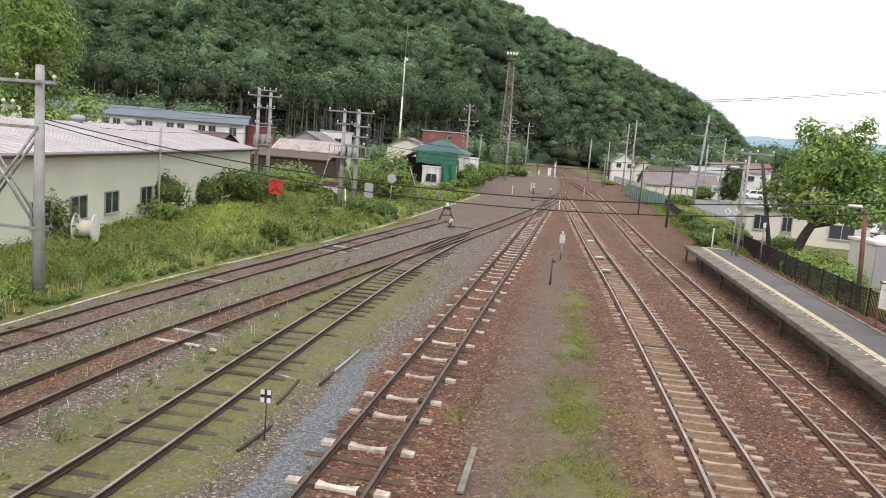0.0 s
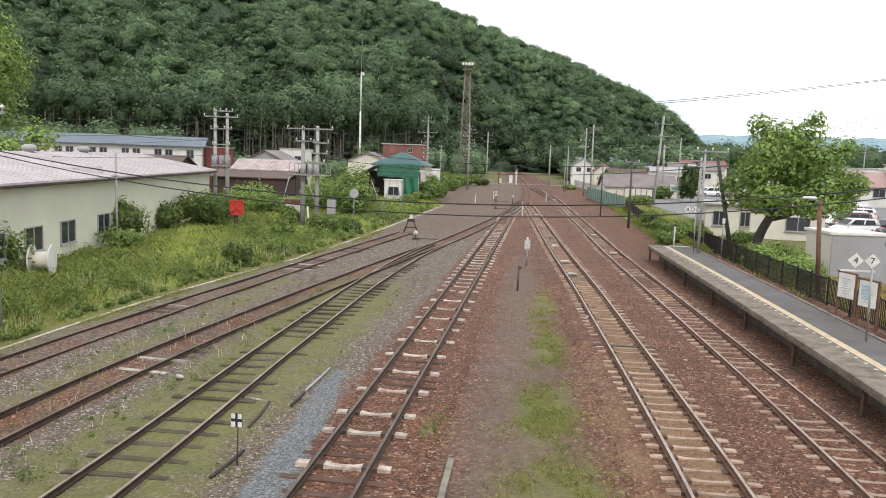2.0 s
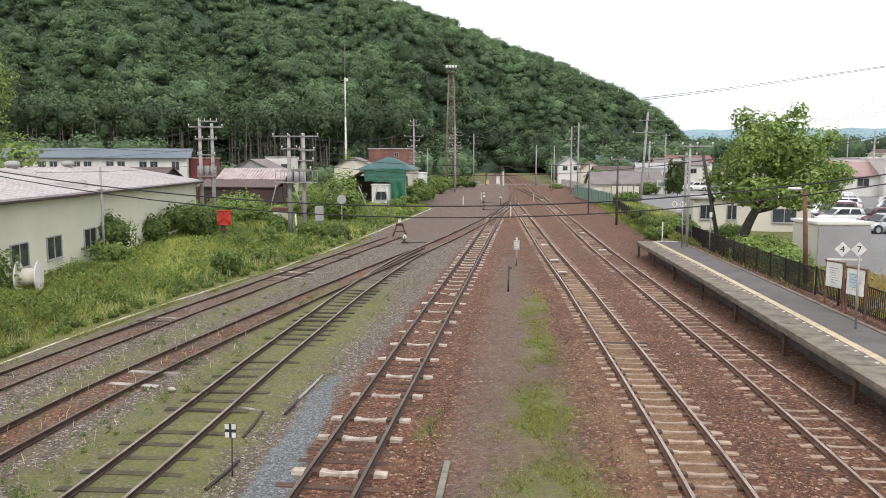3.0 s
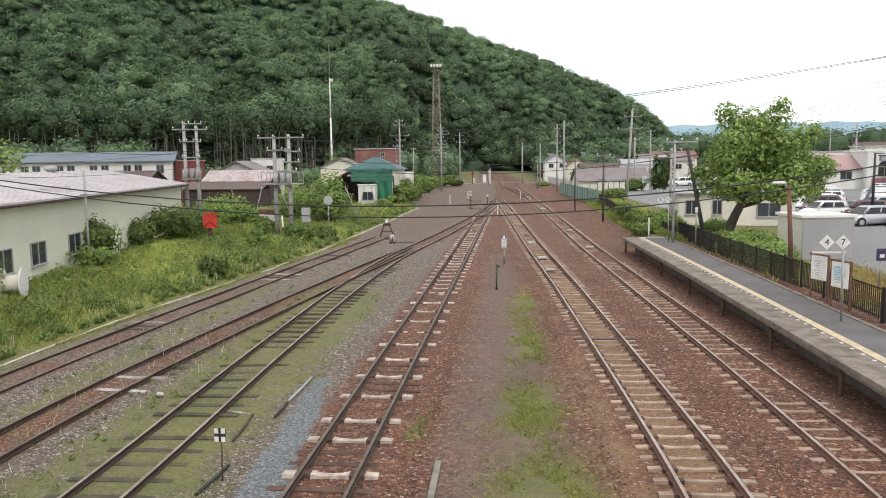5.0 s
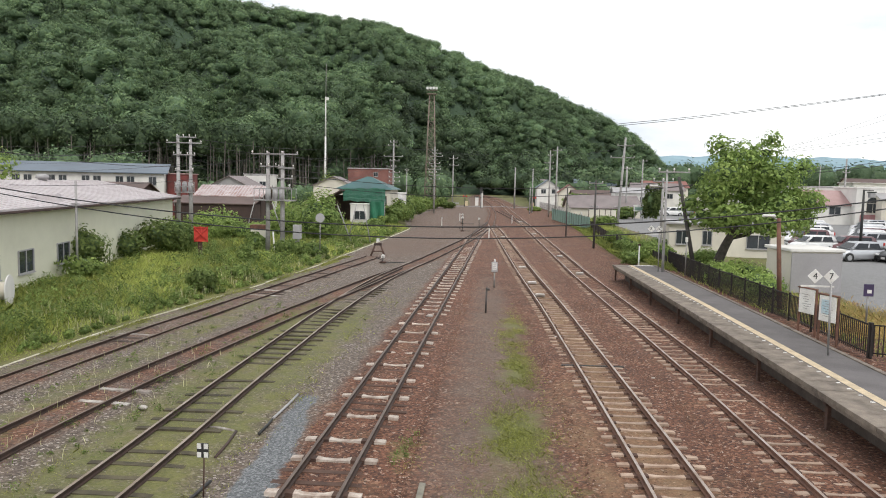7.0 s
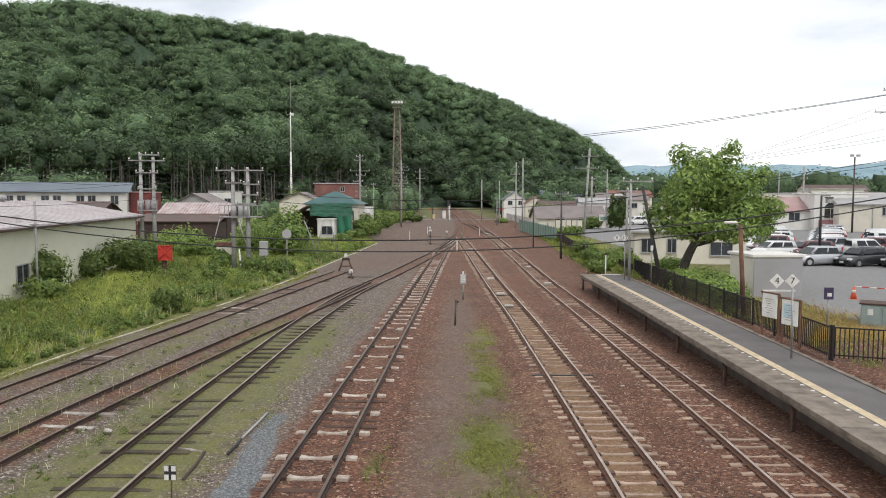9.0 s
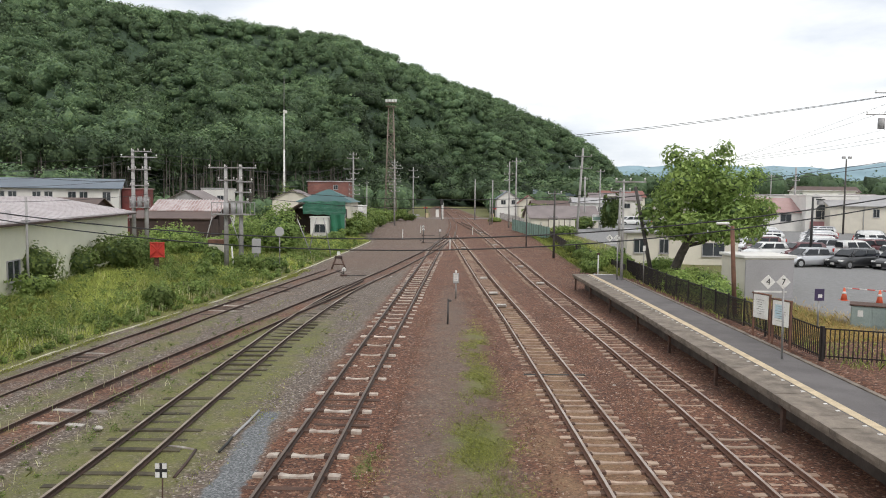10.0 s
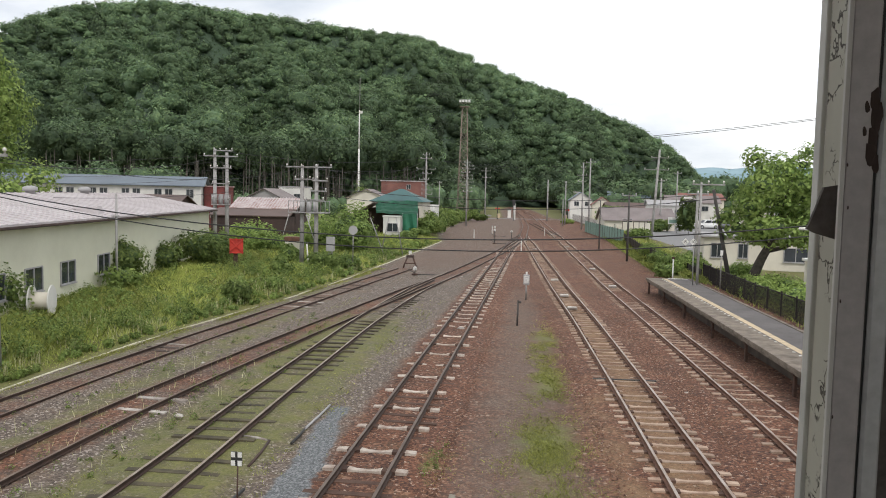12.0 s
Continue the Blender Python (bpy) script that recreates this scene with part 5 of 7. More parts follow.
pole(12.65, 75, 7.0, "dark pole with a short crossarm beside the track", 0.12, [(6.7, 0, 1.4, 0)], M_DARKPOLE)
pole(11.06, 90, 6.2, "slim dark pole beside the track", 0.09, (), M_DARKPOLE)
pole(13.72, 47, 6.25, "grey lamp pole with crossarm on the platform", 0.09, [(6.1, 0.4, 1.9, 0)], None, PZ)
pole(15.9, 48.0, 6.0, "leaning dark stay pole behind the platform", 0.14, (), M_DARKPOLE, 0.6, -1.25)
pole(16.2, 60.5, 6.2, "grey pole with crossarm behind the platform", 0.13, [(6.0, 0, 1.6, 0)], None, 0.4)
pole(24.0, 130, 9.0, "utility pole beside the car park", 0.15, [(8.6, 0, 1.6, 0)])
pole(30.0, 150, 11.0, "utility pole beside the far road", 0.16, [(10.6, 0, 1.6, 0)])
pole(58.6, 128, 10.8, "pale utility pole among the houses", 0.18, [(8.6, 0, 1.2, 0)])
pole(33.0, 190, 11.0, "far utility pole in the town", 0.16, [(10.5, 0, 1.6, 0)])
pole(58.0, 190, 11.0, "far utility pole in the town", 0.16, [(10.5, 0, 1.6, 0)])
pole(79.0, 190, 12.0, "far utility pole in the town", 0.16, [(11.5, 0, 1.6, 0)])

# platform lamp head on the grey pole
t = thing("platform_lamp", "white lamp on a short arm on the pole", "lamp", pose(13.5, 46.9, 5.9))
part("arm", tubem([(0.1, 0, 0), (-0.4, 0, 0.12)], 0.03, 6), M_STEEL, t)
part("head", boxm(-0.55, 0, 0.12, 0.5, 0.2, 0.12, 0.04), M_WHITEP, t, "white lamp head")

# antenna mast
t = thing("antenna_mast", "tall thin white antenna mast", "mast", pose(-28.9, 134, -0.2))
part("lower_tube", tubem([(0, 0, 0), (0, 0, 14)], [0.21, 0.15], 10), M_WHITEP, t)
part("upper_tube", tubem([(0, 0, 14), (0, 0, 21)], [0.14, 0.1], 10), M_WHITEP, t)
part("whip", tubem([(0, 0, 21), (0.05, 0, 26.8)], [0.08, 0.04], 6), M_STEEL, t)
part("bracket", boxm(0.25, 0, 20.6, 0.6, 0.25, 0.5, 0.05), M_WHITEP, t)
bush(-28.7, 133.5, 2.6, 7.5, "green creeper climbing the mast", 900, 0.4, 0.2)

M_TOWER = surf("weathered_brown_steel", (0.3, 0.24, 0.2), (0.19, 0.145, 0.12), 2, 0.7, 0.2, 0.1, 20)
# lattice light tower
t = thing("light_tower", "tall rusty lattice tower with floodlights on top", "tower", pose(-14.2, 176, -0.2))
bw, tw, th = 1.35, 0.55, 26.5
for sx in (-1, 1):
    for sy in (-1, 1):
        part("leg", tubem([(sx * bw, sy * bw, 0), (sx * tw, sy * tw, th)], 0.07, 5), M_TOWER, t)
bm = bmesh.new()
for k in range(17):
    z0_, z1_ = th * k / 17, th * (k + 1) / 17
    w0, w1 = bw + (tw - bw) * k / 17, bw + (tw - bw) * (k + 1) / 17
    for s in (-1, 1):
        tube(bm, [(-w0, s * w0, z0_), (w1, s * w1, z1_)], 0.028, 4)
        tube(bm, [(w0, s * w0, z0_), (-w1, s * w1, z1_)], 0.028, 4)
        tube(bm, [(s * w0, -w0, z0_), (s * w1, w1, z1_)], 0.028, 4)
        tube(bm, [(-w1, s * w1, z1_), (w1, s * w1, z1_)], 0.028, 4)
part("lattice_bracing", bm, M_TOWER, t)
part("top_deck", boxm(0, 0, th, 2.2, 2.0, 0.15, 0.03), M_TOWER, t)
part("top_frame", boxm(0, 0, th + 0.9, 2.6, 0.15, 0.12, 0.02), M_TOWER, t)
M_FLOOD = surf("floodlight_glass", (0.8, 0.8, 0.78), (0.7, 0.7, 0.68), 2, 0.15, 0, 0, 20)
for k in range(4):
    part("floodlight", boxm(-1.05 + k * 0.7, -0.25, th + 1.35, 0.5, 0.35, 0.6, 0.06), M_FLOOD, t, "white floodlight")


# ---- wires ----
def wire(a, b, sag, r, label, n=24):
    a, b = Vector(a), Vector(b)
    pts_ = []
    for k in range(n + 1):
        f_ = k / n
        p = a.lerp(b, f_)
        p.z -= 4 * sag * f_ * (1 - f_)
        pts_.append(p)
    bm = bmesh.new()
    tube(bm, pts_, r, 5)
    tagged(part("overhead_wire", bm, M_CABLE), label, "wire", "overhead wires")


wire((-13.26, 22.05, 5.75), (20.3, 22.2, 6.79), 1.6, 0.02, "thick black overhead cable sagging across the yard")
wire((-13.26, 22.05, 5.62), (20.3, 22.2, 6.64), 1.8, 0.018, "second black overhead cable sagging across the yard")
wire((-19.5, 34.0, 5.4), (-13.4, 56.9, 7.0), 0.5, 0.012, "thin cable from the warehouse to the pole")
wire((-15.4, 21.9, 6.9), (-24.6, 64.6, 9.0), 0.8, 0.012, "thin cable along the warehouse")
wire((-13.4, 21.9, 6.9), (-14.2, 56.9, 7.9), 0.9, 0.012, "thin cable between the pole pairs")
wire((-24.2, 64.6, 9.4), (-14.6, 122, 12.0), 1.0, 0.02, "thin cable between utility poles")
wire((-24.2, 64.6, 8.9), (-14.6, 122, 10.3), 1.0, 0.02, "thin cable between utility poles")
wire((-14.6, 122, 11.8), (-10.7, 150, 12.6), 0.4, 0.02, "thin cable between utility poles")
wire((-10.7, 150, 12.0), (11.8, 145, 12.2), 0.6, 0.02, "thin cable over the far tracks")
wire((11.8, 145, 12.0), (19.6, 104, 11.2), 0.5, 0.02, "thin cable between utility poles")
for k in range(4):
    wire((-24.4, 64.7, 9.2 - 0.7 * k), (-46, 52, 8.6 - 0.6 * k), 0.8, 0.014, "thin cable from the twin poles to the houses")
    wire((-14.0, 57, 7.9 - 0.55 * k), (-24.5, 64.6, 9.0 - 0.6 * k), 0.4, 0.012, "thin cable between the twin poles")
    wire((-13.4, 57, 7.8 - 0.5 * k), (-14.7, 122, 11.5 - 0.9 * k), 1.2, 0.016, "thin cable along the yard")
wire((-13.3, 57, 6.35), (16.1, 60.5, 6.3), 0.75, 0.022, "thin cable over the yard between poles")
wire((-13.3, 57, 5.75), (16.1, 60.5, 5.9), 0.95, 0.022, "thin cable over the yard between poles")
for dz in (0, 0.22):
    wire((16.7, 90, 12.97 + dz), (70, 90, 21.0), 0.55, 0.03, "black high cable against the sky")
for z0_, z1_ in ((10.43, 16.4), (10.35, 15.6), (10.2, 13.6), (10.12, 12.75), (9.94, 12.3)):
    wire((33.5, 84, z0_), (49.5, 84, z1_), 0.12, 0.016, "thin cable from the tall pole against the sky")
wire((13.8, 60, 5.6), (50, 60, 11.2), 0.25, 0.022, "black cable over the car park")
wire((13.8, 60, 5.6), (50, 60, 10.6), 0.22, 0.022, "black cable over the car park")
wire((14.4, 47, 6.9), (12.7, 75, 6.6), 0.3, 0.015, "thin cable along the platform poles")

# pole-top transformers, beyond the car park
t = pole(43.9, 72, 16.5, "utility pole with transformer cans and insulators", 0.19, [(13.6, -1.3, 3.4, 0), (15.6, -1.0, 2.6, 0)], None, 0.2)
for k in (-0.6, -1.5):
    part("transformer", tubem([(k, 0, 12.3), (k, 0, 13.3)], 0.3, 12), M_GREYWALL, t)


# ---- buildings ----
def local(origin, turn):
    return Matrix.Translation(origin) @ Matrix.Rotation(radians(turn), 4, "Z")


def window_on(t, x, y, z, w, h, side="front", mullions=1, frame_mat=None, sill=True):
    """A window set on the front (y = const, facing -y) or a side (x = const) of a house."""
    win = new("window")
    win.parent = t
    ry = {"front": 0, "right": 90, "left": -90}[side]
    win.matrix_basis = pose(x, y, z, 0, 0, ry)
    fm = frame_mat or M_GREYWALL
    bm = bmesh.new()
    fw = 0.06
    box(bm, 0, -0.02, h / 2, w, 0.1, fw)
    box(bm, 0, -0.02, -h / 2, w, 0.1, fw)
    box(bm, -w / 2, -0.02, 0, fw, 0.1, h)
    box(bm, w / 2, -0.02, 0, fw, 0.1, h)
    for k in range(mullions):
        box(bm, -w / 2 + w * (k + 1) / (mullions + 1), -0.02, 0, fw * 0.9, 0.08, h)
    part("window_frame", bm, fm, win)
    n = mullions + 1
    for k in range(n):
        part("pane", boxm(-w / 2 + w * (k + 0.5) / n, -0.012, 0, w / n - 0.04, 0.02, h - 0.04), M_GLASS, win)
    if sill:
        part("sill", boxm(0, -0.06, -h / 2 - 0.05, w + 0.12, 0.14, 0.05), fm, win)
    return win


def house(origin, turn, w, d, h, roof, rise, wall_mat, roof_mat, label, wins=(), over=0.4, name="house"):
    """A house with its front along local x, facing -y. roof: gable_x, gable_y, hip, flat or mono."""
    t = thing(name, label, "building", local(origin, turn))
    bm = bmesh.new()
    if roof == "gable_y":
        prism(bm, [(-w / 2, -0.5), (w / 2, -0.5), (w / 2, h), (0, h + rise), (-w / 2, h)], "y", 0, d)
    elif roof == "gable_x":
        prism(bm, [(0, -0.5), (d, -0.5), (d, h), (d / 2, h + rise), (0, h)], "x", -w / 2, w / 2)
    else:
        box(bm, 0, d / 2, h / 2 - 0.25, w, d, h + 0.5)
    part("wall", bm, wall_mat, t)
    bm = bmesh.new()
    k = 0.12
    if roof == "gable_x":
        for s in (0, 1):
            a = [(-over, h - rise * over / (d / 2)), (d / 2, h + rise)]
            if s:
                a = [(d - p[0], p[1]) for p in a]
            prism(bm, [(a[0][0], a[0][1] + 0.02), (a[1][0], a[1][1] + 0.02), (a[1][0], a[1][1] + k), (a[0][0], a[0][1] + k)], "x", -w / 2 - over, w / 2 + over)
    elif roof == "gable_y":
        for s in (-1, 1):
            a = [(s * (w / 2 + over), h - rise * over / (w / 2)), (0, h + rise)]
            prism(bm, [(a[0][0], a[0][1] + 0.02), (a[1][0], a[1][1] + 0.02), (a[1][0], a[1][1] + k), (a[0][0], a[0][1] + k)], "y", -over, d + over)
    elif roof == "hip":
        e = over
        v = [bm.verts.new(p) for p in ((-w / 2 - e, -e, h), (w / 2 + e, -e, h), (w / 2 + e, d + e, h), (-w / 2 - e, d + e, h), (-max(0.1, w / 2 - d / 2), d / 2, h + rise), (max(0.1, w / 2 - d / 2), d / 2, h + rise))]
        for q in ((0, 1, 5, 4), (1, 2, 5), (2, 3, 4, 5), (3, 0, 4), (3, 2, 1, 0)):
            bm.faces.new([v[i] for i in q])
    elif roof == "mono":
        prism(bm, [(-over, h), (d + over, h + rise), (d + over, h + rise + k), (-over, h + k)], "x", -w / 2 - over, w / 2 + over)
    else:
        box(bm, 0, d / 2, h + 0.08, w + 2 * over, d + 2 * over, 0.16, 0.02)
    bmesh.ops.recalc_face_normals(bm, faces=bm.faces)
    part("roof", bm, roof_mat, t)
    for wd in wins:
        window_on(t, *wd)
    return t


# warehouse: its long wall runs beside the meadow
WA = math.degrees(math.atan2(-0.177, 1.0))
wt = thing("warehouse", "long cream warehouse with faded pink metal roof", "building", local((-17.3, 19.5, 0), 90 - WA))
L = 44.8
bm = bmesh.new()
prism(bm, [(0, -0.6), (13, -0.6), (13, 4.2), (6.5, 5.35), (0, 4.2)], "x", 0, L)
part("wall", bm, M_CREAM, wt)
bm = bmesh.new()
for a in ([(-0.55, 4.1), (6.5, 5.35)], [(13.55, 4.1), (6.5, 5.35)]):
    prism(bm, [(a[0][0], a[0][1] + 0.03), (a[1][0], a[1][1] + 0.03), (a[1][0], a[1][1] + 0.16), (a[0][0], a[0][1] + 0.16)], "x", -0.4, L + 0.5)
part("roof", bm, M_PINKROOF, wt)
for i in range(50):
    bm = bmesh.new()
    x = 0.2 + i * 0.9
    prism(bm, [(-0.55, 4.26), (6.5, 5.51), (6.5, 5.55), (-0.55, 4.3)], "x", x - 0.025, x + 0.025)
    part("roof_seam", bm, M_PINKROOF, wt)
part("gutter", boxm(L / 2, -0.6, 4.1, L + 0.8, 0.12, 0.13, 0.02), M_DARKWOOD, wt)
bm = bmesh.new()
prism(bm, [(0.1, 4.35), (1.7, 4.72), (0.2, 4.85)], "x", 21.2, 21.9)
part("roof_gablet", bm, M_PINKROOF, wt)
for x in (6, 26, 34):
    bm = bmesh.new()
    tube(bm, [(x, 6.3, 5.1), (x, 6.3, 5.6), (x, 6.3, 5.64), (x, 6.3, 5.86), (x, 6.3, 5.96)], [0.3, 0.3, 0.46, 0.44, 0.2], 14)
    part("roof_vent", bm, M_GREYWALL, wt, "round grey roof ventilator")
for x in (9.9, 13.3, 16.9, 21.5):
    window_on(wt, x, 0.0, 1.5, 1.65, 1.15, "front", 1, M_GREYWALL)
t = thing("service_pole", "thin grey pole beside the warehouse wall", "pole", pose(-20.4, 41.0, 0))
part("shaft", tubem([(0, 0, -0.1), (0, 0, 5.6)], 0.07, 8), M_POLE, t)
part("arm", boxm(0, -0.1, 4.3, 0.5, 0.06, 0.06), M_STEEL, t)
t = thing("drum", "pale round cable drum lying by the warehouse", "drum", pose(-18.2, 31.2, 0.75, 0, 90, 20))
part("barrel", tubem([(0, 0, -0.4), (0, 0, 0.4)], 0.4, 16), M_BEIGEWALL, t)
for s in (-0.42, 0.42):
    part("flange", tubem([(0, 0, s - 0.03), (0, 0, s + 0.03)], 0.72, 20), M_WHITEWALL, t)

# long house with blue-grey roof, behind the warehouse
house((-55.7, 95.4, 0), 20, 27, 9, 6.4, "gable_x", 1.2, M_WHITEWALL, M_BLUEROOF, "long white two-storey building with blue-grey roof",
      [(-11.8 + k * 2.1 + (0.7 if k % 2 else 0), 0, 5.3, 0.95, 1.15, "front", 1) for k in range(12)], 0.5)
house((-70, 90, 0), 28, 11, 8, 5.5, "gable_y", 2.2, M_BEIGEWALL, M_TEALROOF, "beige house with grey-green gable roof", [(-2.5, 0, 4, 1.2, 1.1), (2.0, 0, 4, 1.2, 1.1)])
house((-47, 82, 0), 5, 17, 8, 3.6, "gable_x", 1.5, M_DARKWOOD, M_BROWNROOF, "low shed with dark red-brown metal roof", [(-3, 0, 2.2, 1.4, 1.0), (3, 0, 2.2, 1.4, 1.0)])
house((-42.5, 103, 0), 10, 2.8, 6, 6.3, "flat", 0, M_ANNEX, M_REDROOF, "small red annex beside the long building", [(0, 0, 2.4, 0.9, 0.9)], 0.15)
t = house((-31.2, 93, 0), 0, 8.4, 5, 3.75, "gable_x", 1.15, M_DARKWOOD, M_CORR, "brown shed with faded pink corrugated roof", [(-3, 0, 1.7, 1.2, 0.9), (2, 0, 1.7, 1.2, 0.9)], 0.35)
for k in range(22):
    part("roof_rib", prismm([(-0.35, 3.72), (2.5, 5.06), (2.5, 5.1), (-0.35, 3.76)], "x", -4.3 + k * 0.4, -4.22 + k * 0.4), M_PINKROOF, t)
house((-32.0, 90.0, 0), 0, 10.0, 2.7, 2.7, "mono", 0.85, M_DARKWOOD, M_BROWNROOF, "long lean-to with brown metal roof", (), 0.25, "lean_to")
house((-39.9, 116, 0), 0, 6.2, 7, 4.7, "gable_y", 1.5, M_GREYWALL, M_MAUVEROOF, "old house with grey gable roof", [(0, 0, 3.6, 1.4, 1.0)])
house((-39.0, 126, 0), 0, 4.2, 5, 6.6, "flat", 0, M_WHITEWALL, M_GREYWALL, "small white flat-roofed building", [(-1, 0, 5.0, 1.1, 0.9), (1.2, 0, 5.0, 1.1, 0.9)], 0.1)
house((-22.4, 141, 0), 0, 7.6, 6, 8.2, "flat", 0, M_BRICKRED, M_PINKROOF, "brick-red building with pale roof edge", [(1.5, 0, 7.2, 0.8, 0.8)], 0.2)
house((-26, 128, 0), 0, 7, 5, 5.0, "gable_y", 1.5, M_BEIGEWALL, M_MAUVEROOF, "small house with grey gable roof", ())

# green-roofed house at the yard's edge
house((-16.5, 107, 0), 0, 7.6, 7, 4.75, "hip", 1.85, M_BEIGEWALL, M_TEALROOF, "small house with teal hipped metal roof", [(2.6, 0, 3.0, 1.3, 1.1)], 0.45)
t = thing("lean_to", "open dark lean-to under drooping green sheeting", "shed", pose(-16.5, 102, 0))
for x0_, x1_, y_ in ((-4.9, -4.7, -1.0), (-2.6, -2.4, -1.2), (-4.9, -4.7, 2.6), (3.6, 3.75, -1.2)):
    part("post", boxm((x0_ + x1_) / 2, y_, 1.5, 0.18, 0.18, 3.4, 0.02), M_DARKWOOD, t)
part("back_wall", boxm(-0.6, 2.7, 1.9, 8.4, 0.15, 4.0), M_DARKWOOD, t)
part("side_wall", boxm(-4.9, 0.8, 1.6, 0.12, 3.6, 3.4), M_DARKWOOD, t)
part("roof", prismm([(-5.4, 2.7), (-2.1, 4.5), (-2.1, 4.62), (-5.4, 2.82)], "y", -1.5, 2.8), M_BROWNROOF, t, "sloping brown board roof")
bm = bmesh.new()
grid_v = []
for k in range(13):
    row = []
    for q in range(7):
        u_, v_ = k / 12, q / 6
        top = Vector((-2.6, 2.4, 4.85)).lerp(Vector((3.4, 2.6, 4.95)), u_)
        low = Vector((-1.6, -1.5, 3.3)).lerp(Vector((4.2, -1.6, 3.05)), u_)
        p = top.lerp(low, v_)
        p.z += 0.07 * math.sin(u_ * 19 + v_ * 5) - 0.12 * math.sin(math.pi * v_) + 0.05 * math.sin(v_ * 17)
        row.append(bm.verts.new(p))
    grid_v.append(row)
for k in range(12):
    for q in range(6):
        bm.faces.new((grid_v[k][q], grid_v[k + 1][q], grid_v[k + 1][q + 1], grid_v[k][q + 1]))
bmesh.ops.solidify(bm, geom=bm.faces[:], thickness=0.04)
bmesh.ops.recalc_face_normals(bm, faces=bm.faces)
part("sheeting", bm, M_GREENTARP, t, "green plastic sheeting")
house((-15.8, 99.6, 0), -3, 2.3, 1.6, 2.75, "flat", 0, M_WHITEWALL, M_WHITEWALL, "small white prefabricated hut", [(0.15, 0, 1.35, 1.5, 1.1, "front", 1)], 0.1, "hut")
t = thing("debris_net", "green net sheet hanging beside the hut", "net", pose(-13.4, 100.3, 0, 0, 0, -12))
bm = bmesh.new()
for k in range(12):
    for j in range(6):
        x0_, x1_ = -1.1 + k * 0.18, -1.1 + (k + 1) * 0.18
        z0_, z1_ = 0.2 + j * 0.5, 0.2 + (j + 1) * 0.5
        f_ = lambda x, z: (x, 0.12 * math.sin(x * 5 + z), z)
        bm.faces.new([bm.verts.new(p) for p in (f_(x0_, z0_), f_(x1_, z0_), f_(x1_, z1_), f_(x0_, z1_))])
bmesh.ops.remove_doubles(bm, verts=bm.verts, dist=0.001)
part("sheet", bm, M_GREENTARP, t)
for s in (-1.1, 1.06):
    part("post", tubem([(s, 0, -0.2), (s, 0, 3.3)], 0.05, 6), M_STEEL, t)
# white cab-over lorry behind the bushes
t = thing("truck", "small white box truck parked by the sheds", "truck", pose(-13.6, 121, 0, 0, 0, 90))
part("box_body", boxm(0.6, 0, 3.0, 3.0, 2.0, 2.4, 0.05), M_WHITEP, t)
part("cab", boxm(-1.7, 0, 2.4, 1.4, 1.8, 1.8, 0.15), M_GREYWALL, t)
part("windscreen", boxm(-2.38, 0, 2.8, 0.08, 1.6, 0.7), M_CARGLASS, t)
for sx in (-1.4, 1.4):
    for sy in (-0.9, 0.9):
        part("wheel", tubem([(sx, sy - 0.12, 0.4), (sx, sy + 0.12, 0.4)], 0.42, 14), M_TYRE, t)
part("chassis", boxm(0, 0, 0.95, 4.4, 0.9, 1.3), M_BLACK, t)

# beside the platform and car park
house((21.2, 60.5, 0.3), -6, 8.6, 6, 2.75, "flat", 0, M_BEIGEWALL, M_GREYWALL, "low cream building with brown-framed windows", [(-3.3, 0, 1.75, 0.9, 1.1), (-1.4, 0, 1.75, 0.7, 1.1), (2.4, 0, 1.55, 1.7, 1.05, "front", 1)], 0.3)
t = house((20.25, 40.6, 0.45), 8, 2.75, 2.6, 2.3, "flat", 0, M_BEIGEWALL, M_WHITEWALL, "grey steel storage shed with pale roof", (), 0.12, "storage_shed")
part("door_panel", boxm(0.0, -0.03, 1.13, 2.72, 0.06, 2.2, 0.01), M_SHED, t)
part("plinth", boxm(0, 1.2, 0.02, 3.0, 2.9, 0.2, 0.02), M_PLATCONC, t)
house((20.4, 128, 0), 3, 11.5, 9, 2.3, "gable_x", 1.9, M_BEIGEWALL, M_MAUVEROOF, "wide low building with mauve-brown roof", [(-2, 0, 2, 1.6, 1.0), (2, 0, 2, 1.6, 1.0)])
house((14.6, 203, 0), 2, 5.8, 6, 5.2, "gable_y", 2.0, M_WHITEWALL, M_BLUEROOF, "blue-grey gabled house beyond the level crossing", [(-1.2, 0, 4.2, 1.2, 1.1), (1.6, 0, 4.2, 1.2, 1.1)])
house((19.0, 188, 0), 0, 5, 5, 4.2, "gable_y", 1.8, M_BEIGEWALL, M_BRICKRED, "small house with orange-red gable roof", [(0, 0, 3, 1.2, 1)])
house((31.0, 165, 0), 0, 8, 6, 4.6, "gable_x", 1.0, M_WHITEWALL, M_GREYWALL, "white low house across the road", [(-2, 0, 3.2, 1.4, 1), (2, 0, 3.2, 1.4, 1)])
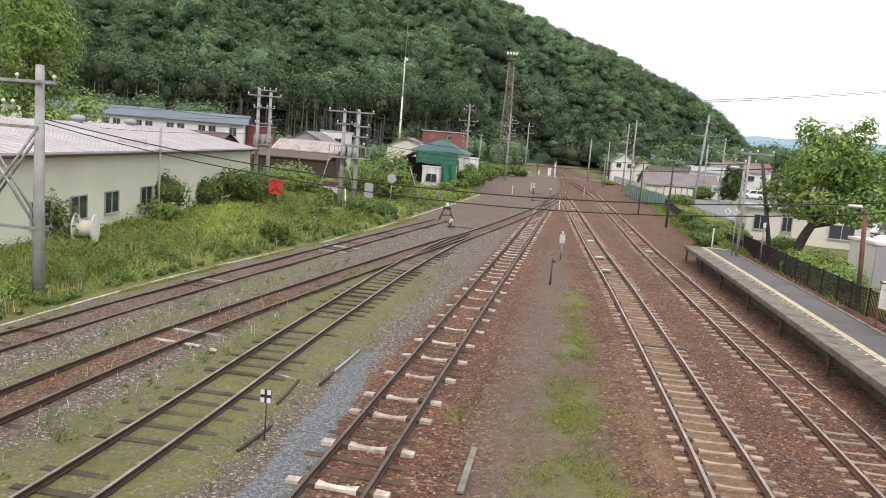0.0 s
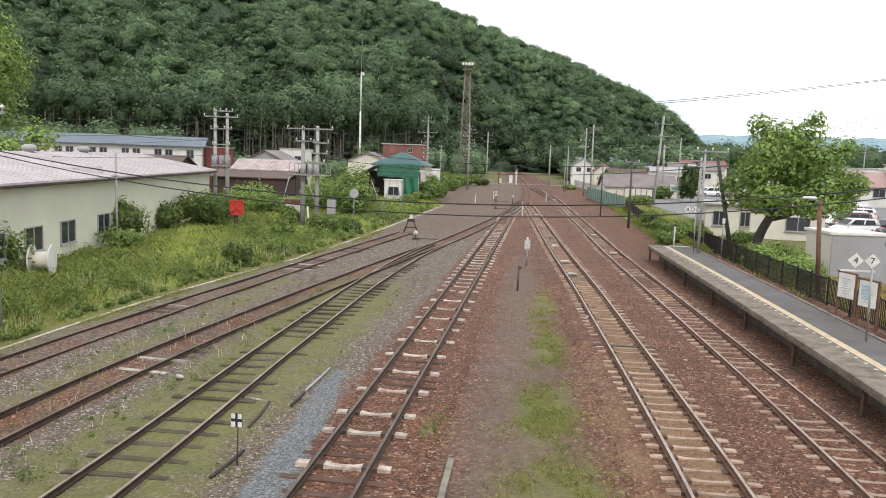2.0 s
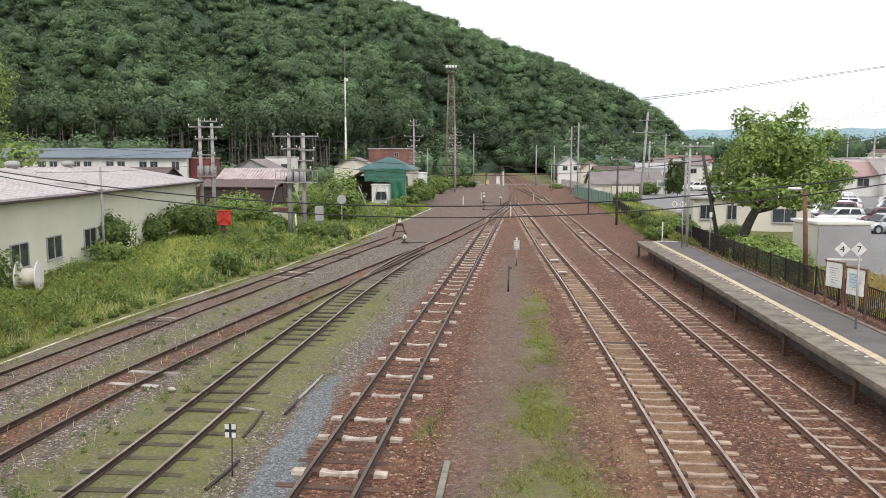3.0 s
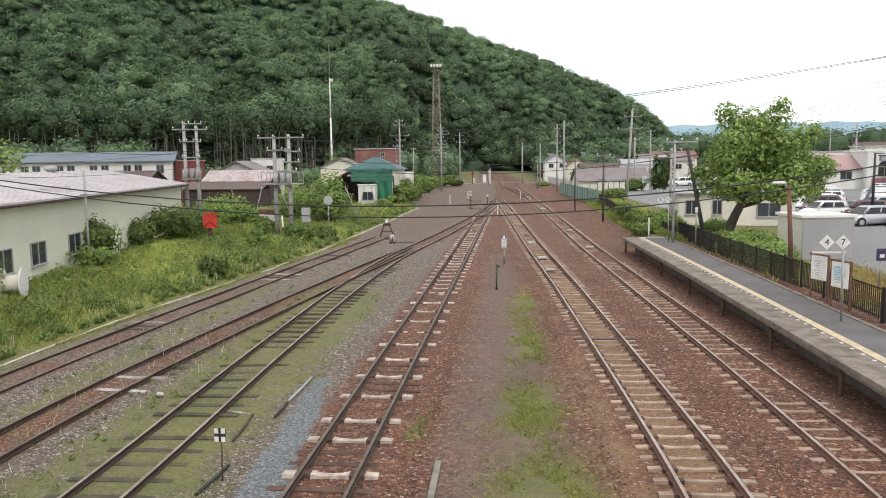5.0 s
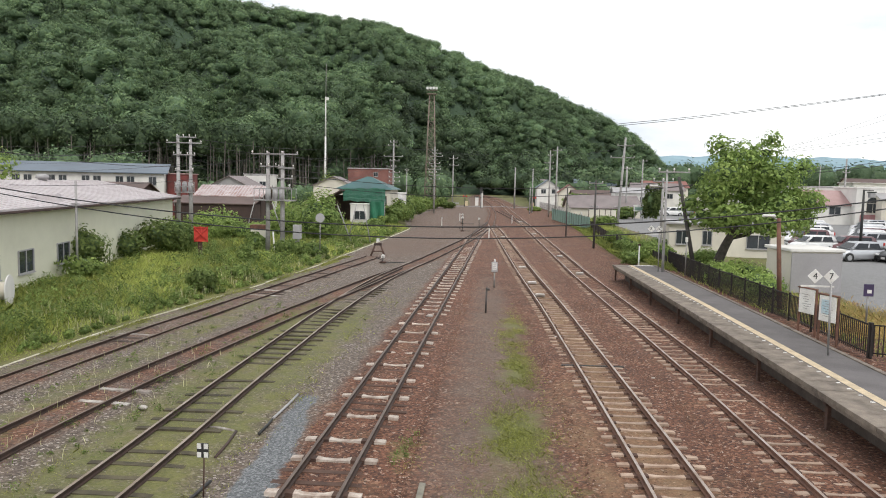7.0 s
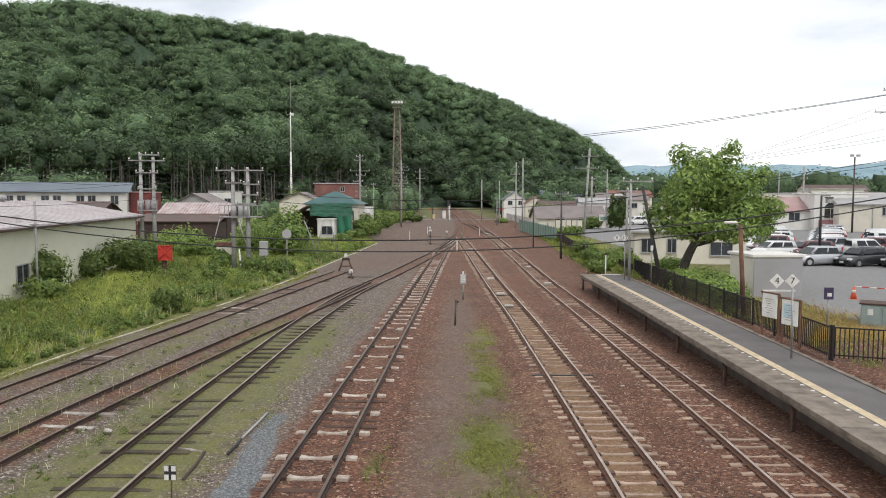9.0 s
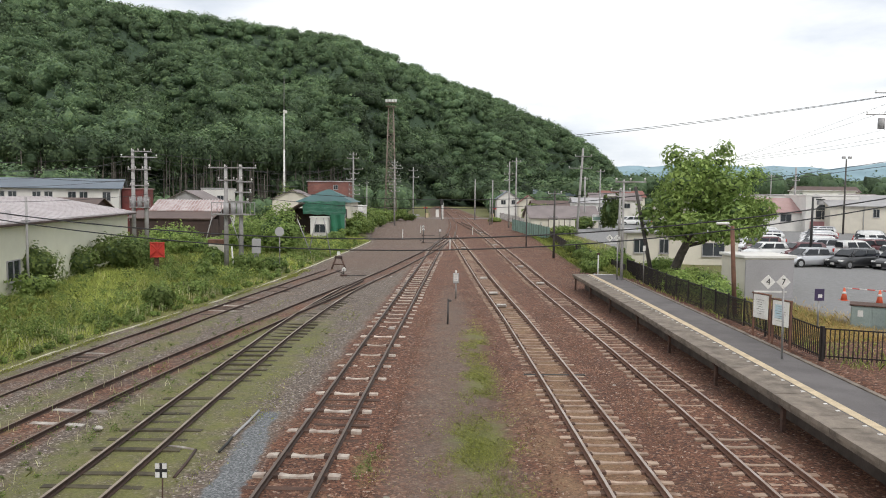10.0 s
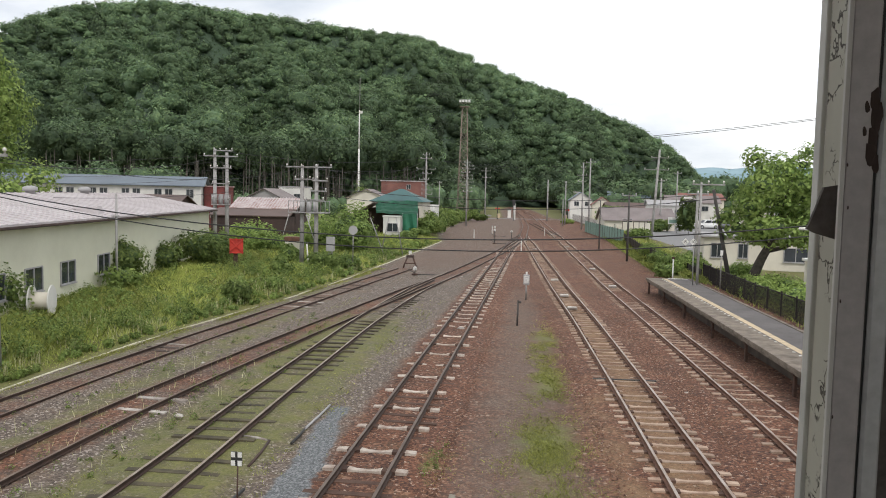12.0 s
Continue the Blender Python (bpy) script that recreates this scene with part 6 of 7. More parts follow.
for hx, hy, w, h_, wm, rm, rf in ((24, 178, 9, 3.2, M_BEIGEWALL, M_BROWNROOF, "gable_x"), (40, 185, 12, 5.2, M_WHITEWALL, M_MAUVEROOF, "gable_x"), (52, 175, 9, 5.5, M_BEIGEWALL, M_BLUEROOF, "hip"), (60, 165, 14, 5.0, M_WHITEWALL, M_GREYWALL, "flat"),
                                  (74, 170, 11, 5.0, M_WHITEWALL, M_GREYWALL, "flat"), (90, 165, 13, 5.5, M_BEIGEWALL, M_MAUVEROOF, "hip"), (66, 205, 15, 6.5, M_WHITEWALL, M_PINKROOF, "gable_x"), (98, 200, 14, 8.0, M_WHITEWALL, M_WHITEWALL, "flat"), (48, 215, 12, 6.0, M_BEIGEWALL, M_BRICKRED, "gable_x"),
                                  (30, 230, 12, 6.2, M_WHITEWALL, M_BLUEROOF, "gable_x"), (80, 240, 18, 8.0, M_WHITEWALL, M_GREYWALL, "flat"), (112, 230, 18, 8.0, M_BEIGEWALL, M_BROWNROOF, "gable_x"), (20, 250, 10, 6, M_WHITEWALL, M_MAUVEROOF, "gable_x")):
    house((hx, hy, 0), (hx * 7) % 13 - 6, w, 7, h_, rf, 1.6, wm, rm, "house of the town beyond the car park", [(-w * 0.25, 0, h_ - 1.4, 1.5, 1.1), (w * 0.22, 0, h_ - 1.4, 1.5, 1.1)])
# shops along the car park
house((55.2, 124, 0.4), -2, 7.6, 9, 3.4, "gable_x", 2.1, M_WHITEWALL, M_REDROOF, "white house with faded red-brown roof", [(0.4, 0, 2.4, 1.7, 1.2)])
t = house((62.0, 122, 0.4), -2, 8.2, 9, 6.0, "flat", 0, M_WHITEWALL, M_WHITEWALL, "white shop with arched front windows and pink base", (), 0.1)
for x in (-1.6, 0.9):
    window_on(t, x, 0, 3.0, 1.9 if x < 0 else 1.1, 1.5, "front", 1, M_BEIGEWALL)
    part("window_arch", tubem([(x, -0.05, 3.75), (x, 0.02, 3.75)], 0.9 if x < 0 else 0.55, 20), M_GLASS, t)
part("pink_base", boxm(-0.6, -0.06, 1.0, 5.6, 0.1, 1.9, 0.01), surf("pink_tile", (0.42, 0.22, 0.22), (0.34, 0.17, 0.17), 2, 0.7, 0, 0.1, 14), t)
t = house((65.4, 118.6, 0.4), -8, 10.0, 12, 4.5, "gable_x", 1.6, M_BEIGEWALL, M_GREYWALL, "cream building with grey sheet roof", [(1.6, 0, 3.4, 0.9, 1.2)])
part("downpipe", tubem([(-0.2, -0.08, 0), (-0.2, -0.08, 4.4)], 0.06, 8), M_GREYWALL, t)
t = house((66.2, 101, 0.4), -14, 7.0, 9, 5.0, "gable_x", 1.0, M_WHITEWALL, M_MAUVEROOF, "white building with outside stair", [(0, 0, 3.6, 1.6, 1.1)])
for k in range(12):
    part("stair_step", boxm(-4.0 - 0.28 * k, -0.9, 3.2 - 0.25 * k, 0.3, 0.9, 0.05), M_DARKPOLE, t)
part("stair_landing", boxm(-3.4, -0.9, 3.3, 1.2, 1.0, 0.08), M_DARKPOLE, t)
for x in (-3.9, -2.9):
    part("stair_post", boxm(x, -1.35, 1.9, 0.08, 0.08, 4.6), M_DARKPOLE, t)
part("stair_rail", boxm(-3.4, -1.35, 4.2, 1.2, 0.06, 0.06), M_DARKPOLE, t)
house((70, 142, 0.4), -8, 16, 10, 6.2, "flat", 0, M_WHITEWALL, M_WHITEWALL, "long white flat-roofed building", [(-4, 0, 4.6, 2, 1.2), (0, 0, 4.6, 2, 1.2), (4, 0, 4.6, 2, 1.2)], 0.15)
house((56.5, 136, 0.4), -4, 8.5, 10, 6.1, "flat", 0, M_WHITEWALL, M_GREYWALL, "white flat-roofed building by the trees", [(-1, 0, 4.2, 2, 1.2)], 0.15)

# ---- cars ----
CAR_CACHE = {}


def car(x, y, turn, colour, kind, label, z=0.63):
    """A parked car, nose towards local -x."""
    key = (colour, kind)
    if key in CAR_CACHE:
        c = copy_thing(CAR_CACHE[key], pose(x, y, z, 0, 0, turn))
        return tagged(c, label)
    L_, W_, H_, hood, box_ = {"van": (3.4, 1.48, 1.78, 0.55, 0.1), "wagon": (4.4, 1.7, 1.5, 1.15, 0.25), "suv": (4.3, 1.75, 1.66, 1.15, 0.2), "hatch": (3.9, 1.68, 1.5, 0.95, 0.35), "sedan": (4.5, 1.7, 1.42, 1.25, 0.95)}[kind]
    t = thing("car", label, "car", pose(x, y, z, 0, 0, turn), "parked cars")
    f, r = -L_ / 2, L_ / 2
    belt = H_ * 0.63
    bm = bmesh.new()
    xs = [f, f + 0.07, f + 0.25, f + hood * 0.55, f + hood * 0.95, 0.1, r - 0.6, r - 0.14, r - 0.03, r]
    wide = [0.7, 0.84, 0.94, 0.99, 1, 1, 0.995, 0.94, 0.86, 0.76]
    tops = [belt - 0.46, belt - 0.33, belt - 0.22, belt - 0.11, belt - 0.02, belt, belt, belt - 0.01, belt - 0.1, belt - 0.28]
    lows = [0.36, 0.26, 0.2, 0.18, 0.18, 0.18, 0.18, 0.22, 0.28, 0.36]
    rings = []
    for sx, wf, tz, lz in zip(xs, wide, tops, lows):
        h_ = W_ / 2 * wf
        half = [(h_ * 0.9, lz), (h_, lz + 0.14), (h_, (lz + tz) / 2), (h_ * 0.975, tz - 0.1), (h_ * 0.88, tz - 0.015), (h_ * 0.45, tz + 0.015)]
        rings.append([bm.verts.new((sx, yy, zz)) for yy, zz in half] + [bm.verts.new((sx, -yy, zz)) for yy, zz in half[::-1]])
    for ra, rb in zip(rings, rings[1:]):
        for k in range(12):
            bm.faces.new((ra[k], ra[(k + 1) % 12], rb[(k + 1) % 12], rb[k])).smooth = True
    bm.faces.new(rings[0])
    bm.faces.new(rings[-1])
    bmesh.ops.recalc_face_normals(bm, faces=bm.faces)
    body = part("body", bm, PAINT[colour], t)
    inset = 0.2
    base = [(f + hood * 0.72, belt - 0.06), (r - 0.07, belt - 0.06)]
    top = [(f + hood + (H_ - belt) * 0.9, H_), (r - box_ - 0.06, H_ - 0.02)]
    rl = top[1][0] - top[0][0]
    lo = [Vector((base[0][0], s * (W_ / 2 - 0.05), base[0][1])) for s in (-1, 1)] + [Vector((base[1][0], s * (W_ / 2 - 0.05), base[1][1])) for s in (1, -1)]
    hi = [Vector((top[0][0], s * (W_ / 2 - inset), top[0][1])) for s in (-1, 1)] + [Vector((top[1][0], s * (W_ / 2 - inset), top[1][1])) for s in (1, -1)]
    bm = bmesh.new()
    lv, hv = [bm.verts.new(p) for p in lo], [bm.verts.new(p) for p in hi]
    for k in range(4):
        bm.faces.new((lv[k], lv[(k + 1) % 4], hv[(k + 1) % 4], hv[k]))
    bm.faces.new(hv)
    bm.faces.new(lv[::-1])
    bmesh.ops.recalc_face_normals(bm, faces=bm.faces)
    bmesh.ops.bevel(bm, geom=list(bm.edges), offset=0.11, segments=4, affect="EDGES", clamp_overlap=True)
    for fa in bm.faces:
        fa.smooth = True
    part("cabin", bm, PAINT[colour], t)
    mid = Vector(((f + r) / 2, 0, (belt + H_) / 2))
    for k, spans in ((0, ((0.06, 0.94),)), (1, ((0.1, 0.47), (0.52, 0.84))), (2, ((0.1, 0.9),)), (3, ((0.16, 0.48), (0.53, 0.9)))):
        a_, b_, c_, d_ = lo[k], lo[(k + 1) % 4], hi[(k + 1) % 4], hi[k]
        nrm = (b_ - a_).cross(d_ - a_).normalized()
        if nrm.dot(a_ - mid) < 0:
            nrm = -nrm
        for u0, u1 in spans:
            bm = bmesh.new()
            ring = [(a_.lerp(b_, u)).lerp(d_.lerp(c_, u), v) for u, v in ((u0, 0.2), (u1, 0.2), (u1, 0.83), (u0, 0.83))]
            p = [bm.verts.new(q + nrm * 0.012) for q in ring] + [bm.verts.new(q - nrm * 0.02) for q in ring]
            bm.faces.new(p[:4])
            bm.faces.new(p[7:3:-1])
            for j in range(4):
                bm.faces.new((p[j], p[4 + j], p[4 + (j + 1) % 4], p[(j + 1) % 4]))
            bmesh.ops.recalc_face_normals(bm, faces=bm.faces)
            part("windscreen" if k == 0 else "rear_window" if k == 2 else "side_window", bm, M_CARGLASS, t, "dark tinted glass")
    for s in (-1, 1):
        for q in (0.19, 0.8):
            wx = f + L_ * q
            part("wheel_arch", tubem([(wx, s * (W_ / 2 - 0.3), 0.31), (wx, s * (W_ / 2 + 0.004), 0.31)], 0.37, 18), M_BLACK, t)
            wh = part("wheel", tubem([(wx, s * (W_ / 2 - 0.2), 0.3), (wx, s * (W_ / 2 + 0.02), 0.3)], 0.31, 16), M_TYRE, t)
            part("rim", tubem([(wx, s * (W_ / 2 - 0.02), 0.3), (wx, s * (W_ / 2 + 0.035), 0.3)], 0.2, 12), M_ALU, wh)
        part("headlight", boxm(f + 0.17, s * (W_ / 2 - 0.28), belt - 0.33, 0.26, 0.36, 0.15, 0.04), M_FLOOD, t)
        part("tail_light", boxm(r - 0.06, s * (W_ / 2 - 0.16), belt - 0.22, 0.14, 0.24, 0.3, 0.03), M_RED, t)
        part("door_mirror", boxm(base[0][0] + 0.25, s * (W_ / 2 + 0.08), belt + 0.02, 0.1, 0.18, 0.13, 0.03), PAINT[colour], t)
    part("grille", boxm(f + 0.04, 0, 0.5, 0.1, W_ * 0.5, 0.12, 0.01), M_BLACK, t)
    part("number_plate", boxm(f - 0.015, 0, 0.38, 0.03, 0.33, 0.16), M_WHITEP, t)
    CAR_CACHE[key] = t
    return t


CARS = [(31.0, 60.2, 12, "silver", "hatch"), (34.2, 59.6, 24, "black", "wagon"), (36.9, 58.4, 24, "black", "hatch"), (39.4, 57.4, 24, "teal", "van"), (37.6, 66.0, 190, "white", "van"), (41.2, 64.8, 190, "white", "wagon"), (40.6, 61.6, 12, "blue", "suv"),
        (33.6, 67.6, 10, "maroon", "wagon"), (30.4, 67.2, 10, "white", "hatch"),
        (31.6, 146, 20, "white", "sedan"), (34.6, 144, 15, "white", "suv"), (37.0, 146, 15, "grey", "wagon"), (39.5, 147, 15, "white", "hatch")]
rc = random.Random(21)
for k in range(12):
    y = 71.0 + 2.9 * k
    for col, sl in enumerate((0.385, 0.457, 0.53)):
        if col == 2 and k > 8 or rc.random() < 0.06 or (col == 2 and y < 73):
            continue
        colour = rc.choice(("white", "white", "white", "white", "white", "white", "silver", "silver", "silver", "silver", "black", "maroon", "grey", "red"))
        CARS.append((4.2 + sl * y + rc.uniform(-0.15, 0.15), y + rc.uniform(-0.2, 0.2), (8 if col < 2 else 188) + rc.uniform(-3, 3), colour, rc.choice(("suv", "hatch", "wagon", "van", "hatch", "suv"))))
for x, y, turn, colour, kind in CARS:
    word = {"teal": "blue-grey"}.get(colour, colour)
    car(x, y, turn, colour, kind, f"{word} {'small van' if kind == 'van' else 'station wagon' if kind == 'wagon' else 'sport utility car' if kind == 'suv' else 'hatchback' if kind == 'hatch' else 'sedan'} parked on the asphalt car park", 0.62)

# ---- lettering ----
def lettering(text, size, parent, m, mat):
    cu = bpy.data.curves.new("lettering", "FONT")
    cu.body, cu.size, cu.extrude, cu.align_x, cu.align_y = text, size, 0.004, "CENTER", "CENTER"
    tmp = bpy.data.objects.new("lettering", cu)
    scene.collection.objects.link(tmp)
    bpy.context.view_layer.update()
    me = bpy.data.meshes.new_from_object(tmp.evaluated_get(bpy.context.evaluated_depsgraph_get()))
    bpy.data.objects.remove(tmp)
    me.materials.clear()
    return mesh_part("number", me, mat, parent, "", m)


def number_sign(x, y, z, labels, height, w, label):
    """Diamond number plates on a post; labels from the post outwards."""
    t = thing("number_sign", label, "sign", pose(x, y, z))
    part("post", tubem([(0, 0, -0.02), (-0.04, 0, height - 0.15)], 0.035, 8), M_STEEL, t)
    part("bracket", boxm(-0.3 * w / 0.4 - 0.1, 0.02, height - 0.32, w * 2.2, 0.04, 0.05), M_WHITEP, t)
    for k, s in enumerate(labels):
        px_ = -0.06 - k * w * 1.05
        bm = bmesh.new()
        prism(bm, [(px_ - w / 2, height), (px_, height - w / 2), (px_ + w / 2, height), (px_, height + w / 2)], "y", -0.03, -0.01)
        pl = part("plate", bm, M_WHITEP, t)
        lettering(s, w * 0.62, pl, pose(px_, -0.035, height, 90), M_BLACK)
    return t


number_sign(14.35, 24.4, PZ, ["7", "4"], 2.5, 0.46, "white diamond signs numbered 4 and 7 on a post")
number_sign(13.45, 47.0, PZ, ["10", "8"], 2.62, 0.44, "white diamond signs numbered 8 and 10 on a post")

# ---- fences behind the platform ----
FENCE = [(15.0, 51.5), (15.2, 40), (15.5, 34.6), (15.65, 31.6)]
mf = thing("mesh_fence", "low dark wire mesh fence behind the platform", "fence")
for (x0, y0), (x1, y1) in zip(FENCE, FENCE[1:]):
    n_ = max(1, round((y0 - y1) / 2))
    for k in range(n_):
        a = Vector((x0 + (x1 - x0) * k / n_, y0 + (y1 - y0) * k / n_, 0.0))
        b = Vector((x0 + (x1 - x0) * (k + 1) / n_, y0 + (y1 - y0) * (k + 1) / n_, 0.0))
        part("post", boxm(a.x, a.y, 1.15, 0.07, 0.07, 1.3, 0.01), M_FENCE, mf)
        bm = bmesh.new()
        for j in range(30):
            p = a.lerp(b, (j + 0.5) / 30)
            tube(bm, [(p.x, p.y, 0.6), (p.x, p.y, 1.68)], 0.009, 3, False)
        for j in range(7):
            zz = 0.64 + j * 0.17
            tube(bm, [(a.x, a.y, zz), (b.x, b.y, zz)], 0.009, 3, False)
        part("mesh_panel", bm, M_FENCE, mf)
        bm = bmesh.new()
        tube(bm, [(a.x, a.y, 1.7), (b.x, b.y, 1.7)], 0.025, 6)
        part("top_rail", bm, M_FENCE, mf)
bar = boxm(0, 0, 0.5, 0.028, 0.028, 1.0)
bar_me = bpy.data.meshes.new("bar")
bar.to_mesh(bar_me)
bar.free()
bar_me.materials.append(M_FENCE)
for path in ([(15.65, 31.4), (15.75, 24.8)], [(15.8, 24.75), (26, 21.3)]):
    rf = thing("railing_fence", "dark brown steel bar railing behind the platform", "fence")
    a, b = Vector((*path[0], 0)), Vector((*path[1], 0))
    ln = (b - a).length
    for zz in (0.82, 1.72):
        bm = bmesh.new()
        tube(bm, [(a.x, a.y, zz), (b.x, b.y, zz)], 0.025, 6)
        part("rail", bm, M_FENCE, rf)
    for k in range(int(ln / 0.135)):
        p = a.lerp(b, (k + 0.5) / int(ln / 0.135))
        mesh_part("bar", bar_me, None, rf, "", pose(p.x, p.y, 0.72))
    for k in range(int(ln / 2) + 1):
        p = a.lerp(b, k / max(1, int(ln / 2)))
        part("post", boxm(p.x, p.y, 1.15, 0.08, 0.08, 1.3, 0.01), M_FENCE, rf)

# notice boards
for y0, mat2 in ((28.15, M_BOARDPAPER), (26.45, M_BOARDPAPER)):
    t = thing("notice_board", "white notice board on brown posts by the railing" if y0 > 27 else "white and pale blue notice board by the railing", "notice board", pose(15.08 if y0 > 27 else 15.12, y0, PZ, 0, 0, -70))
    for s in (-0.42, 0.42):
        part("post", boxm(s, 0.03, 0.78, 0.07, 0.07, 1.66, 0.01), M_RUSTPOLE, t)
    pn = part("panel", boxm(0, -0.02, 1.16, 0.76, 0.04, 0.88, 0.01), mat2, t)
    part("frame_top", boxm(0, 0, 1.64, 0.92, 0.12, 0.05, 0.01), M_RUSTPOLE, t)
    rr_ = random.Random(int(y0 * 10))
    if y0 < 27:
        part("printed_map", boxm(-0.08, -0.044, 1.22, 0.38, 0.008, 0.5), M_PALEBLUE, pn)
    for k in range(7):
        w_ = rr_.uniform(0.2, 0.52)
        part("text_bar", boxm(rr_.uniform(-0.05, 0.05), -0.046, 0.9 + k * 0.085, w_, 0.006, 0.012), M_PLATCONC, pn)
# rusty lamp post
t = thing("street_lamp", "rust-brown pole with a white lamp arm", "lamp", pose(16.05, 33.6, 0.62))
part("pole", tubem([(0, 0, 0), (-0.26, 0, 4.1)], [0.11, 0.09], 10), M_RUSTPOLE, t)
part("arm", tubem([(-0.26, 0, 4.0), (-0.55, -0.05, 4.15)], 0.035, 6), M_STEEL, t)
part("lamp_head", boxm(-0.7, -0.08, 4.2, 0.55, 0.2, 0.12, 0.04), M_WHITEP, t, "white lamp head")
# marker post at the platform end
t = thing("stop_marker", "white marker post with rusty top at the platform end", "sign", pose(12.95, 51.0, gz(12.95, 51.0)))
part("post", tubem([(0, 0, -0.1), (0, 0, 2.3)], 0.045, 8), M_WHITEP, t)
part("top_plate", boxm(0, -0.04, 2.3, 0.2, 0.06, 0.14, 0.02), M_RUSTIRON, t)
part("end_bar", boxm(0.3, -0.8, 0.98, 1.5, 0.1, 0.06, 0.01), M_WHITEP, t)
t = thing("sign_post", "thin grey sign post on the platform", "sign", pose(14.75, 45.6, PZ))
part("post", tubem([(0, 0, -0.02), (0, 0, 2.1)], 0.035, 8), M_STEEL, t)
part("plate", boxm(0, -0.03, 2.1, 0.16, 0.02, 0.3, 0.005), M_WHITEP, t)
# dark violet sign by the car park
t = thing("car_park_sign", "dark violet square sign with white mark on a post", "sign", pose(18.3, 30.6, 0.5))
part("post", tubem([(0, 0, -0.05), (0, 0, 1.72)], 0.04, 8), M_STEEL, t)
pl = part("plate", boxm(0, -0.05, 1.6, 0.38, 0.03, 0.48, 0.01), M_NAVY, t)
part("white_mark", boxm(0.02, -0.07, 1.55, 0.17, 0.01, 0.14, 0.003), M_WHITEP, pl)
# cabinets
t = thing("equipment_cabinet", "pale green steel cabinet with rust stains", "cabinet", pose(20.95, 31.6, 0.45, 0, 0, -28))
part("body", boxm(0, 0, 0.55, 1.5, 1.0, 1.1, 0.02), M_GREYGREEN, t)
part("top", boxm(0, 0, 1.13, 1.62, 1.12, 0.06, 0.01), M_RUSTIRON, t)
dr = part("door", boxm(-0.38, -0.51, 0.55, 0.68, 0.03, 1.0, 0.01), M_GREYGREEN, t)
part("notice", boxm(-0.4, -0.53, 0.8, 0.2, 0.02, 0.26, 0.005), M_WHITEP, dr)
part("door", boxm(0.38, -0.51, 0.55, 0.68, 0.03, 1.0, 0.01), M_GREYGREEN, t)
t = thing("equipment_cabinet", "tall pale blue-grey steel cabinet beside the railing", "cabinet", pose(21.9, 30.0, 0.55, 0, 0, -28))
part("body", boxm(0, 0, 0.9, 1.0, 0.7, 1.8, 0.02), M_GREYGREEN, t)
part("door", boxm(0, -0.36, 0.9, 0.9, 0.03, 1.65, 0.01), M_GREYGREEN, t)


def cone(x, y, z):
    t = thing("traffic_cone", "orange traffic cone on the asphalt", "traffic cone", pose(x, y, z), "traffic cones")
    part("body", tubem([(0, 0, 0.02), (0, 0, 0.7)], [0.17, 0.04], 12), M_ORANGE, t)
    part("band", tubem([(0, 0, 0.38), (0, 0, 0.5)], [0.106, 0.08], 12), M_WHITEP, t, "white band")
    part("base", boxm(0, 0, 0.02, 0.4, 0.4, 0.04, 0.01), M_ORANGE, t)


for x, y in ((23.9, 39.9), (25.2, 38.9), (25.9, 38.7), (32.3, 61.2)):
    cone(x, y, 0.62)
t = thing("cone_bar", "red and white striped bar between traffic cones", "barrier bar", pose(0, 0, 0))
for k in range(14):
    a, b = Vector((23.9, 39.9, 1.3)), Vector((28.2, 37.6, 1.22))
    part("stripe", tubem([a.lerp(b, k / 14), a.lerp(b, (k + 1) / 14)], 0.03, 6), M_RED if k % 2 else M_WHITEP, t)
# car park lamps
t = thing("car_park_lamp", "black lamp post with a hanging square lantern", "lamp", pose(32.7, 63.6, 0.6))
part("pole", tubem([(0, 0, 0), (0, 0, 5.5)], [0.13, 0.08], 10), M_BLACK, t)
part("base", tubem([(0, 0, 0), (0, 0, 0.35)], [0.28, 0.2], 10), M_BLACK, t)
part("arm", boxm(0.35, 0, 5.45, 0.8, 0.07, 0.07, 0.01), M_BLACK, t)
part("lantern", boxm(0.62, 0, 5.05, 0.45, 0.4, 0.4, 0.05), M_GREYWALL, t, "grey glass lantern")
part("lantern_top", boxm(0.62, 0, 5.3, 0.55, 0.5, 0.1, 0.03), M_BLACK, t)
t = thing("car_park_lamp", "tall dark lamp pole with twin floodlights", "lamp", pose(61.0, 116.2, 0.5))
part("pole", tubem([(0, 0, 0), (0, 0, 11.5)], [0.15, 0.1], 10), M_DARKPOLE, t)
for s in (-0.35, 0.35):
    part("floodlight", boxm(s * 1.3, -0.1, 11.7, 0.5, 0.35, 0.35, 0.05), M_GREYWALL, t)

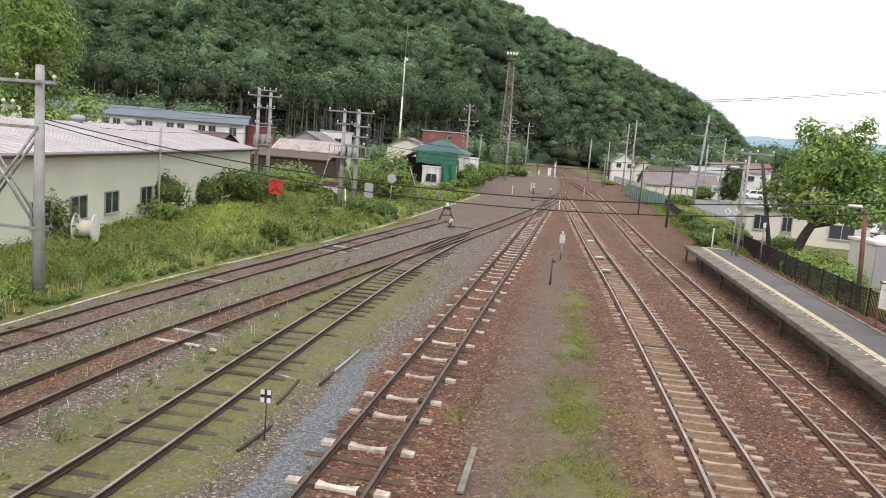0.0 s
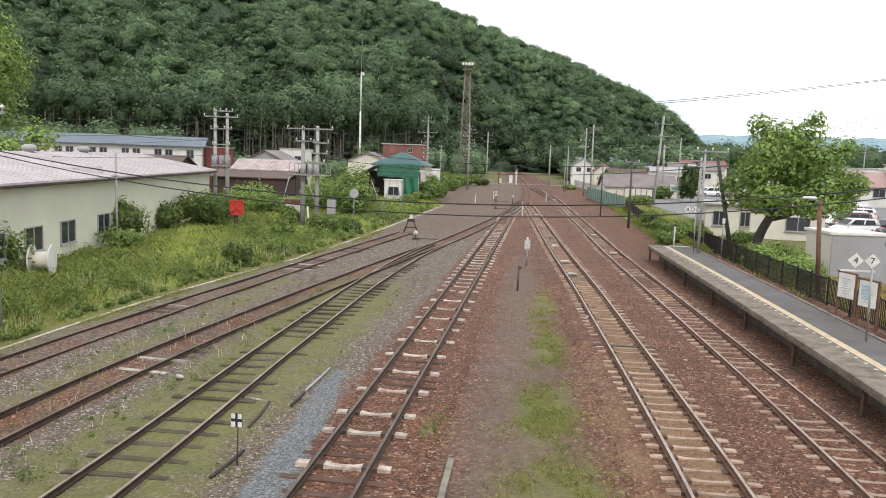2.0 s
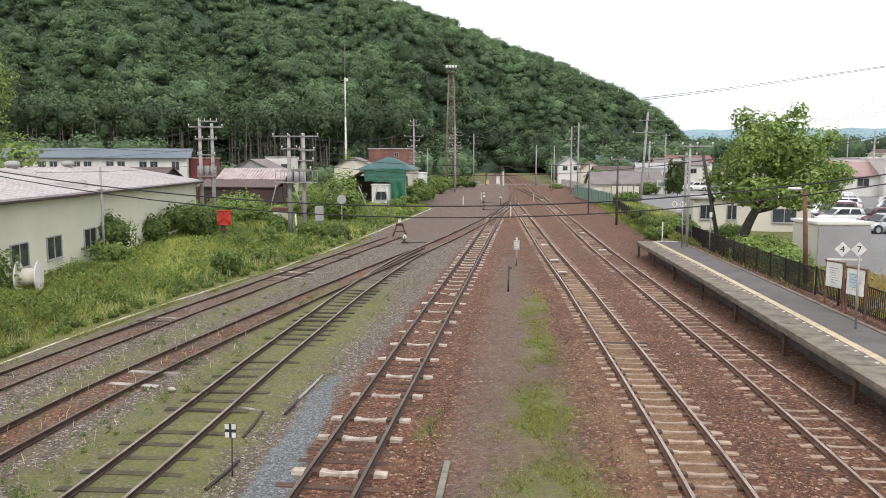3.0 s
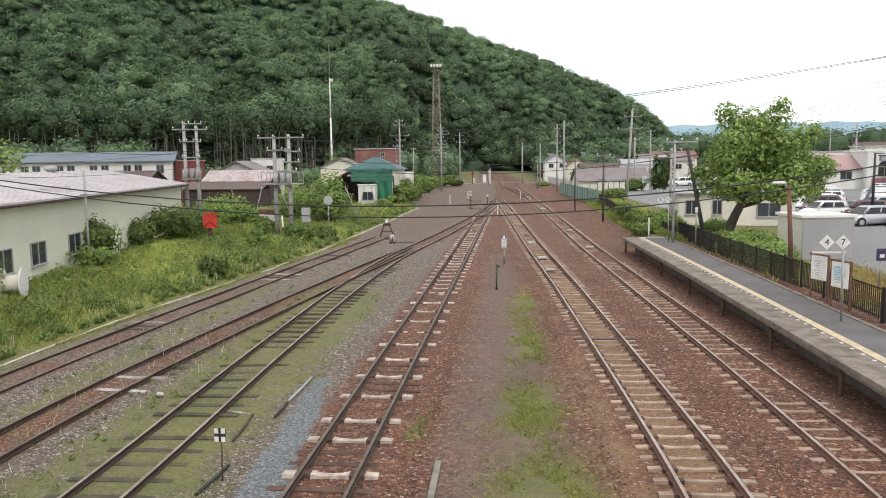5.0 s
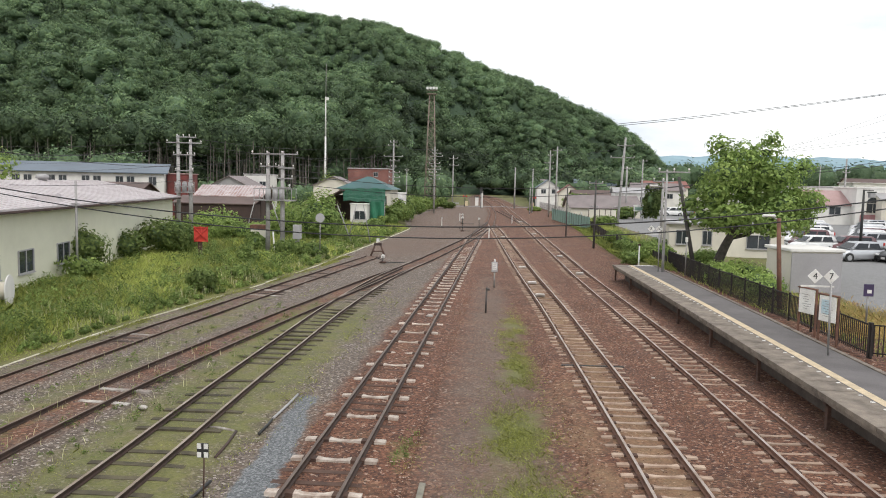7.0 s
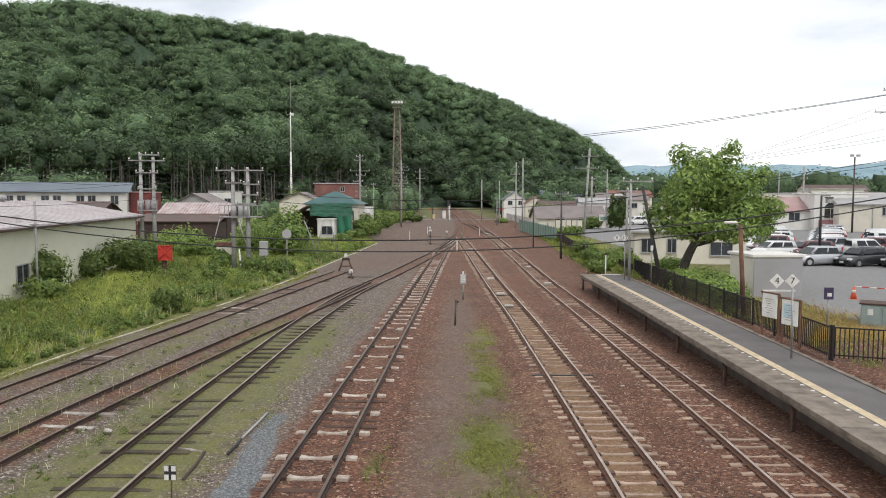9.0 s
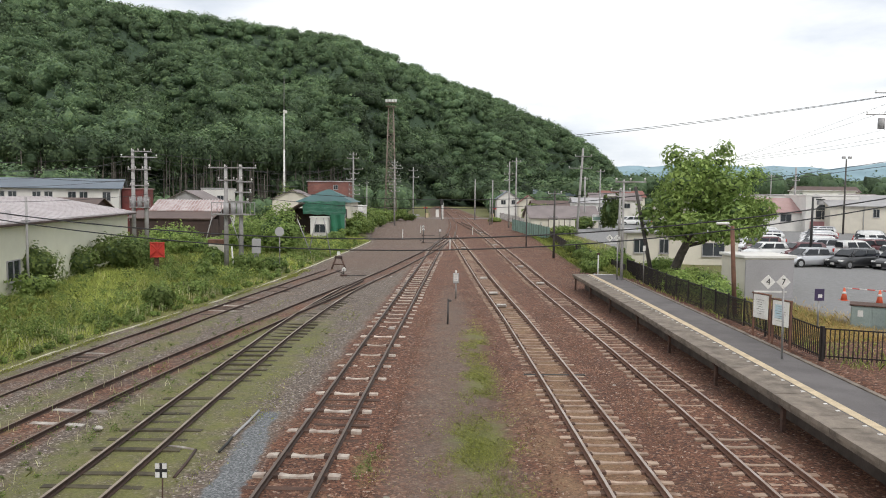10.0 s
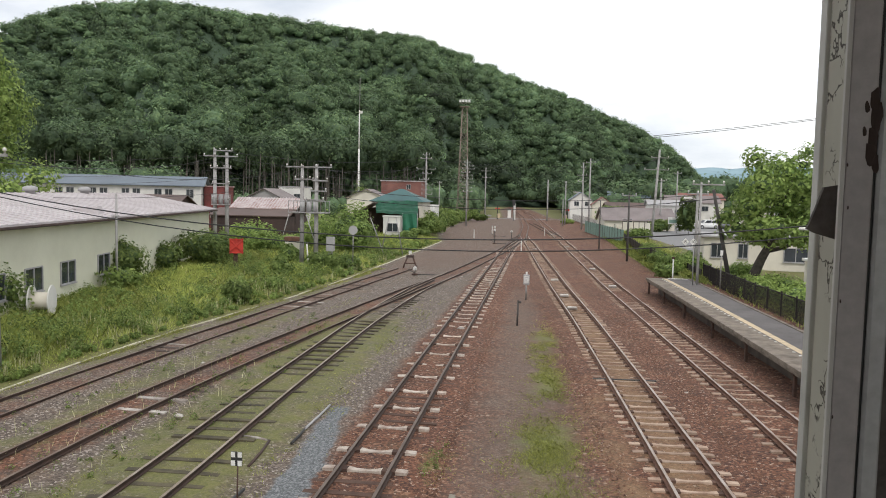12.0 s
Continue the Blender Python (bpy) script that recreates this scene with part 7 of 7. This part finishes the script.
# ---- in the yard ----
# white-painted kerb boards along the meadow
M_KERB = surf("flaking_white_paint", (0.7, 0.67, 0.52), (0.42, 0.39, 0.28), 2.5, 0.8, 0, 0.2, 30)
kb = thing("kerb", "white-painted wooden kerb boards along the meadow", "kerb")
pl_ = smooth_line(KERB, 16, 98, 1.0)
rr_ = random.Random(3)
i = 0
while i + 2 < len(pl_):
    step_ = rr_.choice((2, 2, 3))
    a, b = pl_[i], pl_[min(i + step_, len(pl_) - 1)]
    if not (36 < a[1] < 41 or 44 < a[1] < 46):
        d_ = math.degrees(math.atan2(b[0] - a[0], b[1] - a[1]))
        ln = math.hypot(b[0] - a[0], b[1] - a[1])
        cx_, cy_ = (a[0] + b[0]) / 2, (a[1] + b[1]) / 2
        part("board", boxm(0, 0, 0, 0.07, ln - 0.05, 0.1, 0.01), M_KERB, kb, "", pose(cx_, cy_, gz(cx_, cy_) + 0.005 + rr_.uniform(-0.02, 0.02), 0, 0, -d_))
    i += step_
# buffer stop
t = thing("buffer_stop", "small rusty steel buffer stop at the stub's end", "buffer stop", pose(-6.35, 60.5, -0.15, 0, 0, 10))
for s in (-0.53, 0.53):
    part("strut", tubem([(s * 1.05, -0.5, 0), (s * 0.4, 0, 0.95)], 0.065, 6), M_RUSTIRON, t)
    part("strut", tubem([(s * 1.05, 0.9, 0), (s * 0.4, 0, 0.95)], 0.065, 6), M_RUSTIRON, t)
part("tie", boxm(0, -0.28, 0.42, 0.8, 0.06, 0.09, 0.01), M_RUSTIRON, t)
part("beam", boxm(0, -0.05, 0.98, 0.62, 0.22, 0.2, 0.03), M_DARKWOOD, t)
part("lamp_plate", boxm(0, -0.1, 1.3, 0.25, 0.05, 0.3, 0.01), M_WHITEP, t)


def switch_stand(x, y, turn, label, h=0.6):
    t = thing("switch_stand", label, "switch stand", pose(x, y, -0.16, 0, 0, turn))
    part("base", boxm(0, 0, 0.06, 0.5, 0.25, 0.12, 0.02), M_RUSTIRON, t)
    part("post", tubem([(0, 0, 0.1), (0, 0, h)], 0.04, 8), M_BLACK, t)
    part("target", tubem([(0, -0.02, h), (0, 0.02, h)], 0.16, 16), M_WHITEP, t, "white round target")
    part("lever", tubem([(0, 0, 0.15), (-0.55, -0.1, 0.45)], 0.025, 6), M_BLACK, t)
    part("rod", boxm(0.9, 0, 0.06, 1.6, 0.06, 0.05), M_BLACK, t)
    return t


switch_stand(-5.1, 55.6, 0, "low switch stand with round white weight", 0.5)
switch_stand(-1.55, 95, 0, "black switch stand with white target", 1.75)
switch_stand(0.2, 104, 180, "black switch stand with white target", 1.2)
switch_stand(-2.6, 112, 0, "black switch stand with white target", 1.4)
for x, y in ((-5.2, 106.5), (2.1, 84), (-3.5, 120), (4.8, 118)):
    t = thing("marker_stake", "short white marker stake in the gravel", "stake", pose(x, y, gz(x, y)))
    part("stake", boxm(0, 0, 0.6, 0.12, 0.1, 1.3, 0.02), M_WHITEP, t)
    part("cap", boxm(0, 0, 1.26, 0.16, 0.14, 0.06, 0.02), M_GREYWALL, t)
# box on a post, and the iron stake before it
t = thing("signal_box_post", "grey metal box with white plate on a short post", "signal box", pose(3.45, 44.5, -0.2))
part("post", tubem([(0, 0, 0), (0, 0, 0.95)], 0.05, 8), M_STEEL, t)
bx2 = part("box", boxm(0, 0, 1.22, 0.36, 0.2, 0.6, 0.03), M_GREYWALL, t)
part("plate", boxm(0, -0.11, 1.25, 0.26, 0.02, 0.4, 0.005), M_WHITEP, bx2)
for k in range(3):
    part("text_bar", boxm(0, -0.123, 1.16 + k * 0.1, 0.16, 0.006, 0.03), M_GREYWALL, bx2)
part("finial", tubem([(0, 0, 1.5), (0, 0, 1.68)], 0.05, 8), M_WHITEP, t)
t = thing("iron_stake", "dark iron stake standing in the path", "stake", pose(3.22, 35.7, -0.25))
part("bar", tubem([(0, 0, 0), (0.02, 0, 1.25)], 0.045, 6), M_DARKPOLE, t)
part("clip", boxm(0.08, 0, 1.15, 0.18, 0.08, 0.1, 0.01), M_DARKPOLE, t)
# white cross marker
t = thing("cross_marker", "small square sign with black cross on white", "sign", pose(-1.55, 13.64, -0.22))
part("post", tubem([(0, 0, 0), (0.02, 0, 0.95)], 0.016, 6), M_RUSTIRON, t)
pl = part("plate", boxm(0, -0.02, 0.95, 0.23, 0.015, 0.29, 0.003), M_BLACK, t)
for sx in (-0.068, 0.068):
    for sz_ in (-0.085, 0.085):
        part("white_square", boxm(sx, -0.032, 0.95 + sz_, 0.085, 0.008, 0.105, 0.002), M_WHITEP, pl)
# planks, rods and stones lying about
t = thing("plank", "weathered grey plank lying in the ballast", "plank", pose(2.6, 13.7, -0.16, 0, 1, 1))
part("board", boxm(0, 0, 0, 0.13, 2.1, 0.06, 0.01), surf("weathered_plank", (0.26, 0.24, 0.19), (0.16, 0.15, 0.12), 3, 0.9, 0, 0.3, 30), t)
for (x0, y0), (x1, y1), mat2, nm in (((-1.77, 12.9), (-1.68, 14.3), M_BLACK, "black rubber hose lying in the grass"), ((-2.08, 15.55), (-2.25, 17.3), M_DARKWOOD, "dark wooden strip lying in the grass"),
                                     ((-1.66, 17.2), (-1.69, 18.3), M_BLACK, "black rubber strip beside the gravel"), ((-1.69, 18.4), (-1.66, 20.6), M_GREYWALL, "grey strip beside the gravel"), ((-2.3, 17.3), (-3.0, 17.5), M_WHITESL, "pale wooden offcut lying in the grass")):
    t = thing("strip_of_edging", nm, "edging strip", pose(0, 0, 0))
    part("bar", tubem([(x0, y0, -0.16), ((x0 + x1) / 2 + 0.03, (y0 + y1) / 2, -0.145), (x1, y1, -0.16)], 0.035, 6), mat2, t)
for x, y, s in ((-5.25, 18.6, 0.12), (0.75, 33.6, 0.14), (-7.4, 24.6, 0.07), (-1.5, 55, 0.1), (-5.0, 47, 0.09), (6.2, 30, 0.06), (8.9, 24, 0.05)):
    t = thing("stone", "pale stone lying between the rails", "stone", pose(x, y, -0.1, 0, 0, x * 40))
    bm = bmesh.new()
    bmesh.ops.create_icosphere(bm, subdivisions=2, radius=s)
    for v_ in bm.verts:
        v_.co = Vector((v_.co.x * 1.3, v_.co.y * 0.8, v_.co.z * 0.5)) * (1 + 0.25 * noise.noise(v_.co * 9))
    part("stone_block", bm, M_WHITESL, t)
for x, y in ((6.02, 41.0), (5.75, 46.2), (5.3, 54.7), (9.17, 51.9), (3.6, 85.5), (8.6, 64), (7.4, 92), (7.0, 106), (6.2, 121)):
    t = thing("track_box", "flat pale cover box between the rails", "track box", pose(x, y, -0.1, 0, 0, 2))
    part("cover", boxm(0, 0, 0.03, 0.55, 0.24, 0.12, 0.02), M_WHITESL, t)
    part("lid", boxm(0, 0, 0.1, 0.46, 0.17, 0.03, 0.01), M_WHITEP, t)

# rubber joint across the first platform track
t = thing("track_joint", "dark rail joint plate across the track", "rail joint", pose(7.15, 25.4, -0.135, 0, 0, 3))
part("bar", boxm(0, 0, 0, 2.1, 0.1, 0.05, 0.01), M_BLACK, t)

# turnout blades and frog rails where the siding meets the grassy track, and at the far ladder
def loose_rail(p0, p1, t):
    d_ = [(p0[0] + (p1[0] - p0[0]) * k / 8, p0[1] + (p1[1] - p0[1]) * k / 8) for k in range(9)]
    me, mi = rail_mesh(d_, 0)
    me.materials.append(M_RAILDULL)
    me.polygons.foreach_set("material_index", mi)
    mesh_part("rail", me, None, t)


near_turnout = thing("turnout", "rusty switch blades where two sidings join", "turnout")
far_turnout = thing("turnout", "rusty switch blades of the far track ladder", "turnout")
loose_rail((-4.45, 36.5), (-3.1, 52.0), near_turnout)
loose_rail((-3.35, 38.5), (-2.9, 46.0), near_turnout)
loose_rail((0.3, 86), (1.6, 108), far_turnout)
loose_rail((-0.1, 92), (1.0, 120), far_turnout)
loose_rail((2.4, 100), (1.9, 122), far_turnout)
loose_rail((6.4, 112), (1.5, 168), far_turnout)
loose_rail((7.4, 112), (2.5, 168), far_turnout)

# ---- left of the stub track ----
t = thing("steel_frame", "bright red steel panel frame standing in the grass", "steel frame", pose(-18.0, 52.5, -0.35, 0, 0, 15))
part("panel", boxm(0.1, 0.08, 2.2, 0.95, 0.05, 1.05, 0.02), M_RED, t)
for x in (-0.36, 0.1, 0.55):
    part("upright_bar", boxm(x, 0.02, 2.2, 0.06, 0.06, 1.15, 0.01), M_RED, t)
for z in (1.7, 2.7):
    part("cross_bar", boxm(0.1, 0.0, z, 1.0, 0.05, 0.07, 0.01), M_RED, t)
for x0_, x1_ in ((-0.34, 0.5), (0.5, -0.34)):
    part("brace", tubem([(x0_, -0.02, 1.75), (x1_, -0.02, 2.65)], 0.03, 6), M_RED, t)
part("support", boxm(0, 0.3, 1.0, 0.3, 0.2, 2.1, 0.03), M_RUSTIRON, t)
t = thing("round_sign", "round pale disc sign seen from behind", "sign", pose(-10.4, 57.5, 0.0))
part("post", tubem([(0, 0, -0.1), (0, 0, 3.0)], 0.04, 8), M_STEEL, t)
part("disc", tubem([(0, -0.05, 3.0), (0, -0.02, 3.0)], 0.36, 24), M_GREYWALL, t)
t = thing("relay_cabinet", "pale grey steel cabinet on a stand", "cabinet", pose(-11.85, 56.2, 0))
part("body", boxm(0, 0, 1.95, 0.6, 0.4, 1.1, 0.03), M_GREYWALL, t)
part("stand", boxm(0, 0, 0.65, 0.3, 0.2, 1.5), M_STEEL, t)
t = thing("beige_crate", "faded beige wooden crate in the weeds", "crate", pose(-16.3, 60.5, 0.0, 0, 0, 6))
part("body", boxm(0, 0, 1.2, 1.2, 0.8, 1.3, 0.03), M_BEIGEWALL, t)
part("lid", boxm(0, 0, 1.98, 1.3, 0.9, 0.35, 0.02), M_RUSTPOLE, t)
t = thing("marker_stake", "pale stake leaning beside the twin poles", "stake", pose(-13.75, 56.4, 0))
part("stake", tubem([(0.1, 0, -0.1), (-0.05, 0, 1.9)], 0.06, 8), M_WHITEP, t)
for k, (x, y, tilt) in enumerate(((-11.9, 70, 1.4), (-9.8, 72, 0.7), (-10.9, 74, -0.8), (-19.5, 74, 1.2), (-21.0, 73, -1.0))):
    t = thing("prop_pole", "thin grey pole leaning in the bushes", "pole", pose(x, y, 0))
    part("bar", tubem([(tilt, 0, 0), (0, 0, 3.6)], 0.05, 6), M_POLE, t)

# ---- far side: level crossing, fences ----
for x, s in ((-7.2, 1), (10.8, -1)):
    t = thing("crossing_barrier", "yellow and black level crossing post with lamps", "crossing barrier", pose(x, 197, 0))
    part("post", tubem([(0, 0, -0.2), (0, 0, 3.4)], 0.12, 8), M_BLACK, t)
    for k in range(2):
        part("lamp", tubem([(-0.35 + 0.7 * k, -0.1, 2.5), (-0.35 + 0.7 * k, 0.0, 2.5)], 0.22, 12), M_RED, t)
    part("machine_box", boxm(0.4 * s, 0, 0.6, 0.7, 0.6, 1.2, 0.03), M_YELLOW, t)
t = thing("colour_light_signal", "black railway signal with white ladder", "railway signal", pose(-2.6, 186, 0))
part("mast", tubem([(0, 0, -0.2), (0, 0, 4.4)], 0.12, 8), M_POLE, t)
part("head", boxm(0, -0.15, 4.2, 0.7, 0.2, 1.4, 0.1), M_BLACK, t)
part("ladder", boxm(0.3, 0.1, 2.0, 0.35, 0.05, 4.0), M_WHITEP, t)
t = thing("relay_hut", "small white equipment hut by the crossing", "hut", pose(-4.6, 209, -0.2))
part("wall", boxm(0, 0, 1.0, 0.9, 1.0, 2.2, 0.05), M_WHITEWALL, t)
part("roof", boxm(0, 0, 2.15, 1.1, 1.2, 0.12, 0.03), M_GREYWALL, t)
t = thing("guard_rail", "low grey guard rail along the crossing road", "guard rail")
for k in range(22):
    x = -38 + k * 1.9
    if -8.5 < x:
        break
    part("rail_panel", boxm(x, 194, 0.7, 1.8, 0.08, 0.35, 0.03), M_GREYWALL, t)
    part("post", boxm(x - 0.95, 194.05, 0.35, 0.1, 0.1, 0.9), M_STEEL, t)


def panel_fence(name, label, pts_, h, mat, post_mat, pitch, z0=0.0, gap=0.0):
    t = thing(name, label, "fence")
    for (x0, y0), (x1, y1) in zip(pts_, pts_[1:]):
        ln = math.hypot(x1 - x0, y1 - y0)
        n_ = max(1, round(ln / pitch))
        a_ = math.degrees(math.atan2(y1 - y0, x1 - x0))
        for k in range(n_):
            f_ = (k + 0.5) / n_
            part("panel", boxm(0, 0, z0 + gap + (h - gap) / 2, ln / n_ - 0.08, 0.04, h - gap, 0.005), mat, t, "", pose(x0 + (x1 - x0) * f_, y0 + (y1 - y0) * f_, 0, 0, 0, a_))
            part("post", boxm(x0 + (x1 - x0) * k / n_, y0 + (y1 - y0) * k / n_, z0 + h / 2, 0.1, 0.1, h + 0.15), post_mat, t)
    return t


panel_fence("sheet_fence", "pale green sheet fence along the track", [(11.9, 134), (14.2, 108), (14.9, 100)], 1.9, M_GREENNET, M_DARKPOLE, 2.0, -0.1)
panel_fence("block_wall", "low white block wall with dark gaps", [(12.2, 195), (14.2, 166), (15.6, 142), (16.4, 126)], 1.5, M_WHITEWALL, M_DARKWOOD, 1.5, 0.0)
panel_fence("garden_fence", "brown mesh garden fence with rail", [(16.9, 121), (21.0, 119.5)], 1.9, M_BEIGEWALL, M_DARKWOOD, 0.9, 0.3)
panel_fence("low_dark_fence", "low dark fence along the bank", [(15.0, 100), (14.4, 80), (14.6, 62), (15.0, 52)], 0.95, M_FENCE, M_FENCE, 2.0, 0.35, 0.15)
t = thing("road_sign", "green and white sign board on posts", "sign", pose(24.5, 120, 0.3))
part("board", boxm(0, 0, 2.3, 1.6, 0.06, 1.0, 0.01), M_WHITEP, t)
part("green_field", boxm(0, -0.045, 2.2, 1.3, 0.02, 0.5, 0.005), M_GREENNET, t)
for s in (-0.6, 0.6):
    part("post", tubem([(s, 0.06, 0), (s, 0.06, 2.8)], 0.05, 6), M_STEEL, t)

# ---- footbridge in which the camera stands ----
m, nt, bsdf = tree_of("cracked_cream_paint")
pos = nt.nodes.new("ShaderNodeNewGeometry").outputs["Position"]
mp = nt.nodes.new("ShaderNodeMapping")
mp.inputs["Scale"].default_value = (70, 70, 85)
nt.links.new(pos, mp.inputs[0])
warp = nt.nodes.new("ShaderNodeVectorMath")
warp.operation = "ADD"
wnz = nt.nodes.new("ShaderNodeTexNoise")
wnz.inputs["Scale"].default_value = 2.5
nt.links.new(mp.outputs[0], wnz.inputs["Vector"])
nt.links.new(mp.outputs[0], warp.inputs[0])
nt.links.new(wnz.outputs["Color"], warp.inputs[1])
vor = nt.nodes.new("ShaderNodeTexVoronoi")
vor.feature = "DISTANCE_TO_EDGE"
vor.inputs["Scale"].default_value = 1.0
nt.links.new(warp.outputs[0], vor.inputs["Vector"])
gate = ramp_of(nt, noise_of(nt, 55, 3, pos), [(0.46, (0, 0, 0)), (0.52, (1, 1, 1))])
crack = mix_of(nt, gate, (1.0, 1.0, 1.0), ramp_of(nt, vor.outputs["Distance"], [(0.012, (0.12, 0.1, 0.09)), (0.05, (1, 1, 1))]))
nt.links.new(mix_of(nt, 1.0, ramp_of(nt, noise_of(nt, 30, 4, pos), [(0.3, (0.47, 0.445, 0.375)), (0.7, (0.56, 0.535, 0.46))]), crack, "MULTIPLY"), bsdf.inputs["Base Color"])
bsdf.inputs["Roughness"].default_value = 0.7
M_CRACKED = m
M_SASH = surf("grimy_grey_sash", (0.52, 0.485, 0.48), (0.42, 0.39, 0.385), 14, 0.6, 0.1, 0.1, 300, 0.5, depth=0.0004)
M_GRIME = surf("dark_grime", (0.2, 0.175, 0.16), (0.06, 0.05, 0.045), 60, 0.9, 0, 0.3, 500, 0.5, depth=0.0004)
M_WORNBEAD = surf("worn_white_bead", (0.72, 0.71, 0.68), (0.25, 0.23, 0.22), 70, 0.7, 0, 0.2, 400, 0.5, depth=0.0004)
M_STILE = surf("pale_grey_stile", (0.62, 0.63, 0.63), (0.5, 0.5, 0.5), 20, 0.6, 0, 0.1, 300, 0.5, depth=0.0004)
M_PANEL = surf("footbridge_wall_panel", (0.55, 0.53, 0.5), (0.45, 0.43, 0.4), 1.2, 0.8, 0, 0.1, 30)
WXR, WYO, WYI = 4.2994, 0.16, 0.13
SASH_X, SASH_Y = 4.2725, 0.07
win = thing("window_1", "open footbridge window with cracked cream painted frame", "window", kind="structure")
part("frame_reveal", boxm(WXR + 0.004, (WYO + WYI) / 2, 6.0, 0.008, WYO - WYI, 1.5, 0.0012), M_CRACKED, win, "cream paint, cracked and flaking")
part("outer_bead", boxm(WXR - 0.0005, WYO + 0.0022, 6.0, 0.0016, 0.0056, 1.5, 0.0003), M_WHITEP, win, "white painted edge")
part("inner_bead", boxm(WXR - 0.0004, WYI - 0.004, 6.0, 0.0034, 0.0085, 1.5, 0.0014), M_WORNBEAD, win, "white bead with worn grey paint")
part("channel", boxm(WXR + 0.004, WYI - 0.026, 6.0, 0.006, 0.034, 1.5, 0.001), M_GRIME, win, "grimy dark channel")
part("sash_edge", boxm(SASH_X - 0.0001, SASH_Y + 0.0004, 6.0, 0.0009, 0.0012, 1.5, 0.0001), M_WHITEP, win, "thin white edge")
part("sash", boxm(SASH_X + 0.0033, SASH_Y + 0.001, 6.0, 0.0060, 0.002, 1.5, 0.0004), M_SASH, win, "grimy grey sash")
part("sash_groove", boxm(SASH_X + 0.0068, SASH_Y + 0.008, 6.0, 0.0016, 0.012, 1.5), M_BLACK, win)
part("outer_stile", boxm(SASH_X + 0.0095, SASH_Y + 0.008, 6.0, 0.004, 0.014, 1.5, 0.0006), M_STILE, win)
part("sash_body", boxm(SASH_X + 0.042, SASH_Y + 0.014, 6.0, 0.061, 0.014, 1.5), M_GRIME, win)
bm = bmesh.new()
prism(bm, [(4.2778, 5.9753), (4.2710, 5.9741), (4.2694, 5.9690), (4.2678, 5.9647), (4.2696, 5.9638), (4.2785, 5.9612)], "y", 0.0760, 0.0772)
part("torn_tape", bm, M_GRIME, win, "dark torn tape flap")
for x, z, s in ((4.2782, 5.9928, 0.00110), (4.2787, 5.9893, 0.00140), (4.2783, 5.9851, 0.00120), (4.2780, 5.9818, 0.00130), (4.2790, 5.9792, 0.00090), (4.2766, 5.9913, 0.00060), (4.2763, 5.9861, 0.00050), (4.2733, 5.9789, 0.00020), (4.2739, 5.9697, 0.00020), (4.2735, 5.9493, 0.00020), (4.2733, 5.9236, 0.00020)):
    bm = bmesh.new()
    bmesh.ops.create_icosphere(bm, subdivisions=2, radius=s)
    for v_ in bm.verts:
        v_.co = Vector((v_.co.x * 0.9, v_.co.y * 0.2, v_.co.z * 2.2)) * (1 + 0.6 * noise.noise(v_.co * 1500))
    bmesh.ops.translate(bm, verts=bm.verts, vec=(x, SASH_Y, z))
    part("grime_patch", bm, M_DARKWOOD, win)
# unseen enclosure; the gap in the south wall is added to light the frame
for nm, a in (("wall_north", (WXR + 0.045 + 2.5, 0.2, 6.0, 5.0, 0.12, 2.8)), ("wall_north", (0.5, 0.2, 6.0, 4.9, 0.12, 2.8)), ("wall_north", (3.65, 0.2, 4.85, 1.4, 0.12, 0.5)), ("wall_north", (3.65, 0.2, 7.08, 1.4, 0.12, 0.64)),
              ("wall_south", (3.6, -2.3, 5.05, 11.4, 0.12, 0.95)), ("wall_south", (3.6, -2.3, 6.95, 11.4, 0.12, 0.9)), ("wall_east", (9.3, -1.05, 6.0, 0.12, 2.4, 2.8)), ("wall_west", (-2.0, -1.05, 6.0, 0.12, 2.4, 2.8))):
    tagged(part(nm, boxm(*a), M_PANEL), "cream painted footbridge wall", "wall", kind="structure")
tagged(part("floor", boxm(3.6, -1.05, 4.55, 11.6, 2.7, 0.1), M_PLATCONC), "grey footbridge floor", "floor", kind="structure")
tagged(part("ceiling", boxm(3.6, -1.05, 7.45, 11.8, 2.8, 0.1), M_PANEL), "cream footbridge ceiling", "ceiling", kind="structure")
for x in (-1.9, 9.2):
    t = thing("footbridge_pier", "steel footbridge pier standing between tracks", "pier", pose(x + (0.3 if x < 0 else 0.35), -1.05, -0.4))
    part("column", boxm(0, 0, 2.45, 0.4, 0.4, 4.9, 0.02), M_STEEL, t)
